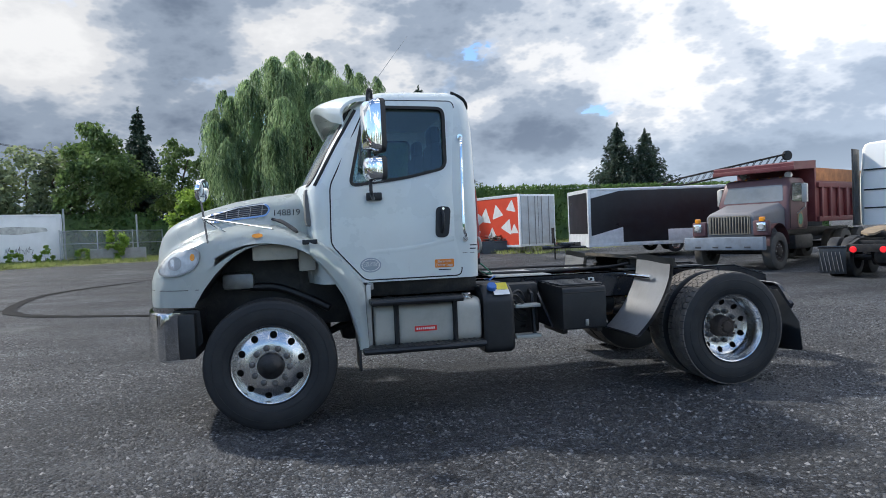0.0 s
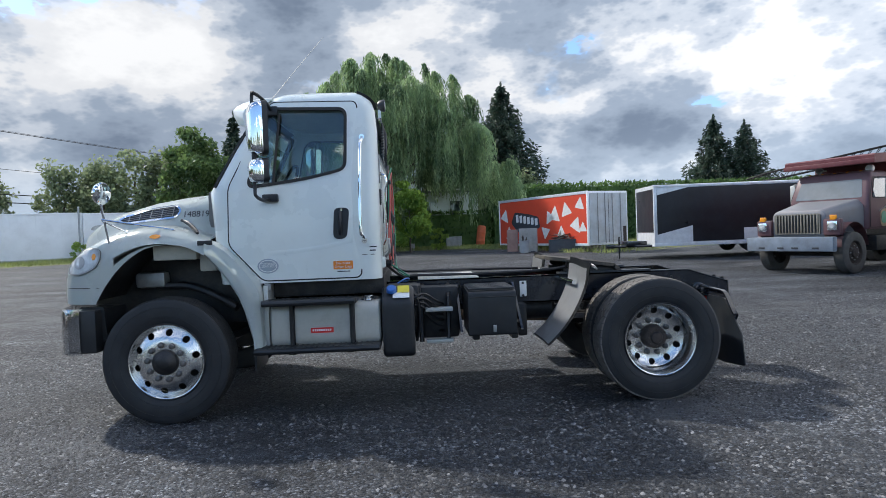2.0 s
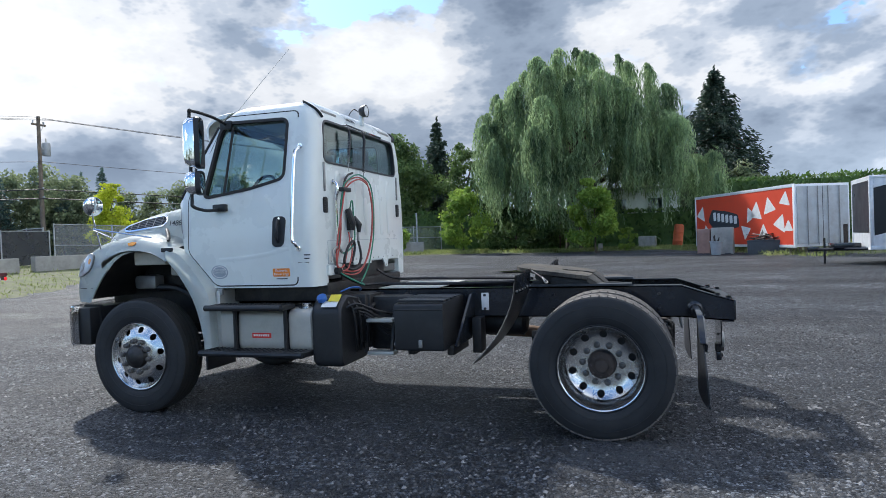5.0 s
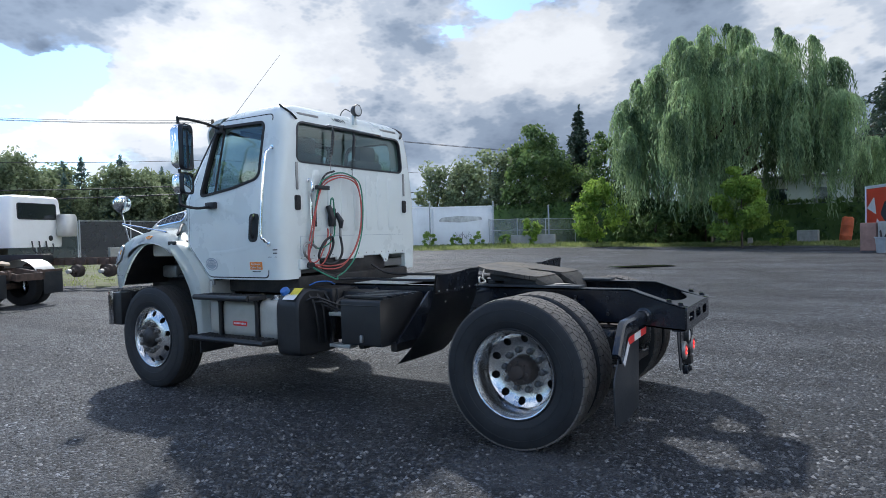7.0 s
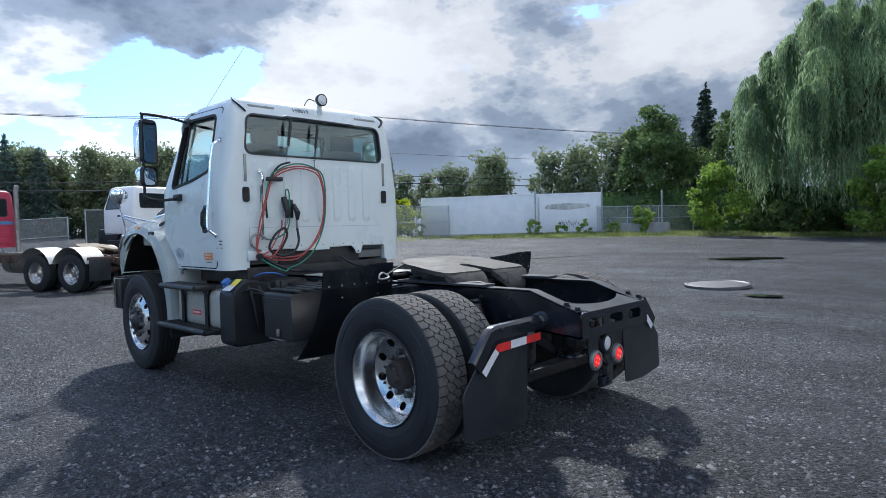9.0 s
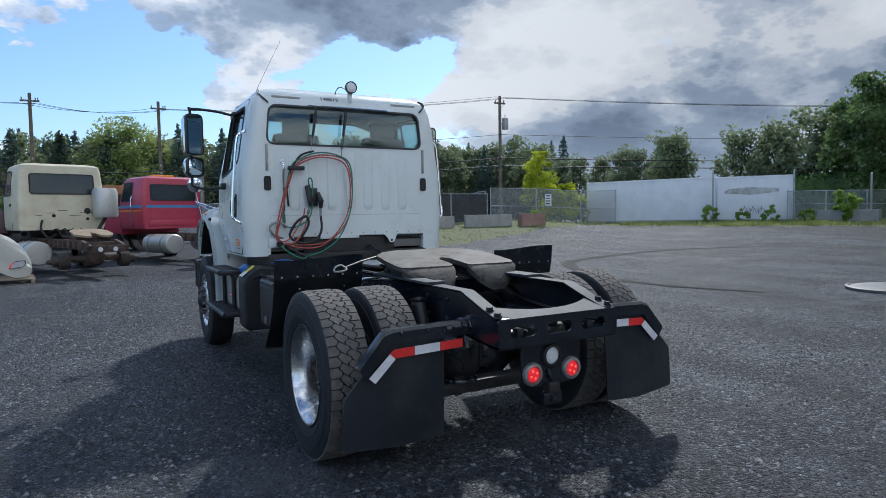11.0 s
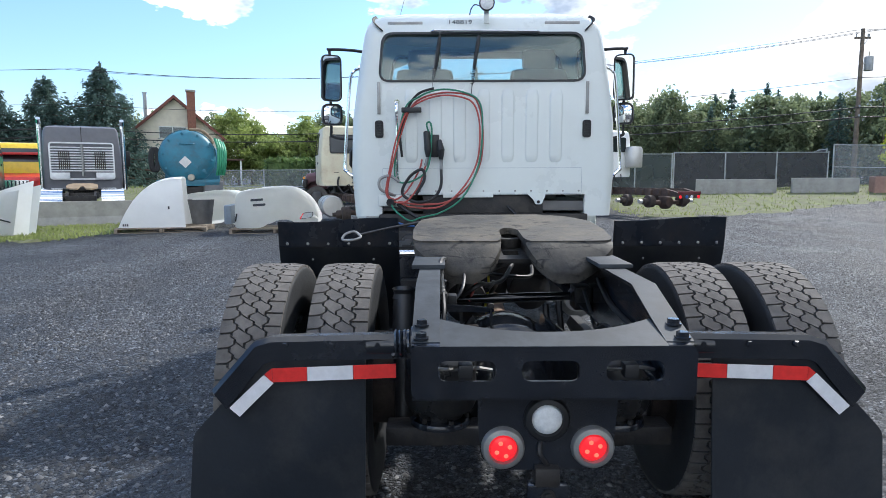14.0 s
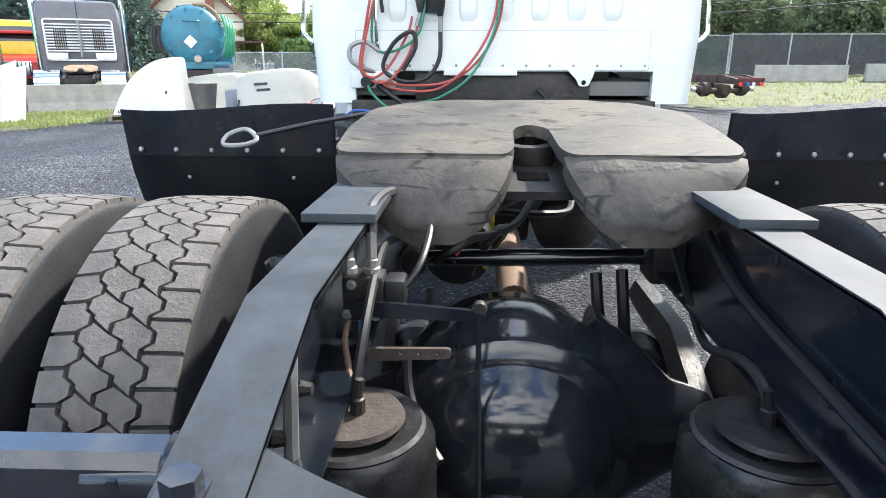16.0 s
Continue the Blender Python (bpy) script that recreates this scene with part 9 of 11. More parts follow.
part("jack", tube([(-1.1, WB2 / 2 - 0.1, -0.27), (-1.1, WB2 / 2 - 0.1, 0.75)], 0.035, 8), M["black"], tg)
part("jack_foot", box(-1.22, -0.98, WB2 / 2 - 0.22, WB2 / 2 + 0.02, -0.28, -0.25), M["black"], tg)
part("tool_box", box(-0.9, -0.1, 0.75, WB2 - 0.75, Z0 + 0.05, Z0 + 0.22, 0.02), M["black"], tg)
for xw in (3.75, 4.6):
    simple_wheel(bt, xw, 0.12, 0.34, 0.34, 0.2, -1, M["alu"], M["rubber"])
    simple_wheel(bt, xw, WB2 - 0.12, 0.34, 0.34, 0.2, 1, M["alu"], M["rubber"])


def container(a, b, depth, z0, h, label, stained=False):
    ax2 = Vector((b[0] - a[0], b[1] - a[1], 0))
    ln = ax2.length
    ct = thing("storage_trailer", label, "trailer", Matrix.Translation((a[0], a[1], z0)) @ Matrix.Rotation(math.atan2(ax2.y, ax2.x), 4, "Z"))
    bd = part("body", box(0, ln, 0, depth, 0.05, h, 0.02), M["trailer_white"], ct)
    part("top_rail", box(-0.02, ln + 0.02, -0.02, 0.02, h - 0.10, h + 0.01, 0.01), M["trailer_white"], bd)
    part("bottom_rail", box(-0.02, ln + 0.02, -0.03, 0.02, 0.0, 0.16, 0.01), M["trailer_door"], bd)
    for k in range(int(ln / 1.2) + 1):
        part("panel_joint", box(1.2 * k, 1.2 * k + 0.03, -0.004, 0.0, 0.16, h - 0.1), M["trailer_white"], bd)
    for x in (-0.03, ln):
        part("corner_post", box(x, x + 0.06, -0.03, 0.06, 0.0, h, 0.01), M["silver_trim"], bd)
    if stained:
        part("grey_stain", plate(rounded([(0.3, h - 0.95), (1.8, h - 1.05), (3.2, h - 0.9), (3.1, h - 0.7), (1.6, h - 0.62), (0.5, h - 0.7)], 0.15, 3), lambda x, z, d: Vector((x, -0.012 + d, z)), 0.004), M["stain"], bd)
        for k in range(9):
            part("scribble", tube([(1.2 + 0.14 * k, -0.014, 0.55 + 0.12 * (k % 3)), (1.26 + 0.15 * k, -0.014, 0.75 + 0.1 * ((k + 1) % 3)), (1.34 + 0.13 * k, -0.014, 0.5 + 0.1 * (k % 2))], 0.012, 5), M["ink"], bd)
    return ct


container((-23.9, 32.9), (-16.3, 35.85), 2.4, 0.72, 2.66, "long white box trailer standing in grass")
container((-16.2, 35.9), (-12.95, 37.85), 2.4, 0.72, 2.62, "white box body with grey stain and scribbles", True)

# ---- crane boom lying behind the trailers ----
boom = thing("crane_boom", "dark steel lattice crane boom", "crane boom")
A, B = Vector((18.95, 31.0, 3.48)), Vector((23.22, 26.9, 4.42))
dirn = (B - A).normalized()
sd = dirn.cross(Vector((0, 0, 1))).normalized()
upv = sd.cross(dirn)
hw = 0.19
for i, (u, v) in enumerate(((-1, -1), (1, -1), (1, 1), (-1, 1))):
    part("chord", tube([A + sd * u * hw * 0.5 + upv * v * hw * 0.5, A + (B - A) * 0.2 + sd * u * hw + upv * v * hw, B + sd * u * hw + upv * v * hw], 0.032, 6), M["black_dirty"], boom)
for k in range(18):
    p0 = A + (B - A) * (k / 18)
    p1 = A + (B - A) * ((k + 1) / 18)
    q = hw * (0.5 + 0.5 * min(1, k / 3.6))
    for u in (-1, 1):
        part("lacing", tube([p0 + sd * u * q - upv * q, p1 + sd * u * q + upv * q], 0.016, 5), M["black_dirty"], boom)
    part("lacing", tube([p0 - sd * q + upv * q, p1 + sd * q + upv * q], 0.016, 5), M["black_dirty"], boom)
part("sheave", lathe([(0.0, -0.06), (0.24, -0.06), (0.21, 0.0), (0.24, 0.06), (0.0, 0.06)], 24, "y", tuple(B + Vector((0.05, 0, 0.12)))), M["black_dirty"], boom)
part("crane_base", box(22.62, 24.42, 26.0, 28.0, 0.4, 3.6, 0.2), M["black_dirty"], boom)
part("boom_rest", tube([A + Vector((0.6, -0.4, -0.1)), Vector((A.x + 0.6, A.y - 0.4, 0.5))], 0.08, 8), M["black_dirty"], boom)

# ---- body parts on pallets ----
def pallet(m, lx, ly, label="grey weathered timber pallet"):
    pl = thing("pallet", label, "pallet", m)
    n = max(4, int(ly / 0.19))
    for k in range(n):
        y = -ly / 2 + ly * (k + 0.5) / n
        part("deck_board", box(-lx / 2, lx / 2, y - 0.06, y + 0.06, 0.115, 0.135), M["wood_old"], pl)
    for x in (-lx / 2 + 0.05, 0, lx / 2 - 0.05):
        part("bearer", box(x - 0.04, x + 0.04, -ly / 2, ly / 2, 0.02, 0.115), M["wood_old"], pl)
    for y in (-ly / 2 + 0.06, 0, ly / 2 - 0.06):
        part("base_board", box(-lx / 2, lx / 2, y - 0.05, y + 0.05, 0.0, 0.02), M["wood_old"], pl)
    return pl


HM = Matrix.Translation((-10.1, 1.70, 0.0)) @ Matrix.Rotation(radians(96), 4, "Z")
pallet(HM, 2.35, 1.5)
hd2 = thing("truck_bonnet", "white truck bonnet with headlamp and dark slots on a pallet", "truck bonnet", HM @ Matrix.Translation((0, 0, 0.135)))
# local x: back (left) to nose (right), flank faces -y
prof = [(-1.0, 0.06, 0.90), (-0.92, 0.02, 0.97), (-0.75, 0.02, 1.02), (-0.5, 0.02, 1.05), (-0.3, 0.05, 1.08), (-0.1, 0.16, 1.10), (0.15, 0.23, 1.11), (0.4, 0.22, 1.09), (0.6, 0.12, 1.02), (0.78, 0.04, 0.90), (0.95, 0.04, 0.72), (1.06, 0.08, 0.52), (1.12, 0.16, 0.36)]
prof = [tuple(p) for p in smooth_path(prof, 3)]
bmH = bmesh.new()
rows = []
for x, lo, hi in prof:
    w = 0.72 - 0.25 * max(0, x - 0.5)
    flare = 0.09 * min(1, max(0, (x + 0.55) / 0.4))          # wing swells out over the arch
    half = [(w + flare * 0.7, lo), (w + flare, lo + (hi - lo) * 0.25), (w + flare * 0.8, lo + (hi - lo) * 0.42), (w * 0.97, lo + (hi - lo) * 0.55), (w * 0.94, lo + (hi - lo) * 0.72), (w * 0.88, lo + (hi - lo) * 0.87), (w * 0.76, hi - 0.035), (w * 0.5, hi - 0.008), (w * 0.2, hi)]
    rows.append([Vector((x, -y, z)) for y, z in half] + [Vector((x, y, z)) for y, z in reversed(half)])
loft(rows, bmH, closed=False, caps=False)
bmesh.ops.solidify(bmH, geom=bmH.faces[:], thickness=0.02)
part("shell", bmH, M["fairing_white"], hd2)
part("nose_face", plate([(v.y, v.z) for v in rows[-1]], lambda y, z, d: Vector((1.12 - d, y, z)), 0.02), M["fairing_white"], hd2)
for k in range(2):
    part("slot", plate(rounded([(-0.46, -0.035), (-0.14, -0.015), (-0.14, 0.045), (-0.46, 0.025)], 0.025, 3), lambda x, z, d, q=k: Vector((x - 0.14 + 0.06 * (1 - q), -0.722 + 0.22 * (z + 0.13 * q) + d, z + 0.62 + 0.13 * q)), 0.05), M["ink"], hd2)
lampf = part("headlamp", plate(rounded([(0.64, 0.24), (0.98, 0.28), (1.02, 0.44), (0.76, 0.42)], 0.06, 3), lambda x, z, d: Vector((x, -0.80 + 0.25 * (x - 0.65) + d, z)), 0.06), M["chrome"], hd2, "headlamp with a bright rim and red corner")
part("lens", plate(rounded([(0.68, 0.265), (0.96, 0.295), (0.99, 0.42), (0.77, 0.40)], 0.045, 3), lambda x, z, d: Vector((x, -0.808 + 0.25 * (x - 0.65) + d, z)), 0.02), M["lamp_glass"], lampf)
part("corner_lens", plate(rounded([(0.655, 0.25), (0.69, 0.26), (0.76, 0.40), (0.74, 0.40)], 0.01, 2), lambda x, z, d: Vector((x, -0.812 + 0.25 * (x - 0.65) + d, z)), 0.02), M["red_lens"], lampf)
part("cross_brace", box(-1.30, -1.10, -0.66, 0.66, 0.12, 0.62, 0.05), M["bumper_grey"], hd2, "grey bumper piece")
for y in (-0.45, -0.15):
    part("brace_hole", box(-1.31, -1.29, y - 0.08, y + 0.08, 0.34, 0.5, 0.02), M["ink"], hd2)
part("latch", tube([(-0.95, -0.74, 0.4), (-0.98, -0.78, 0.2)], 0.02, 6), M["plastic"], hd2)

FM = Matrix.Translation((-10.35, -1.55, 0.0)) @ Matrix.Rotation(radians(106), 4, "Z")
pallet(FM, 2.3, 1.3)
ff = thing("roof_fairing", "white curved roof fairing on a pallet", "roof fairing", FM @ Matrix.Translation((0, 0, 0.135)))
arcp = [(-1.05, 0.02), (-1.0, 0.12), (-0.85, 0.42), (-0.6, 0.80), (-0.3, 1.08), (0.05, 1.25), (0.35, 1.30), (0.56, 1.31)]
arcp = [(p.x, p.z) for p in smooth_path([(x, 0, z) for x, z in arcp], 3)]
part("flank", plate(arcp + [(0.62, 0.0)], lambda x, z, d: Vector((x, -0.55 - 0.05 * math.sin(math.pi * min(1, z / 1.3)) + d, z)), 0.015, grid=0.15), M["fairing_white"], ff)
part("flank", plate(arcp + [(0.62, 0.0)], lambda x, z, d: Vector((x, 0.55 + 0.05 * math.sin(math.pi * min(1, z / 1.3)) - d, z)), 0.015, grid=0.15), M["fairing_white"], ff)
bmF = bmesh.new()
loft([[Vector((x, y, z + 0.06 * (1 - (y / 0.56) ** 2))) for y in np.linspace(-0.56, 0.56, 7)] for x, z in arcp], bmF, closed=False, caps=False)
bmesh.ops.solidify(bmF, geom=bmF.faces[:], thickness=0.012)
part("roof_skin", bmF, M["fairing_white"], ff)
part("badge", box(0.20, 0.24, -0.615, -0.60, 0.50, 0.58), M["ink"], ff)
for k in range(3):
    part("badge", box(-0.93 + 0.05 * k, -0.90 + 0.05 * k, -0.575, -0.56, 0.06, 0.12), M["ink"], ff)
BM2 = Matrix.Translation((-11.0, -0.72, 0.14)) @ Matrix.Rotation(radians(72), 4, "Z")
bk = thing("plastic_fender", "grey curved plastic fender standing on end", "fender", BM2)
bmB = bmesh.new()
loft([[Vector(((0.27 + 0.16 * z) * math.cos(a), (0.27 + 0.16 * z) * math.sin(a), z)) for a in np.linspace(math.pi * 0.95, math.pi * 2.05, 12)] for z in (0.0, 0.2, 0.45, 0.68, 0.72)], bmB, closed=False, caps=False)
bmesh.ops.solidify(bmB, geom=bmB.faces[:], thickness=0.02)
part("shell", bmB, M["grey_plastic"], bk)
part("foot", box(-0.36, 0.36, -0.3, 0.05, -0.12, 0.02, 0.01), M["wood_old"], bk)
# second bonnet behind
H2 = copy_thing(hd2, Matrix.Translation((-12.3, -0.62, 0.0)) @ Matrix.Rotation(radians(88), 4, "Z"))
# curved white panels at the yard's edge
WM = Matrix.Translation((-8.6, -5.0, 0.0)) @ Matrix.Rotation(radians(40), 4, "Z") @ Matrix.Diagonal((0.85, 0.85, 0.95, 1))
wf = thing("body_panel", "curved white body panels propped upright in grass", "body panel", WM)
for dx, ht, wd, cv in ((0.0, 1.25, 1.0, 0.35), (0.45, 1.35, 0.75, -0.25)):
    bmW = bmesh.new()
    loft([[Vector((dx + cv * math.sin(math.pi * u), -wd + 2 * wd * u + 0.25 * z, z * ht * (0.75 + 0.35 * u))) for z in np.linspace(0, 1, 7)] for u in np.linspace(0, 1, 12)], bmW, closed=False, caps=False)
    bmesh.ops.solidify(bmW, geom=bmW.faces[:], thickness=0.02)
    part("panel", bmW, M["fairing_white"], wf)
part("strut", tube([(0.35, -0.1, 0.55), (0.38, 0.35, 0.4)], 0.02, 6), M["ink"], wf)

# ---- vegetation ----
def leaf_mat(name, dark, light, through=0.35):
    m = bpy.data.materials.new(name)
    m.use_nodes = True
    nt = m.node_tree
    p = nt.nodes["Principled BSDF"]
    out = nt.nodes["Material Output"]
    geo = nt.nodes.new("ShaderNodeNewGeometry")
    tc = nt.nodes.new("ShaderNodeTexCoord")
    big = node(nt, "ShaderNodeTexNoise", Scale=0.5, Detail=3.0)
    nt.links.new(tc.outputs["Object"], big.inputs["Vector"])
    add = nt.nodes.new("ShaderNodeMath")
    add.operation = "MULTIPLY_ADD"
    add.inputs[1].default_value = 0.55
    nt.links.new(geo.outputs["Random Per Island"], add.inputs[0])
    mul = nt.nodes.new("ShaderNodeMath")
    mul.operation = "MULTIPLY_ADD"
    mul.inputs[1].default_value = 2.6
    mul.inputs[2].default_value = -1.05
    nt.links.new(big.outputs["Fac"], mul.inputs[0])
    nt.links.new(mul.outputs[0], add.inputs[2])
    r = nt.nodes.new("ShaderNodeValToRGB")
    r.color_ramp.elements[0].color = (*dark, 1)
    r.color_ramp.elements[1].color = (*light, 1)
    nt.links.new(add.outputs[0], r.inputs[0])
    nt.links.new(r.outputs[0], p.inputs["Base Color"])
    p.inputs["Roughness"].default_value = 0.55
    tr = nt.nodes.new("ShaderNodeBsdfTranslucent")
    nt.links.new(r.outputs[0], tr.inputs["Color"])
    mix = nt.nodes.new("ShaderNodeMixShader")
    mix.inputs[0].default_value = through
    nt.links.new(p.outputs[0], mix.inputs[1])
    nt.links.new(tr.outputs[0], mix.inputs[2])
    nt.links.new(mix.outputs[0], out.inputs["Surface"])
    return m


L_WILLOW = leaf_mat("willow_leaves", (0.085, 0.15, 0.07), (0.43, 0.56, 0.29), 0.6)
L_BUSH = leaf_mat("fresh_green_leaves", (0.13, 0.24, 0.035), (0.40, 0.54, 0.10), 0.55)
L_YELLOW = leaf_mat("yellow_green_leaves", (0.30, 0.38, 0.02), (0.66, 0.70, 0.05), 0.5)
L_DARK = leaf_mat("dark_green_leaves", (0.045, 0.09, 0.03), (0.19, 0.28, 0.09), 0.45)
L_SPRUCE = leaf_mat("spruce_needles", (0.018, 0.038, 0.028), (0.08, 0.12, 0.075), 0.3)
L_BLUE = leaf_mat("blue_spruce_needles", (0.03, 0.065, 0.05), (0.13, 0.21, 0.18), 0.3)
L_HEDGE = leaf_mat("cedar_foliage", (0.035, 0.08, 0.025), (0.14, 0.24, 0.065), 0.4)
L_FAR = leaf_mat("mixed_tree_leaves", (0.10, 0.16, 0.05), (0.36, 0.44, 0.16), 0.55)
L_LIGHT = leaf_mat("sunlit_tree_leaves", (0.15, 0.21, 0.05), (0.43, 0.51, 0.18), 0.55)
L_WOOD = leaf_mat("hazy_woodland_leaves", (0.09, 0.125, 0.065), (0.33, 0.39, 0.21), 0.45)
L_GRASS = leaf_mat("grass_blades", (0.145, 0.18, 0.05), (0.36, 0.41, 0.15), 0.55)
M["bark"] = mat("grey_brown_bark", (0.10, 0.075, 0.055), 0.9, var=0.4, scale=6, bump=0.6, bscale=25)
M["turf"] = mat("rough_turf", (0.115, 0.13, 0.055), 0.95, var=0.45, scale=2.5, bump=0.7, bscale=30, dirt=(0.15, 0.135, 0.11), dirt_amount=0.75, dirt_scale=1.1)


def leaves(name, centres, along, length, width, material, parent, rng, label="", jitter=0.5):
    """Many small pointed blades, one island each, lying roughly along the given directions."""
    n = len(centres)
    a = along + rng.normal(0, jitter, (n, 3))
    a /= np.linalg.norm(a, axis=1)[:, None] + 1e-9
    b = np.cross(a, rng.normal(0, 1, (n, 3)))
    b /= np.linalg.norm(b, axis=1)[:, None] + 1e-9
    s = rng.uniform(0.65, 1.3, (n, 1))
    a, b = a * s * length / 2, b * s * width / 2
    v = np.stack([centres - a, centres + b - 0.15 * a, centres + a, centres - b - 0.15 * a], 1).reshape(-1, 3)
    me = bpy.data.meshes.new(name)
    me.vertices.add(4 * n)
    me.loops.add(4 * n)
    me.polygons.add(n)
    me.vertices.foreach_set("co", v.astype(np.float32).ravel())
    me.loops.foreach_set("vertex_index", np.arange(4 * n, dtype=np.int32))
    me.polygons.foreach_set("loop_start", np.arange(0, 4 * n, 4, dtype=np.int32))
    me.update(calc_edges=True)
    me.materials.append(material)
    ob = new(name, me)
    if parent:
        ob.parent = parent
    if label:
        tagged(ob, label)
    return ob


def trunk_and_limbs(rng, tree, height, spread, r0, count, lean=0.3, start=0.25):
    """A tapered trunk and its limbs, each a part of the tree."""
    pts = [Vector((rng.normal(0, 0.03) * k * height * 0.15, rng.normal(0, 0.03) * k * height * 0.15, height * k / 6)) for k in range(7)]
    part("trunk", loft([[p + Vector((math.cos(a), math.sin(a), 0)) * r0 * (1.25 if k == 0 else 1 - 0.13 * k) for a in [j * math.tau / 8 for j in range(8)]] for k, p in enumerate(pts)]), M["bark"], tree)
    for i in range(count):
        a = i * 2.4 + rng.uniform(-0.4, 0.4)
        z = height * rng.uniform(start, 0.85)
        base = pts[min(6, int(z / height * 6))].copy()
        base.z = z
        ln = spread * rng.uniform(0.6, 1.0) * (1.15 - z / height)
        d = Vector((math.cos(a), math.sin(a), 0))
        sec = []
        for k in range(5):
            f = k / 4
            p = base + d * ln * f + Vector((0, 0, ln * (lean + 0.5 * (1 - f)) * f))
            rr = r0 * 0.45 * (1 - 0.85 * f)
            sec.append([p + Vector((math.cos(u) * -d.y, math.cos(u) * d.x, math.sin(u))) * rr for u in [j * math.tau / 5 for j in range(5)]])
        part("limb", loft(sec), M["bark"], tree)


def leafy_tree(name, label, category, x, y, height, width, material, seed, z=None, leaf=0.26, clumps=60, per=130, low=0.12, group="", trunk=0.16):
    rng = np.random.default_rng(seed)
    t = thing(name, label, category, Matrix.Translation((x, y, (ground_z(x, y) if z is None else z) - 0.05)), group)
    trunk_and_limbs(rng, t, height * 0.8, width * 0.42, trunk * height / 8, 0 if group else 7)
    u = rng.normal(0, 1, (clumps, 3))
    u /= np.linalg.norm(u, axis=1)[:, None]
    u *= rng.uniform(0.35, 1.0, (clumps, 1)) ** 0.5
    lump = 1 + 0.22 * np.sin(3.1 * u[:, :1] + seed) * np.cos(2.3 * u[:, 1:2] + 1.7 * seed)
    mid = height * (1 + low) / 2
    cc = np.concatenate([u[:, :2] * lump * width / 2 * 0.86, mid + u[:, 2:] * lump * (height * (1 - low)) / 2 * 0.93], 1)
    cc[:, :2] *= np.clip(1.25 - 0.5 * (cc[:, 2:] / height), 0.5, 1.2)
    rad = rng.uniform(0.05, 0.15, clumps) * (width + height) * 0.5
    idx = np.repeat(np.arange(clumps), per)
    q = rng.normal(0, 1, (len(idx), 3))
    q /= np.linalg.norm(q, axis=1)[:, None]
    pos = cc[idx] + q * rad[idx][:, None] * rng.uniform(0.45, 1.05, (len(idx), 1)) * np.array([1, 1, 0.8])
    pos[:, 2] = np.clip(pos[:, 2], 0.1, height)
    leaves("crown", pos, q * 0.4 + np.array([0, 0, -0.5]), leaf, leaf * 0.6, material, t, rng, jitter=0.7)
    return t


def conifer(name, label, x, y, height, width, material, seed, z=None, group="", tiers=26, dense=1.0):
    rng = np.random.default_rng(seed)
    t = thing(name, label, "tree", Matrix.Translation((x, y, (ground_z(x, y) if z is None else z) - 0.05)), group)
    bm = bmesh.new()
    loft([[Vector((math.cos(a) * r, math.sin(a) * r, h)) for a in [j * math.tau / 8 for j in range(8)]] for r, h in ((0.017 * height, 0), (0.011 * height, height * 0.4), (0.002 * height, height * 0.98))], bm)
    pos, ali = [], []
    for k in range(tiers):
        f = k / tiers
        z0 = height * (0.05 + 0.93 * f)
        reach = width / 2 * (1 - f) ** 0.85 * rng.uniform(0.82, 1.12) + 0.14
        nb = int(9 - 4 * f)
        for j in range(nb):
            a = j * math.tau / nb + k * 1.3 + rng.uniform(-0.35, 0.35)
            ln = reach * rng.uniform(0.6, 1.1)
            d = np.array([math.cos(a), math.sin(a), 0])
            side = np.array([-d[1], d[0], 0])
            n = int((26 + 46 * ln) * dense)
            s = rng.uniform(0.12, 1, n)
            droop = -0.30 * s * ln + 0.22 * s ** 2.5 * ln
            wide = 0.36 * ln * (1.1 - s)
            p = d * (s * ln)[:, None] + side * (rng.uniform(-1, 1, n) * wide)[:, None]
            p[:, 2] += z0 + droop + rng.normal(0, 0.10 * ln + 0.05, n)
            pos.append(p)
            ali.append(np.tile(d * 0.8 + np.array([0, 0, -0.35]), (n, 1)))
            if ln > 0.5:
                e = d * ln * 0.8
                tube([(0, 0, z0), tuple(e * 0.5 + np.array([0, 0, z0 - 0.12 * ln])), tuple(e + np.array([0, 0, z0 - 0.16 * ln]))], 0.012 * ln + 0.006, 4, bm)
    # the leading shoot
    n = 40
    s = rng.uniform(0.9, 1.0, n)
    pos.append(np.stack([rng.normal(0, 0.05, n), rng.normal(0, 0.05, n), s * height], 1))
    ali.append(np.tile(np.array([0, 0, 1.0]), (n, 1)))
    part("trunk", bm, M["bark"], t)
    leaves("crown", np.concatenate(pos), np.concatenate(ali), 0.36 * (height / 12) ** 0.5, 0.12 * (height / 12) ** 0.5, material, t, rng, jitter=0.35)
    return t


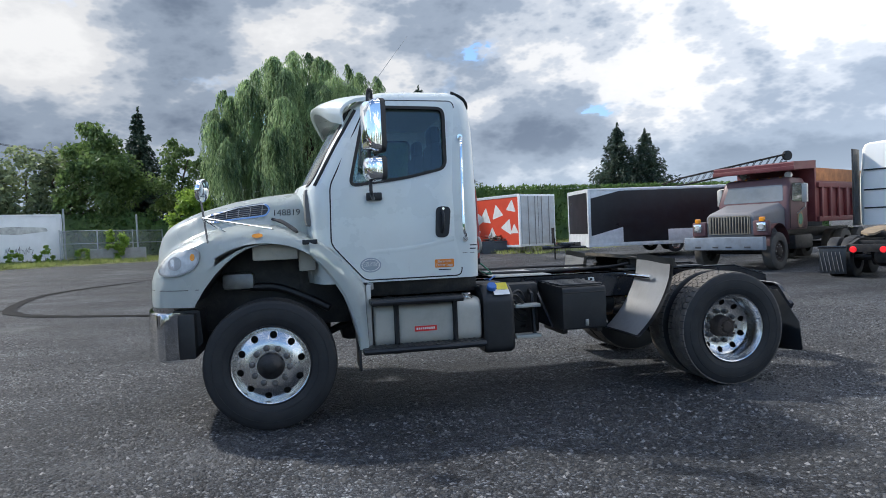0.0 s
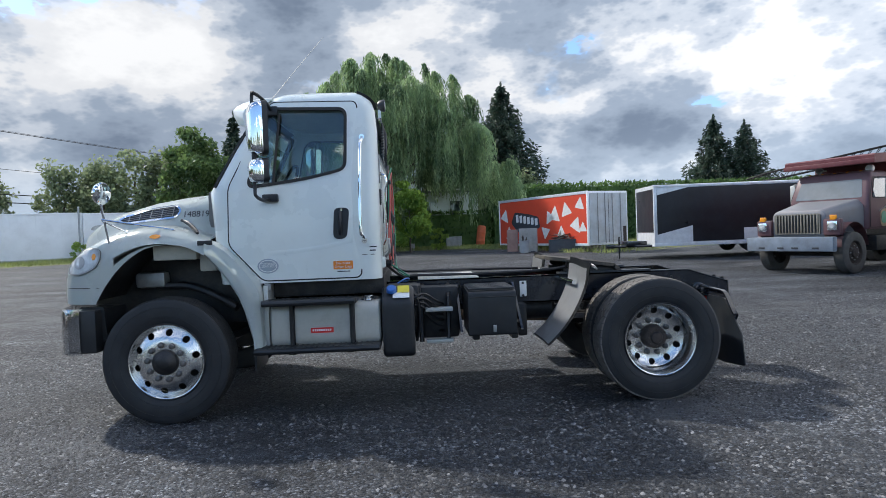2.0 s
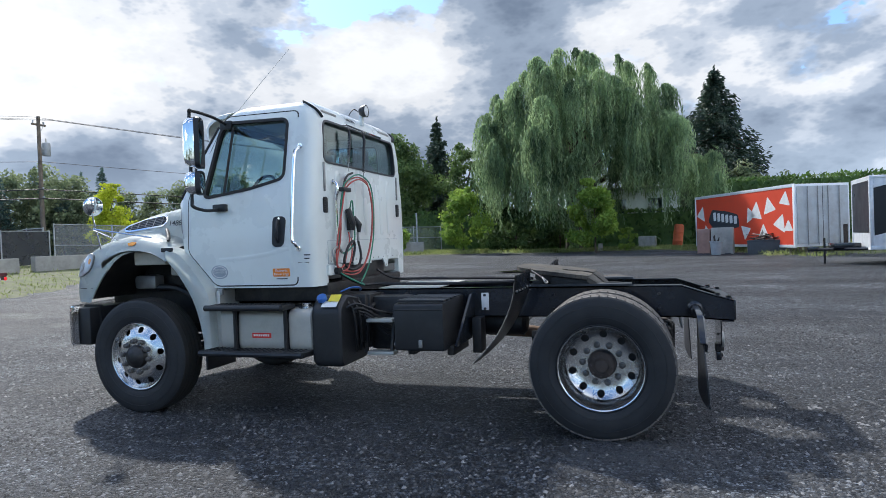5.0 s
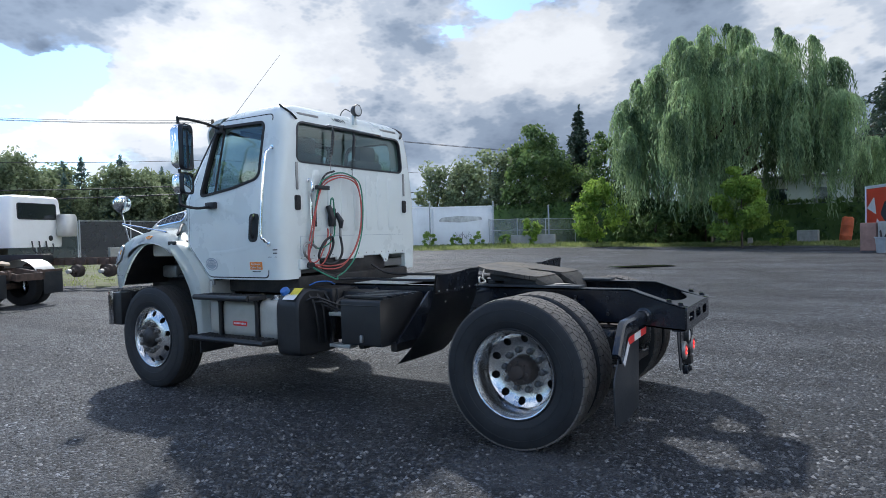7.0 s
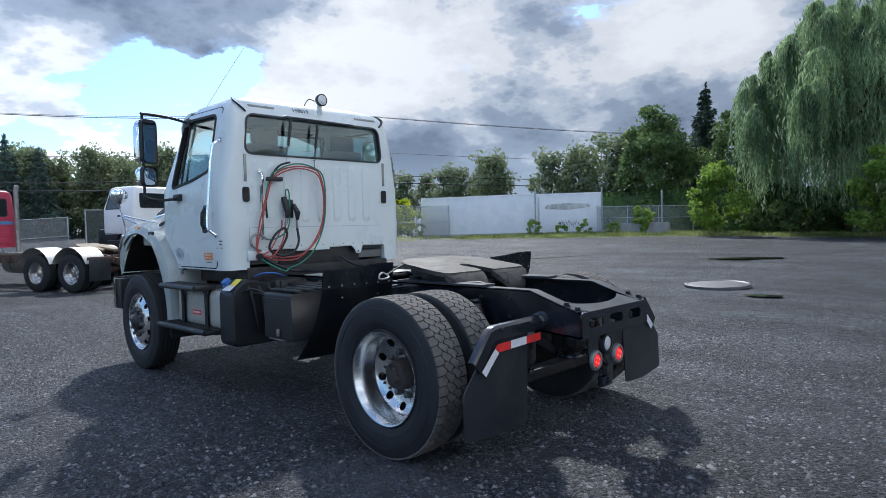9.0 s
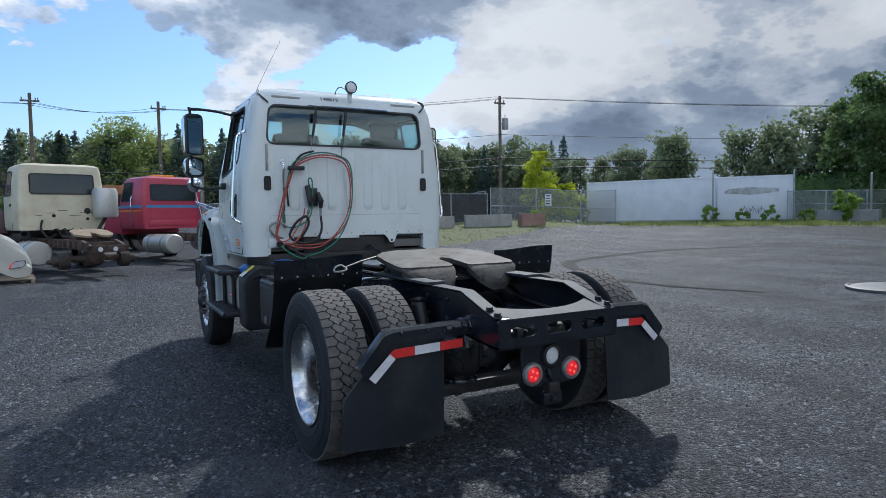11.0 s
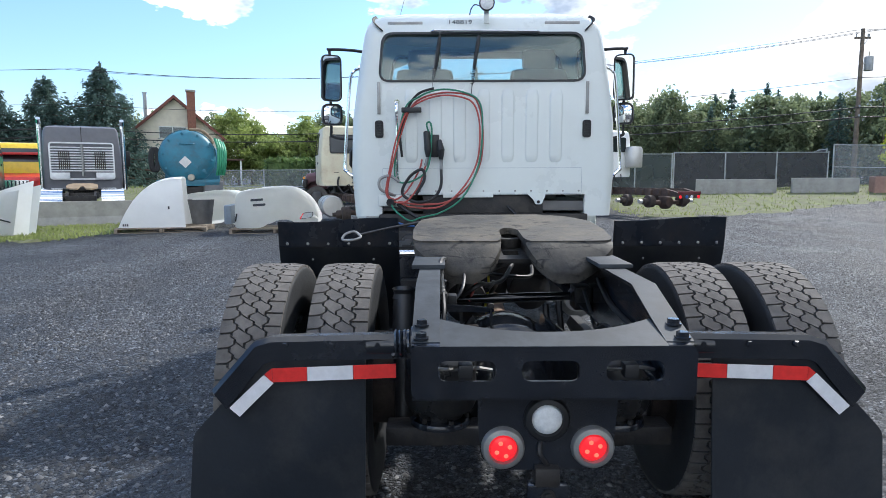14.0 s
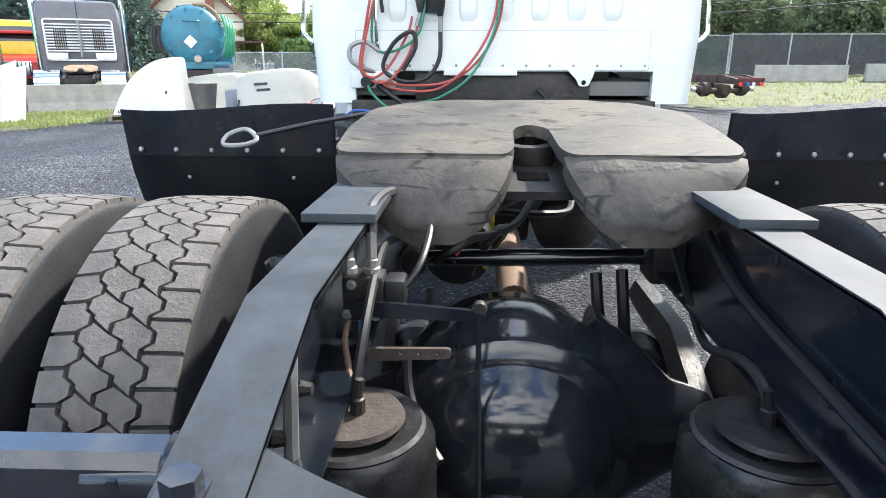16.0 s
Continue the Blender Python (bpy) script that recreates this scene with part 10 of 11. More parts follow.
def willow():
    rng = np.random.default_rng(11)
    x, y = 0.2, 42.6
    t = thing("weeping_willow", "large weeping willow with long hanging green strands", "tree", Matrix.Translation((x, y, ground_z(x, y) - 0.05)))
    trunk_and_limbs(rng, t, 9.8, 6.4, 0.55, 14, 0.55, 0.16)
    H = 13.2
    heads = []
    for i in range(84):                              # heads of the limbs, over a broad dome
        a = i * 2.39996 + rng.uniform(-0.3, 0.3)
        rr = math.sqrt((i + 0.5) / 84) * rng.uniform(0.84, 1.14)
        ex = 6.9 if math.cos(a) > 0 else 6.0
        px, py = rr * ex * math.cos(a), rr * 5.0 * math.sin(a)
        heads.append((px, py, H * (1 - 0.27 * rr ** 2.6) - rng.uniform(0.0, 2.2) + 0.5 * math.sin(3.0 * a + 0.6), rr))
        if rr > 0.45:
            heads.append((px * rng.uniform(0.75, 1.0), py * rng.uniform(0.75, 1.0), H * rng.uniform(0.42, 0.66), rr))
    for i in range(9):                               # a low skirt beyond the gap on the east side
        heads.append((rng.uniform(6.2, 8.6), rng.uniform(-3.0, 1.5), rng.uniform(4.2, 6.6), 0.95))
    pos, ali = [], []
    for px, py, pz, rr in heads:
        a0 = math.atan2(py, px)
        full = rng.uniform(2.6, 5.6) * (0.7 + 0.5 * rr)
        wide = rng.uniform(0.5, 1.35)
        low = rng.choice([0.8, 1.6, 2.8, 4.2, 5.6]) if rr > 0.5 else 3.0
        if 3.0 < px < 5.6:                           # open under the east side
            low = rng.uniform(3.2, 4.4)
        for k in range(50):
            a = a0 + rng.uniform(-math.pi, math.pi) * (0.75 if rr > 0.3 else 1.0)
            out = wide * rng.uniform(0.1, 1.0)
            rise = rng.uniform(0.2, 0.9) * (1.2 - out / wide * 0.6)
            ln = full * rng.uniform(0.35, 1.1) * (1.15 - 0.3 * out / wide)
            ln = min(ln, pz - low - rng.uniform(0.0, 1.2))
            if ln < 0.5:
                continue
            n = int(ln / 0.10)
            s = np.linspace(0, 1, n)
            arch = 1 - np.exp(-3.2 * s * ln / 2.5)
            sway = rng.normal(0, 0.08, 2)
            p = np.stack([px + math.cos(a) * out * arch + sway[0] * s * ln, py + math.sin(a) * out * arch + sway[1] * s * ln, pz + rise * np.sin(np.minimum(s * ln * 1.2, 3.14)) - s * ln], 1)
            p[:, :2] += rng.normal(0, 0.05, (n, 2))
            pos.append(p)
            ali.append(np.tile(np.array([0, 0, -1.0]), (n, 1)) + np.array([math.cos(a), math.sin(a), 0]) * 0.7 * (1 - arch)[:, None])
    leaves("crown", np.concatenate(pos), np.concatenate(ali), 0.30, 0.058, L_WILLOW, t, rng, jitter=0.28)
    return t


def hedge(label, x0, y0, x1, y1, depth, h, seed, z=None, density=30, leaf=None):
    rng = np.random.default_rng(seed)
    a, b = Vector((x0, y0, 0)), Vector((x1, y1, 0))
    ln = (b - a).length
    z = ground_z((x0 + x1) / 2, (y0 + y1) / 2) if z is None else z
    t = thing("clipped_hedge", label, "hedge", Matrix.Translation((x0, y0, z - 0.05)) @ Matrix.Rotation(math.atan2(y1 - y0, x1 - x0), 4, "Z"))
    part("stem_mass", box(0.15, ln - 0.15, 0.15, depth - 0.15, 0, h - 0.2), leaf or L_HEDGE, t)
    n = int(ln * h * density)
    front = np.stack([rng.uniform(0, ln, n), 0.12 * np.sin(rng.uniform(0, 1, n) * 6) + rng.normal(0, 0.10, n), rng.uniform(0, h, n)], 1)
    front[:, 1] += 0.12 * np.sin(front[:, 0] * 2.1) + 0.08 * np.sin(front[:, 2] * 3 + front[:, 0])
    m = int(ln * depth * density)
    top = np.stack([rng.uniform(0, ln, m), rng.uniform(0, depth, m), h + rng.normal(0, 0.06, m)], 1)
    e = int(depth * h * density)
    ends = [np.stack([np.full(e, k) + rng.normal(0, 0.08, e), rng.uniform(0, depth, e), rng.uniform(0, h, e)], 1) for k in (0, ln)]
    pos = np.concatenate([front, top] + ends)
    leaves("foliage", pos, np.tile(np.array([0, -0.5, 0.7]), (len(pos), 1)), 0.34, 0.15, leaf or L_HEDGE, t, rng, jitter=0.6)
    return t


willow()
leafy_tree("young_tree", "fresh green bushy young tree on the grass verge", "tree", -6.4, 39.2, 4.4, 3.6, L_BUSH, 21, low=0.03, leaf=0.2, clumps=55, trunk=0.1)
leafy_tree("young_tree", "fresh green bushy young tree below the willow", "tree", 1.9, 37.6, 4.3, 3.0, L_BUSH, 22, low=0.02, leaf=0.2, clumps=55, trunk=0.1)
leafy_tree("shrub", "small bright green shrub on the grass verge", "shrub", 3.7, 38.6, 1.5, 1.1, L_BUSH, 23, low=0.02, leaf=0.14, clumps=22, per=70, trunk=0.12)
leafy_tree("shrub", "small green shrub beside a concrete block", "shrub", -10.2, 38.2, 2.2, 1.5, L_BUSH, 24, low=0.02, leaf=0.15, clumps=26, per=80, trunk=0.12)
leafy_tree("shrub", "low dark shrub at the foot of the willow", "shrub", -3.6, 42.2, 3.0, 4.6, L_DARK, 25, low=0.0, clumps=50)
leafy_tree("shrub", "low dark shrub under hanging willow strands", "shrub", -0.8, 43.0, 2.8, 4.4, L_DARK, 26, low=0.0, clumps=50)
leafy_tree("broadleaf_tree", "rounded dark green broadleaf tree", "tree", -13.8, 47.5, 9.3, 7.0, L_DARK, 31, low=0.05, leaf=0.28, clumps=110, per=150)
leafy_tree("broadleaf_tree", "dark green broadleaf tree beside the willow", "tree", -8.6, 49.5, 8.8, 5.0, L_DARK, 32, low=0.05, clumps=80)
conifer("spruce_tree", "tall thin dark spruce tree", -12.8, 54.3, 11.7, 7.0, L_SPRUCE, 41)
conifer("spruce_tree", "tall dark spruce behind the cedar hedge", 10.4, 57.0, 14.6, 14.0, L_SPRUCE, 42, tiers=34)
conifer("spruce_tree", "dark spruce behind the cedar hedge", 30.9, 58.9, 11.4, 10.5, L_SPRUCE, 43)
conifer("spruce_tree", "dark spruce behind the cedar hedge", 33.4, 57.9, 10.6, 10.0, L_SPRUCE, 44)
hedge("long tall dark green cedar hedge, clipped flat", 8.0, 46.6, 48.0, 50.5, 1.8, 4.45, 51)
hedge("dark clipped cedar hedge behind the young trees", -10.0, 44.0, -3.6, 45.2, 1.4, 2.4, 52)
hedge("dark clipped cedar hedge under the willow", -3.4, 45.4, 7.8, 46.4, 1.4, 2.6, 53)
hedge("leafy green hedge beyond the parked trucks", -28.9, -3.9, -28.9, 4.0, 1.4, 2.5, 55, density=75, leaf=L_DARK)
hedge("dark unclipped hedge behind the white trailers", -34.0, 46.0, -10.2, 45.2, 1.6, 2.9, 54, density=22)
for wx, wy, wh in ((-15.9, 34.9, 1.3), (-14.4, 35.6, 0.9), (-13.2, 36.3, 1.1), (-11.9, 37.4, 0.9), (-23.2, 31.9, 1.2), (-21.4, 26.6, 0.9)):
    leafy_tree("weed", "leafy green weed clump at the yard's edge", "weed", wx, wy, wh, 1.1, L_BUSH, int(100 - 3 * wx), low=0.0, leaf=0.11, clumps=18, per=60, trunk=0.08, group="weeds")
leafy_tree("bush", "yellow-green leafy bush growing through a chain-link fence", "bush", -25.4, 30.2, 4.7, 3.0, L_YELLOW, 61, low=0.03, leaf=0.18, clumps=50, trunk=0.1)
leafy_tree("bush", "lower yellow-green bush beside a chain-link fence", "bush", -24.6, 31.6, 2.8, 2.8, L_YELLOW, 67, low=0.0, leaf=0.18, clumps=40, trunk=0.1)

# woods all round the yard, a few trees built and repeated
RW = random.Random(9)
wood = [leafy_tree("woodland_tree", "leafy tree in the far woods", "tree", 0, 0, 7.0, 4.2, L_WOOD, 71, z=0.7, leaf=0.27, clumps=95, per=38, low=0.04, group="far woods"),
        leafy_tree("woodland_tree", "leafy tree in the far woods", "tree", 0, 0, 7.0, 2.8, L_WOOD, 72, z=0.7, leaf=0.25, clumps=85, per=36, low=0.03, group="far woods"),
        leafy_tree("woodland_tree", "dark leafy tree in the far woods", "tree", 0, 0, 7.0, 3.8, L_WOOD, 73, z=0.7, leaf=0.27, clumps=95, per=38, low=0.03, group="far woods"),
        conifer("woodland_conifer", "narrow pointed conifer in the far woods", 0, 0, 7.0, 3.4, L_BLUE, 74, z=0.7, group="far conifers", tiers=18, dense=0.4)]
spots = []
for i in range(84):                                  # beyond the fence
    f = i / 83
    spots.append((lerp([(0, -46), (0.45, -57), (1, -58)], f) + RW.uniform(-2.5, 2.5), lerp([(0, 50), (0.45, 22), (1, -6)], f) + RW.uniform(-1, 1), RW.choice((0, 1, 1, 1, 2, 3, 3, 3)), RW.uniform(6.2, 9.4)))
for i in range(70):                                  # a second, denser row
    f = i / 69
    spots.append((lerp([(0, -52), (0.45, -63), (1, -64)], f) + RW.uniform(-2, 2), lerp([(0, 52), (0.45, 22), (1, -8)], f) + RW.uniform(-1, 1), RW.choice((1, 2, 3, 3)), RW.uniform(6.6, 9.6)))
for i in range(14):                                  # behind the white trailers
    f = i / 13
    spots.append((-45 + 27 * f + RW.uniform(-1.5, 1.5), 46 + 5 * f + RW.uniform(-2, 2), RW.choice((0, 2, 2)), 6.4 + 2.6 * f * RW.uniform(0.6, 1)))
for i in range(10):                                  # behind the willow and the hedge
    spots.append((-4 + 1.9 * i + RW.uniform(-1, 1), 53 + RW.uniform(-2, 2), 2, RW.uniform(5.0, 6.6)))
for i in range(9):                                   # round the house
    spots.append((-56 + RW.uniform(-2, 2), -13 + 2.1 * i, RW.choice((0, 1)), RW.uniform(4.5, 6.3)))
# out of view, added so that the mirrors reflect trees
for i in range(14):                                  # behind the way in
    spots.append((46 + RW.uniform(-3, 3), -42 + 5.6 * i, RW.choice((0, 1, 2)), RW.uniform(8.0, 10.5)))
# another unseen row, added to the south for reflections
for i in range(12):
    spots.append((-22 + 5.4 * i, -44 + RW.uniform(-3, 3), RW.choice((0, 1, 2)), RW.uniform(7.0, 9.5)))
for i in range(12):                                  # far side of the road
    spots.append((-60 + RW.uniform(-2, 2), -50 + 3.2 * i, RW.choice((0, 2)), RW.uniform(6.5, 8.5)))
for i, (px, py, k, h) in enumerate(spots):
    s = h / 7.0
    mm = Matrix.Translation((px, py, ground_z(px, py) - 0.1)) @ Matrix.Rotation(RW.uniform(0, 6.28), 4, "Z") @ Matrix.Diagonal((s * RW.uniform(0.85, 1.2), s * RW.uniform(0.85, 1.2), s, 1))
    copy_thing(wood[k], mm)
for k, (px, py) in enumerate(((-61, 12), (-62, 24), (-60, 33), (-61, 3))):
    wood[k].matrix_world = Matrix.Translation((px, py, ground_z(px, py) - 0.1))
conifer("blue_spruce", "broad blue-green spruce beside the house", -46.0, -22.0, 10.9, 13.0, L_BLUE, 81, z=0.2)
conifer("blue_spruce", "broad blue-green spruce beside the house", -42.8, -29.0, 9.0, 11.5, L_BLUE, 86, z=0.2)
conifer("blue_spruce", "broad blue-green spruce beside the house", -44.3, -25.6, 9.6, 12.5, L_BLUE, 82, z=0.2)
leafy_tree("broadleaf_tree", "leafy light green tree beside the house", "tree", -54.0, -13.4, 8.5, 6.4, L_LIGHT, 83, z=0.2, low=0.05, clumps=110)
leafy_tree("broadleaf_tree", "lower light green tree beside the house", "tree", -52.5, -9.4, 5.6, 4.8, L_LIGHT, 84, z=0.2, low=0.05, clumps=80)
leafy_tree("broadleaf_tree", "rounded light green tree beyond the hedge", "tree", -55.0, -7.0, 7.3, 6.4, L_LIGHT, 87, z=0.2, low=0.05, clumps=90)
leafy_tree("broadleaf_tree", "tall light green tree behind the parked trucks", "tree", -56.0, 7.0, 10.6, 9.6, L_LIGHT, 85, z=0.2, low=0.05, clumps=120)
conifer("spruce_tree", "small dark spruce behind the parked trucks", -55.0, 1.9, 9.0, 4.6, L_SPRUCE, 88, z=0.2)


# ---- grass verges ----
def verge(name, label, outline, seed, blades, height=0.22):
    """A sheet of turf following the ground, with an uneven edge, and its blades."""
    rng = np.random.default_rng(seed)
    xs, ys = [p[0] for p in outline], [p[1] for p in outline]
    bm = bmesh.new()
    ring = []
    for i in range(len(outline)):
        a, b = Vector((*outline[i], 0)), Vector((*outline[(i + 1) % len(outline)], 0))
        n = max(2, int((b - a).length / 0.6))
        d = (b - a).normalized()
        for k in range(n):
            p = a.lerp(b, k / n) + Vector((-d.y, d.x, 0)) * float(rng.uniform(-0.45, 0.45))
            ring.append(p)
    tri = geometry.delaunay_2d_cdt([p.to_2d() for p in ring] + [Vector((float(u), float(v))) for u, v in zip(rng.uniform(min(xs), max(xs), 500), rng.uniform(min(ys), max(ys), 500)) if inside((u, v), outline)], [], [list(range(len(ring)))], 1, 1e-5)
    vs = [bm.verts.new((p.x, p.y, ground_z(p.x, p.y) + (0.03 + 0.04 * float(rng.uniform()) if i >= len(ring) else -0.03))) for i, p in enumerate(tri[0])]
    for f in tri[2]:
        try:
            bm.faces.new([vs[j] for j in f])
        except ValueError:
            pass
    ob = part(name, bm, M["turf"], None, "")
    tagged(ob, label, "grass", kind="structure")
    pts = []
    clump = rng.uniform(0, 1, (60, 2)) * (max(xs) - min(xs), max(ys) - min(ys)) + (min(xs), min(ys))
    while len(pts) < blades:
        u, v = rng.uniform(min(xs), max(xs)), rng.uniform(min(ys), max(ys))
        if rng.uniform() < 0.3:
            c = clump[rng.integers(60)]
            u, v = c[0] + rng.normal(0, 0.5), c[1] + rng.normal(0, 0.5)
        if inside((u, v), outline):
            pts.append((u, v, ground_z(u, v) + height * 0.42))
    ob = leaves("grass", np.array(pts), np.tile(np.array([0, 0, 1.0]), (len(pts), 1)), height, 0.035, L_GRASS, None, rng, jitter=0.4)
    tagged(ob, "uneven green grass with dry tufts", "grass", kind="stuff")


verge("turf", "rough grass verge along the trailers and trees", [(-23, 30.4), (-19.5, 30.2), (-13.0, 33.2), (-9, 35.6), (-5, 38.4), (2, 39.8), (5.5, 38.5), (11.5, 31.5), (9.6, 28.6), (12.0, 28.6), (17, 31), (44, 44), (44, 49), (8, 52), (-20, 52), (-30, 40)], 91, 16000)
verge("turf", "bright grass edge before the trees and trailers", [(-19.0, 30.6), (-13.0, 33.4), (-9, 35.8), (-5, 38.0), (2, 39.4), (5.5, 38.0), (9.2, 31.4), (9.4, 29.4), (11.0, 30.2), (9, 40), (6, 43), (-8, 41.5), (-14, 38), (-20, 33.6)], 95, 16000, 0.26)
verge("turf", "weedy grass strip along the chain-link fence", [(-15.5, 13.2), (-16.6, 18), (-18.8, 25), (-19.6, 29.8), (-26, 31.2), (-27.5, 27), (-26.2, 12.2)], 92, 3200, 0.16)
verge("turf", "grass strip in front of the concrete barriers", [(-6.6, -11.0), (-7.0, -5.4), (-7.6, -3.0), (-9.6, -2.4), (-14.2, -1.2), (-15.2, -1.4), (-8.6, -12.2)], 93, 9000, 0.13)
verge("turf", "lawn round the house beyond the yard", [(-24, -30), (-22, -12), (-27, -2), (-34, 8), (-60, 8), (-60, -45), (-30, -45)], 94, 6000, 0.3)

# ---- fence ----
def mesh_mat(name, col, cover, scale):
    """Woven wire or screen cloth: see-through between its threads."""
    m = bpy.data.materials.new(name)
    m.use_nodes = True
    nt = m.node_tree
    p = nt.nodes["Principled BSDF"]
    p.inputs["Base Color"].default_value = (*col, 1)
    p.inputs["Roughness"].default_value = 0.6
    tc = nt.nodes.new("ShaderNodeTexCoord")
    n = node(nt, "ShaderNodeTexNoise", Scale=scale, Detail=3.0)
    nt.links.new(tc.outputs["Object"], n.inputs["Vector"])
    mr = nt.nodes.new("ShaderNodeMapRange")
    mr.inputs["From Min"].default_value, mr.inputs["From Max"].default_value = 0.3, 0.7
    mr.inputs["To Min"].default_value, mr.inputs["To Max"].default_value = cover - 0.08, cover + 0.08
    nt.links.new(n.outputs["Fac"], mr.inputs["Value"])
    nt.links.new(mr.outputs[0], p.inputs["Alpha"])
    return m


M["galvanised"] = mat("galvanised_steel", (0.42, 0.44, 0.45), 0.5, metal=0.5, var=0.15, scale=6)
M["screen"] = mesh_mat("black_screen_cloth", (0.045, 0.05, 0.055), 0.80, 1.5)
M["green_screen"] = mesh_mat("grey_green_screen_cloth", (0.05, 0.068, 0.064), 0.78, 1.5)
M["chain"] = mesh_mat("chain_link_wire", (0.35, 0.37, 0.38), 0.22, 30)
M["concrete"] = mat("weathered_concrete", (0.36, 0.35, 0.32), 0.9, var=0.15, scale=3, bump=0.3, bscale=40, dirt=(0.17, 0.17, 0.15), dirt_amount=0.5, dirt_scale=2.5)
M["concrete_red"] = mat("reddish_concrete", (0.32, 0.20, 0.16), 0.9, var=0.2, scale=3, bump=0.3, bscale=40)
M["pole_wood"] = mat("grey_pole_timber", (0.16, 0.13, 0.10), 0.9, var=0.3, scale=4, bump=0.3, bscale=30)
M["wire"] = mat("black_power_line", (0.02, 0.02, 0.022), 0.6)
M["grey_can"] = mat("grey_transformer_paint", (0.35, 0.37, 0.38), 0.5)
M["siding"] = mat("cream_siding", (0.72, 0.69, 0.58), 0.7, var=0.08, scale=2)
M["brown_trim"] = mat("red_brown_trim", (0.17, 0.055, 0.04), 0.6, var=0.2)
M["chimney_brick"] = mat("brown_chimney_brick", (0.22, 0.10, 0.07), 0.9, var=0.3, scale=9, bump=0.3, bscale=20)
M["roof"] = mat("dark_shingles", (0.10, 0.06, 0.05), 0.9, var=0.3, scale=5)
M["old_wood"] = mat("grey_weathered_wood", (0.33, 0.29, 0.24), 0.9, var=0.3, scale=7, bump=0.3, bscale=40)
M["orange_drum"] = mat("faded_orange_plastic", (0.62, 0.13, 0.05), 0.6, var=0.2, scale=4)
M["grey_bin"] = mat("dark_grey_bin", (0.07, 0.08, 0.09), 0.7, var=0.2)


def fence(label, pts, h, cloth, gap=2.6, clothed=True, level=None):
    """Chain-link fence: posts, rails and one sheet of mesh a bay."""
    f = thing("chain_link_fence", label, "fence", Matrix.Translation((pts[0][0], pts[0][1], ground_z(*pts[0]))))
    o = Vector((pts[0][0], pts[0][1], ground_z(*pts[0])))
    stops = []
    for a, b in zip(pts, pts[1:]):
        a, b = Vector(a), Vector(b)
        n = max(1, round((b - a).length / gap))
        for k in range(n):
            stops.append(a.lerp(b, k / n))
    stops.append(Vector(pts[-1]))
    stops = [Vector((p.x, p.y, ground_z(p.x, p.y))) - o for p in stops]
    up = Vector((0, 0, 1))
    rise = lambda p: h if level is None else level - o.z - p.z
    for p in stops:
        part("post", cyl(p - up * 0.1, p + up * (rise(p) + 0.05), 0.035, 8), M["galvanised"], f)
    for p, q in zip(stops, stops[1:]):
        part("top_rail", cyl(p + up * rise(p), q + up * rise(q), 0.024, 6), M["galvanised"], f)
        d = (q - p).normalized()
        s = Vector((-d.y, d.x, 0)) * 0.006
        bm = bmesh.new()
        e = [p + up * 0.08 + d * 0.04, q + up * 0.08 - d * 0.04, q + up * (rise(q) - 0.03) - d * 0.04, p + up * (rise(p) - 0.03) + d * 0.04]
        loft([[v - s for v in e], [v + s for v in e]], bm)
        part("mesh_panel", bm, cloth, f, smooth=False)
        if not clothed:
            part("mid_rail", cyl(p + up * 1.0, q + up * 1.0, 0.022, 6), M["galvanised"], f)
    return f


fence("chain-link fence lined with black screen cloth", [(-25, 17.9), (-25, 25.7)], 1.9, M["screen"], level=2.68)
fence("bare chain-link fence behind the parked trucks", [(-27, 12.0), (-28.5, -9.0)], 1.9, M["chain"], 2.8, False)
fence("chain-link gate lined with grey-green screen cloth", [(-25, 12.2), (-25, 17.8)], 1.9, M["green_screen"], 1.9, level=2.62)
fence("bare galvanised chain-link fence running past a bush", [(-24.9, 25.9), (-22.6, 31.2), (-21.6, 33.2)], 2.1, M["chain"], 2.6, False)
fence("bare galvanised chain-link fence beside white trailers", [(-12.8, 37.2), (-9.6, 38.8), (-8.6, 41.4)], 1.7, M["chain"], 2.2, False)
fence("chain-link fence with black screen running past the road", [(-26, 26.2), (-44, 34)], 1.9, M["screen"], 3.0)
for px, py, hh in ((-16.25, 35.55, 3.0), (-12.7, 37.6, 2.9), (-9.3, 38.6, 2.6)):
    ps = thing("steel_post", "tall galvanised steel post standing in grass", "post", Matrix.Translation((px, py, ground_z(px, py) - 0.05)), "steel posts")
    part("shaft", cyl((0, 0, 0), (0, 0, hh), 0.05, 10), M["galvanised"], ps)
    part("cap", lathe([(0, 0.05), (0.058, 0.03), (0.058, -0.02)], 10, "z", (0, 0, hh)), M["galvanised"], ps)


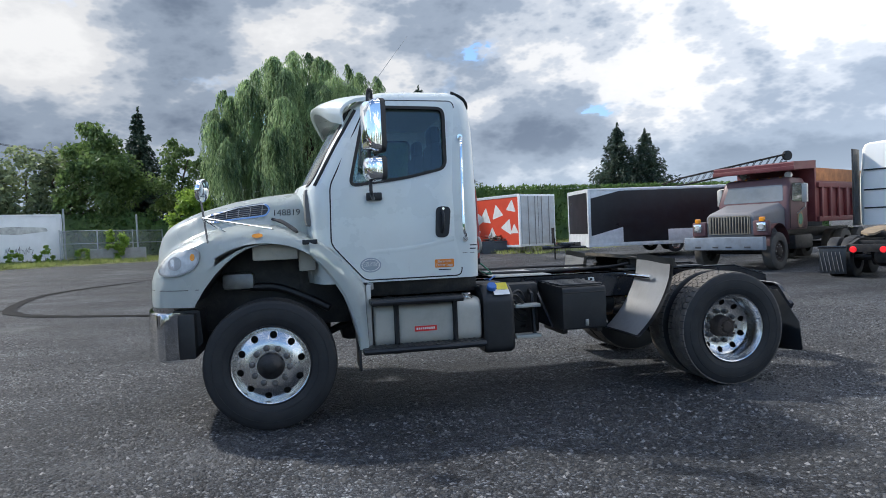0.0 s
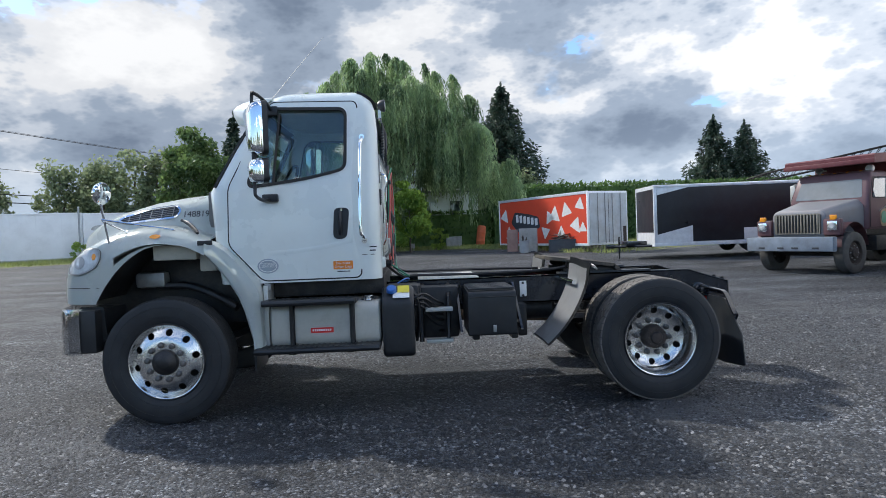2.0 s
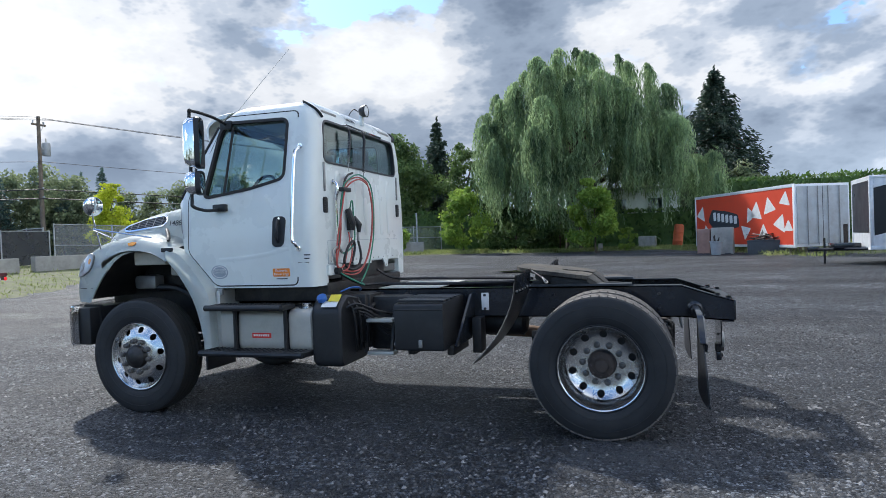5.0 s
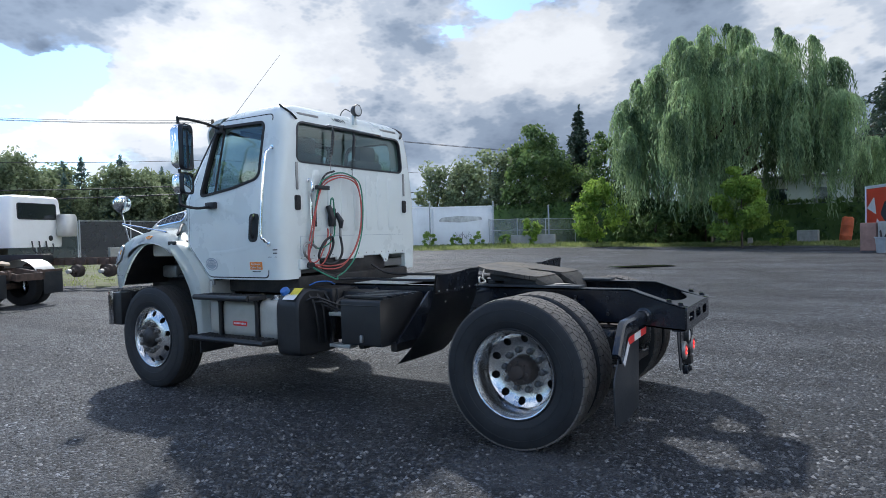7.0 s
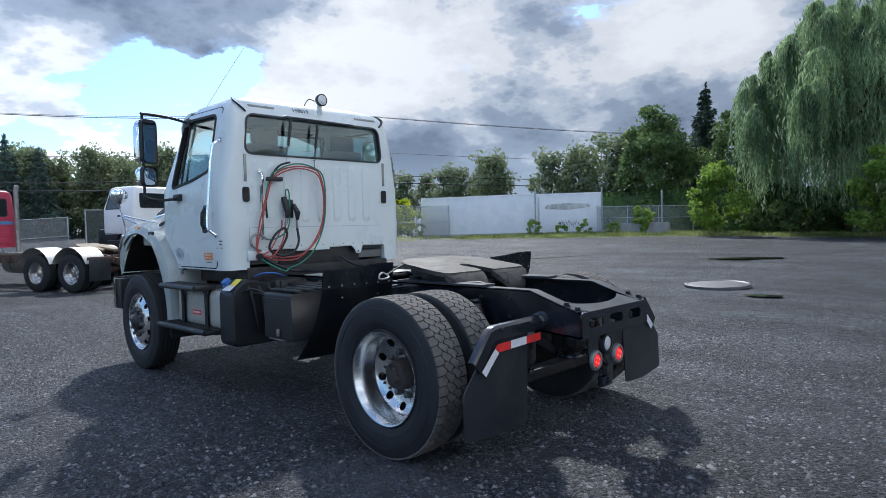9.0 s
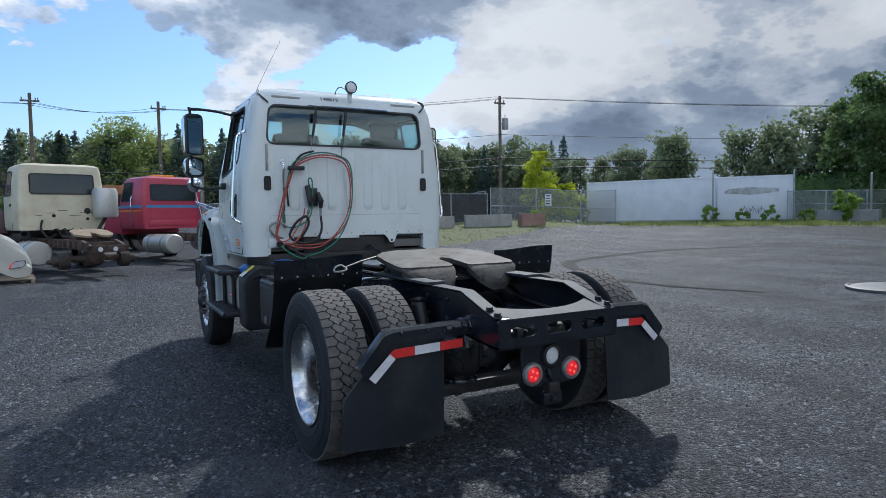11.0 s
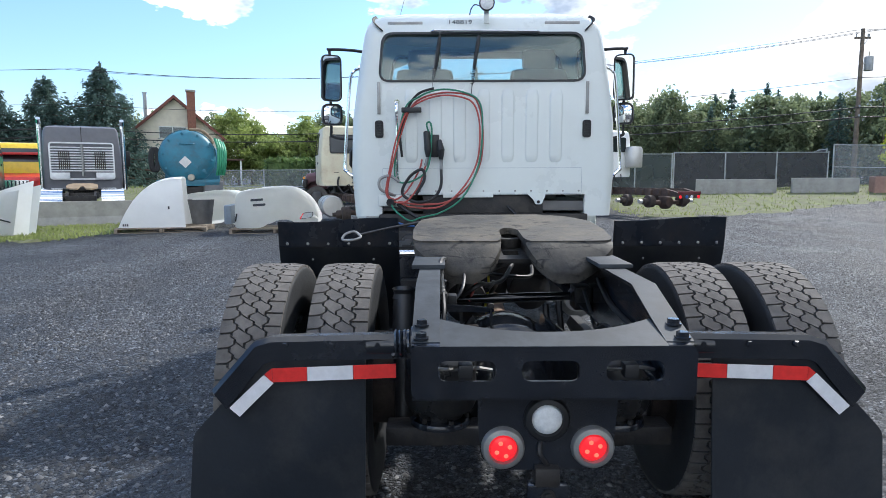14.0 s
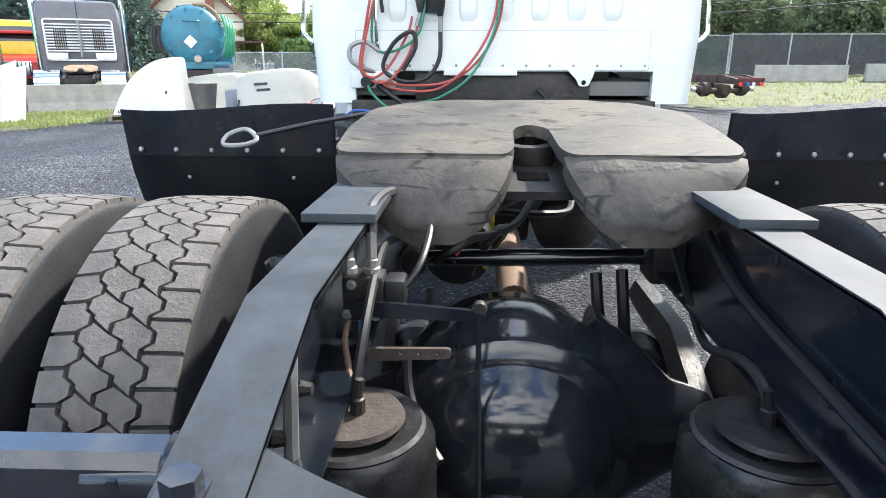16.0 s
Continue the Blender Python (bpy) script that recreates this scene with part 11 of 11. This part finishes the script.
# ---- concrete barriers and blocks ----
def barrier(label, a, b, h, material, wide=0.55, jersey=True, group="concrete barriers"):
    a, b = Vector(a), Vector(b)
    d = b - a
    ln = d.length
    z = ground_z(*((a + b) / 2))
    t = thing("concrete_barrier", label, "barrier", Matrix.Translation((a.x, a.y, z - 0.04)) @ Matrix.Rotation(math.atan2(d.y, d.x), 4, "Z"), group)
    w = wide / 2
    prof = [(-w, 0), (w, 0), (w, 0.1 * h), (w * 0.5, 0.42 * h), (w * 0.36, h), (-w * 0.36, h), (-w * 0.5, 0.42 * h), (-w, 0.1 * h)] if jersey else [(-w, 0), (w, 0), (w, h * 0.96), (w * 0.94, h), (-w * 0.94, h), (-w, h * 0.96)]
    bm = bmesh.new()
    loft([[Vector((x, u * k, v * (0.985 if k < 1 else 1))) for u, v in prof] for x, k in ((0.0, 0.96), (0.02, 1.0), (ln * 0.5, 1.0), (ln - 0.02, 1.0), (ln, 0.96))], bm)
    part("block", bm, material, t, smooth=False)
    for k in (0.25, 0.75):
        part("lifting_slot", box(ln * k - 0.12, ln * k + 0.12, -w - 0.004, w + 0.004, 0.0, 0.06 * h), M["ink"], t)
    return t


u0 = Vector((-8.4, -11.1))
ud = Vector((-0.53, 0.85)).normalized()
for k in range(4):
    barrier("long grey weathered concrete barrier along the grass", u0 + ud * (3.0 * k + 0.03), u0 + ud * (3.0 * k + 2.96), 0.81, M["concrete"])
barrier("long low grey concrete block before the fence", (-23.4, 18.4), (-22.1, 21.6), 0.75, M["concrete"], 0.6, False)
barrier("long low grey concrete block before the fence", (-21.9, 22.2), (-20.9, 24.6), 0.72, M["concrete"], 0.6, False)
barrier("reddish concrete block before the fence", (-20.6, 25.0), (-20.3, 26.4), 0.75, M["concrete_red"], 0.6, False)
barrier("low grey concrete block lying in weeds", (-11.6, 38.0), (-8.9, 38.7), 0.75, M["concrete"], 0.6, False)
barrier("pale rough concrete block standing on grass", (4.25, 41.6), (5.25, 41.5), 0.82, M["concrete"], 0.7, False)
barrier("small pale concrete block on grass", (1.9, 40.0), (2.15, 40.0), 0.5, M["concrete"], 0.25, False)
barrier("tall grey concrete block in front of the red trailer", (7.55, 32.3), (8.45, 32.1), 1.25, M["concrete"], 0.6, False)
barrier("brownish concrete block in front of the red trailer", (6.95, 32.5), (7.5, 32.4), 1.2, M["concrete_red"], 0.6, False)

# ---- scrap by the red trailer ----
dr = thing("plastic_drum", "faded orange plastic drum leaning on grass", "drum", Matrix.Translation((6.45, 41.6, ground_z(6.45, 41.6))) @ Matrix.Rotation(radians(7), 4, "Y"))
part("shell", lathe([(0, 0), (0.27, 0.0), (0.29, 0.04), (0.29, 0.40), (0.305, 0.44), (0.29, 0.48), (0.29, 0.95), (0.305, 1.0), (0.29, 1.04), (0.28, 1.38), (0.25, 1.42), (0, 1.42)], 20), M["orange_drum"], dr)
part("lid", lathe([(0, 1.46), (0.20, 1.46), (0.22, 1.42)], 16), M["orange_drum"], dr)
bk = thing("bucket", "grey plastic bucket with scrap sticking out", "bucket", Matrix.Translation((7.6, 31.2, ground_z(7.6, 31.2))))
part("pail", lathe([(0, 0.01), (0.20, 0.0), (0.25, 0.60), (0.275, 0.62), (0.275, 0.57), (0.24, 0.6), (0.19, 0.04), (0, 0.04)], 18), M["grey_can"], bk)
part("rim", lathe([(0.25, 0.56), (0.28, 0.58), (0.28, 0.62), (0.25, 0.62)], 18), M["grey_can"], bk)
for k in range(7):
    part("scrap", tube([(0.05 * math.cos(k), 0.05 * math.sin(k), 0.3), (0.14 * math.cos(k * 2.1), 0.14 * math.sin(k * 2.1), 0.78 + 0.05 * (k % 3))], 0.022, 5), M["rust"], bk)
sb = thing("scrap_bin", "dark grey steel bin heaped with scrap boards", "bin", Matrix.Translation((8.85, 31.0, ground_z(9.4, 31.0))) @ Matrix.Rotation(radians(-8), 4, "Z"))
wb = bmesh.new()
box(0, 1.5, 0, 0.05, 0, 0.62, 0.01, wb)
box(0, 1.5, 0.85, 0.9, 0, 0.62, 0.01, wb)
box(0, 0.05, 0.05, 0.85, 0, 0.62, 0.01, wb)
box(1.45, 1.5, 0.05, 0.85, 0, 0.62, 0.01, wb)
box(0.05, 1.45, 0.05, 0.85, 0.02, 0.06, 0, wb)
part("shell", wb, M["grey_bin"], sb)
part("rim", box(-0.02, 1.52, -0.025, 0.0, 0.55, 0.63, 0.01), M["grey_bin"], sb)
RS = random.Random(4)
for k in range(22):
    bm = box(-0.5 * RS.uniform(0.5, 1.0), 0.5, -0.05, 0.05, -0.012, 0.012)
    bmesh.ops.transform(bm, verts=bm.verts, matrix=Matrix.Translation((RS.uniform(0.35, 1.15), RS.uniform(0.2, 0.7), 0.50 + 0.016 * k)) @ Euler((RS.uniform(-0.3, 0.3), RS.uniform(-0.35, 0.35), RS.uniform(0, 3.1))).to_matrix().to_4x4())
    part("board", bm, M["old_wood"] if k % 3 else M["rust"], sb)


def leaning(label, x, y, w, h, tilt, lean, slats, rz):
    t = thing("wooden_pallet", label, "pallet", Matrix.Translation((x, y, ground_z(x, y))) @ Matrix.Rotation(rz, 4, "Z") @ Matrix.Rotation(lean, 4, "X") @ Matrix.Rotation(tilt, 4, "Y"), "leaning pallets")
    for k in range(slats):
        x0 = -w / 2 + w * k / slats
        part("slat", box(x0 + 0.01, x0 + w / slats * 0.62, -0.012, 0.012, 0, h, 0.003), M["old_wood"], t)
    for k in (0.04, 0.48, 0.92):
        part("bearer", box(-w / 2, w / 2, 0.013, 0.10, h * k, h * k + 0.06, 0.003), M["old_wood"], t)


leaning("grey wooden pallet leaning against the red trailer", 9.75, 31.6, 1.25, 1.9, radians(24), radians(-16), 8, radians(-10))
leaning("grey wooden pallet leaning upright on the trailer", 10.75, 30.6, 1.15, 1.3, radians(3), radians(-12), 6, radians(-20))


# ---- utility poles and wires ----
def utility_pole(label, x, y, h, can, arm):
    z = ground_z(x, y)
    t = thing("utility_pole", label, "utility pole", Matrix.Translation((x, y, z - 0.1)), "utility poles")
    part("mast", cyl((0, 0, 0), (0, 0, h), 0.16, 12, r2=0.11), M["pole_wood"], t)
    cb = part("crossarm", box(-0.06, 0.06, -arm, arm, h - 0.62, h - 0.50, 0.01), M["pole_wood"], t)
    for yy in (-arm + 0.1, 0.35, arm - 0.1):
        part("insulator", lathe([(0, 0.20), (0.035, 0.19), (0.05, 0.13), (0.03, 0.11), (0.05, 0.06), (0.02, 0.0)], 10, "z", (0, yy, h - 0.50)), M["grey_can"], cb)
    part("brace", tube([(0.07, 0, h - 1.1), (0.07, arm * 0.7, h - 0.56)], 0.018, 5), M["galvanised"], t)
    for k in range(2):
        part("bracket", box(-0.05, 0.22, -0.04, 0.04, 4.6 + 0.6 * k, 4.75 + 0.6 * k, 0.01), M["galvanised"], t)
    if can:
        tr = part("transformer", lathe([(0, 0), (0.24, 0.0), (0.26, 0.03), (0.26, 0.82), (0.23, 0.88), (0, 0.92)], 16, "z", (0.05, 0.46, h - 2.6)), M["grey_can"], t, "grey transformer can")
        part("bushing", cyl((0.05, 0.46, h - 1.7), (0.05, 0.46, h - 1.42), 0.035, 8), M["cream"], tr)
        part("hanger", box(0.0, 0.1, 0.1, 0.3, h - 2.2, h - 2.1), M["galvanised"], t)
    return t


P1, P2, P3, P4 = (-33.9, 32.8), (-46.5, 0.5), (-47.7, 9.1), (-20.5, 66.0)
utility_pole("tall wooden utility pole with a grey transformer can", *P1, 10.1, True, 0.5)
utility_pole("tall wooden utility pole with a crossarm", *P2, 10.0, False, 0.6)
utility_pole("tall wooden utility pole with a crossarm", *P3, 10.4, False, 0.6)


def line(label, a, b, r, sag, n=14):
    a, b = Vector(a), Vector(b)
    ob = part("power_line", tube([a.lerp(b, k / n) - Vector((0, 0, sag * 4 * (k / n) * (1 - k / n))) for k in range(n + 1)], r, 5), M["wire"])
    tagged(ob, label, "cable", group="power lines")


run = [(-14.0, 84.0, 10.6), (-33.9, 32.8, 10.6), (-47.7, 9.1, 10.2), (-46.5, 0.5, 9.9), (-42.0, -22.0, 9.8), (-36.0, -48.0, 9.8)]
for dz, dy in ((0.0, -0.7), (0.0, 0.3), (-0.0, 0.7)):
    for a, b in zip(run, run[1:]):
        line("thin overhead power line high between poles", (a[0] + 0.3, a[1] + dy, a[2] + dz - 0.02), (b[0] + 0.3, b[1] + dy, b[2] + dz - 0.02), 0.014, 0.45)
for z0, r in ((7.2, 0.018), (4.75, 0.040), (5.35, 0.036)):
    for a, b in zip(run, run[1:]):
        line("black overhead cable slung between poles", (a[0] + 0.2, a[1], z0 + (0.5 if a[1] > 30 else 0)), (b[0] + 0.2, b[1], z0 + (0.5 if b[1] > 30 else 0)), r, 0.35)

# ---- house beyond the yard ----
hs = thing("house", "cream-sided gabled house with red-brown trim and brick chimney", "house", Matrix.Translation((-50.2, -17.8, 0.2)) @ Matrix.Rotation(math.atan2(-6.4, 2.65) + math.pi / 2 + math.pi, 4, "Z"))
# local x points away from the yard, local y across the gable
HW, EAVE, RIDGE, DEEP = 4.0, 4.9, 8.45, 9.0
gp = [(-HW, 0), (HW, 0), (HW, EAVE), (0, RIDGE - 0.1), (-HW, EAVE)]
bm = bmesh.new()
loft([[Vector((x, u, v)) for u, v in gp] for x in (0.0, DEEP)], bm)
wl = part("wall", bm, M["siding"], hs, smooth=False)
for k in range(42):
    v = 0.1 + 0.19 * k
    w = HW if v < EAVE else HW * (RIDGE - 0.15 - v) / (RIDGE - EAVE)
    if w > 0.15:
        part("clapboard", box(-0.035, -0.005, -w, w, v, v + 0.17), M["siding"], wl)
for s in (-1, 1):
    bm = bmesh.new()
    sl = [(0, RIDGE), (s * (HW + 0.5), EAVE - 0.45), (s * (HW + 0.5), EAVE - 0.25), (0, RIDGE + 0.22)]
    loft([[Vector((x, u, v)) for u, v in sl] for x in (-0.5, DEEP + 0.4)], bm)
    rf = part("roof", bm, M["roof"], hs, smooth=False)
    bm = bmesh.new()
    sl = [(0, RIDGE - 0.06), (s * (HW + 0.52), EAVE - 0.52), (s * (HW + 0.52), EAVE - 0.22), (0, RIDGE + 0.25)]
    loft([[Vector((x, u, v)) for u, v in sl] for x in (-0.56, -0.51)], bm)
    part("bargeboard", bm, M["brown_trim"], rf, "red-brown bargeboard", smooth=False)
ch = part("chimney", box(-1.05, -0.45, -1.75, -1.05, 0, 8.95, 0.02), M["chimney_brick"], hs, "tall brown brick chimney")
part("chimney_cap", box(-1.12, -0.38, -1.82, -0.98, 8.95, 9.12, 0.02), M["concrete"], ch)
for u0, u1, v0, v1 in ((-0.95, 1.35, 4.85, 5.95), (-3.2, -2.0, 1.2, 2.8), (1.6, 3.0, 1.2, 2.8)):
    wn = part("window", box(-0.09, -0.036, u0, u1, v0, v1, 0.01), M["white"], hs, "white-framed window")
    for k in range(2):
        a = u0 + 0.07 + k * (u1 - u0 - 0.06) / 2
        part("pane", box(-0.10, -0.092, a, a + (u1 - u0) / 2 - 0.1, v0 + 0.08, v1 - 0.08), GLASS_DARK, wn)
part("flue", tube([(1.2, 2.4, 6.2), (1.2, 2.4, 8.9), (1.2, 2.4, 8.92), (1.2, 2.4, 9.0)], [0.16, 0.16, 0.22, 0.22], 12), M["galvanised"], hs, "galvanised steel flue")
pr = part("porch_roof", box(-2.4, -0.04, -HW - 1.6, HW, 2.9, 3.05, 0.02), M["roof"], hs, "brown porch roof")
for yy in (-HW - 1.4, -1.9, HW - 0.2):
    part("porch_post", box(-2.3, -2.15, yy, yy + 0.15, 0, 2.9, 0.01), M["white"], pr)

wh = thing("white_house", "white-walled house half hidden by willow strands", "house", Matrix.Translation((1.6, 47.2, ground_z(5, 48))))
wv = part("wall", box(0, 5.4, 0, 6, 0, 4.1), M["white"], wh)
bm = bmesh.new()
loft([[Vector((x, -0.4, 4.05)), Vector((x, 6.4, 4.05)), Vector((x, 6.4, 4.3)), Vector((x, 3, 4.5)), Vector((x, -0.4, 4.22))] for x in (-0.3, 5.7)], bm)
part("roof", bm, M["grey_plastic"], wh, "low grey roof", smooth=False)
for k in range(2):
    wn = part("window", box(0.8 + 2.4 * k, 1.9 + 2.4 * k, -0.05, -0.004, 2.3, 3.5, 0.01), M["white"], wh)
    part("pane", box(0.88 + 2.4 * k, 1.82 + 2.4 * k, -0.056, -0.052, 2.38, 3.42), GLASS_DARK, wn)

# ---- small signs ----
sg = thing("sign", "small white sign with dark bars on the fence", "sign", Matrix.Translation((-23.45, 29.0, ground_z(-23.5, 29) + 1.05)) @ Matrix.Rotation(math.atan2(5.3, 2.3), 4, "Z"))
part("board", box(0, 0.42, -0.05, -0.03, 0, 0.75, 0.005), M["sticker_white"], sg)
part("hook", box(0.18, 0.24, -0.03, 0.03, 0.7, 0.78), M["galvanised"], sg)
for k in range(4):
    part("bar", box(0.06, 0.34, -0.056, -0.051, 0.12 + 0.16 * k, 0.19 + 0.16 * k), M["ink"], sg)

# ---- marks and litter on the yard ----
M["skid"] = mesh_mat("black_tyre_mark", (0.010, 0.010, 0.011), 0.95, 9.0)
M["skid"].node_tree.nodes["Principled BSDF"].inputs["Specular IOR Level"].default_value = 0.05


def ring_mark(name, label, cx, cy, r, w, a0, a1, material, lift, wob=0.05, seed=1):
    rng = random.Random(seed)
    bm = bmesh.new()
    prev = None
    n = int(abs(a1 - a0) * r / 0.25)
    for k in range(n + 1):
        a = a0 + (a1 - a0) * k / n
        e = min(1.0, 6 * k / n, 6 * (n - k) / n)
        w0 = w * e * rng.uniform(0.55, 1.2) / 2
        rr = r + wob * math.sin(a * 7) + rng.uniform(-0.02, 0.02)
        q = []
        for s in (-1, 1):
            x, y = cx + (rr + s * w0) * math.cos(a), cy + (rr + s * w0) * math.sin(a)
            q.append(bm.verts.new((x, y, ground_z(x, y) + lift)))
        if prev:
            bm.faces.new((prev[0], q[0], q[1], prev[1]))
        prev = q
    ob = part(name, bm, material)
    tagged(ob, label, "tyre mark", kind="stuff")


ring_mark("tyre_mark", "curved black tyre mark on gravel", -1.2, 20.6, 6.5, 0.34, 2.2, 5.2, M["skid"], 0.012, 0.1)
M["plate_steel"] = mat("flat_steel_cover", (0.14, 0.14, 0.14), 0.55, metal=0.4, var=0.3, scale=4, bump=0.2, bscale=20)
dk = thing("steel_cover", "flat round dark steel cover lying on gravel", "cover", Matrix.Translation((2.1, 16.6, 0.03)) @ Matrix.Rotation(radians(2), 4, "X"))
part("disc", lathe([(0, 0.05), (0.62, 0.045), (0.66, 0.03), (0.67, 0.0), (0, 0.0)], 28), M["plate_steel"], dk)
part("rim", lathe([(0.60, 0.045), (0.63, 0.065), (0.67, 0.055), (0.67, 0.0)], 28), M["plate_steel"], dk)


M["water"] = mat("muddy_puddle_water", (0.030, 0.030, 0.030), 0.06, var=0.2, scale=2, rvar=0.04)


def blot(name, label, category, cx, cy, rx, ry, turn, material, lift, seed):
    """A flat patch with an uneven rim, lying on the ground."""
    bm = bmesh.new()
    vs = []
    for k in range(48):
        a = k * math.tau / 48
        r = 1 + 0.35 * noise.noise((math.cos(a) * 1.6, math.sin(a) * 1.6, seed)) + 0.18 * noise.noise((math.cos(a) * 5, math.sin(a) * 5, seed + 9.0))
        u, v = rx * r * math.cos(a), ry * r * math.sin(a)
        x, y = cx + u * math.cos(turn) - v * math.sin(turn), cy + u * math.sin(turn) + v * math.cos(turn)
        vs.append(bm.verts.new((x, y, ground_z(cx, cy) + lift)))
    bm.faces.new(vs)
    tagged(part(name, bm, material), label, category, kind="stuff")


for k, (px, py, rx, ry, tn) in enumerate(((0.3, 24.4, 1.2, 0.5, 0.6), (3.44, 15.3, 0.35, 0.18, 0.3))):
    blot("puddle", "shallow muddy puddle on the gravel yard", "puddle", px, py, rx, ry, tn, M["water"], 0.028, 1.7 * k)


def stones():
    """Loose gravel lying thickest near the truck."""
    rng = np.random.default_rng(5)
    n = 420000
    c = np.stack([rng.uniform(-6.5, 11.0, n), rng.uniform(-1.5, 12.5, n)], 1)
    # thick along the worn strip round the truck, thin further out, swept into drifts
    far = np.hypot((c[:, 0] - 2.6) / 1.15, c[:, 1] - 4.6)
    drift = np.array([noise.noise(Vector((x * 0.8, y * 0.8, 2.0))) + 0.6 * noise.noise(Vector((x * 2.7, y * 2.7, 5.0))) for x, y in c])
    keep = rng.uniform(0, 1, n) < np.clip(0.55 + 0.75 * drift, 0.12, 1.0) * np.clip(1.35 - far / 8.5, 0.0, 1.0)
    under = (c[:, 0] > 0.2) & (c[:, 0] < 4.0) & (np.abs(c[:, 1] - 6.5) < 0.8)
    c = c[keep & ~under]
    n = len(c)
    unit = np.array([(1, 0, 0), (0.25, 1, 0), (-0.9, 0.35, 0), (-0.45, -0.9, 0), (0.5, -0.7, 0.1), (0.1, 0.05, 0.8)])
    tri = np.array([(0, 1, 5), (1, 2, 5), (2, 3, 5), (3, 4, 5), (4, 0, 5)])
    size = 0.006 + 0.014 * rng.uniform(0, 1, n) ** 2.2
    rot = rng.uniform(0, math.tau, n)
    j = unit[None] * (1 + rng.normal(0, 0.22, (n, 6, 1))) * size[:, None, None]
    v = np.stack([j[..., 0] * np.cos(rot)[:, None] - j[..., 1] * np.sin(rot)[:, None] + c[:, :1], j[..., 0] * np.sin(rot)[:, None] + j[..., 1] * np.cos(rot)[:, None] + c[:, 1:], j[..., 2] + np.array([ground_z(x, y) + 0.006 * noise.noise((x * 1.1, y * 1.1, 3.0)) for x, y in c])[:, None] - 0.002], 2).reshape(-1, 3)
    f = (tri[None] + 6 * np.arange(n)[:, None, None]).reshape(-1, 3)
    me = bpy.data.meshes.new("loose_gravel")
    me.vertices.add(len(v))
    me.loops.add(3 * len(f))
    me.polygons.add(len(f))
    me.vertices.foreach_set("co", v.astype(np.float32).ravel())
    me.loops.foreach_set("vertex_index", f.astype(np.int32).ravel())
    me.polygons.foreach_set("loop_start", np.arange(0, 3 * len(f), 3, dtype=np.int32))
    me.update(calc_edges=True)
    m = mat("loose_gravel_stone", (0.20, 0.195, 0.19), 0.85, var=0.5, scale=40)
    me.materials.append(m)
    geo = m.node_tree.nodes.new("ShaderNodeNewGeometry")
    rp = m.node_tree.nodes.new("ShaderNodeValToRGB")
    rp.color_ramp.elements[0].color = (0.020, 0.021, 0.023, 1)
    rp.color_ramp.elements[1].color = (0.25, 0.253, 0.257, 1)
    mid = rp.color_ramp.elements.new(0.90)
    mid.color = (0.145, 0.147, 0.15, 1)
    low = rp.color_ramp.elements.new(0.6)
    low.color = (0.058, 0.060, 0.063, 1)
    m.node_tree.links.new(geo.outputs["Random Per Island"], rp.inputs[0])
    m.node_tree.links.new(rp.outputs[0], m.node_tree.nodes["Principled BSDF"].inputs["Base Color"])
    tagged(new("loose_gravel", me), "loose grey gravel stones with pale specks", "gravel", kind="stuff")


stones()
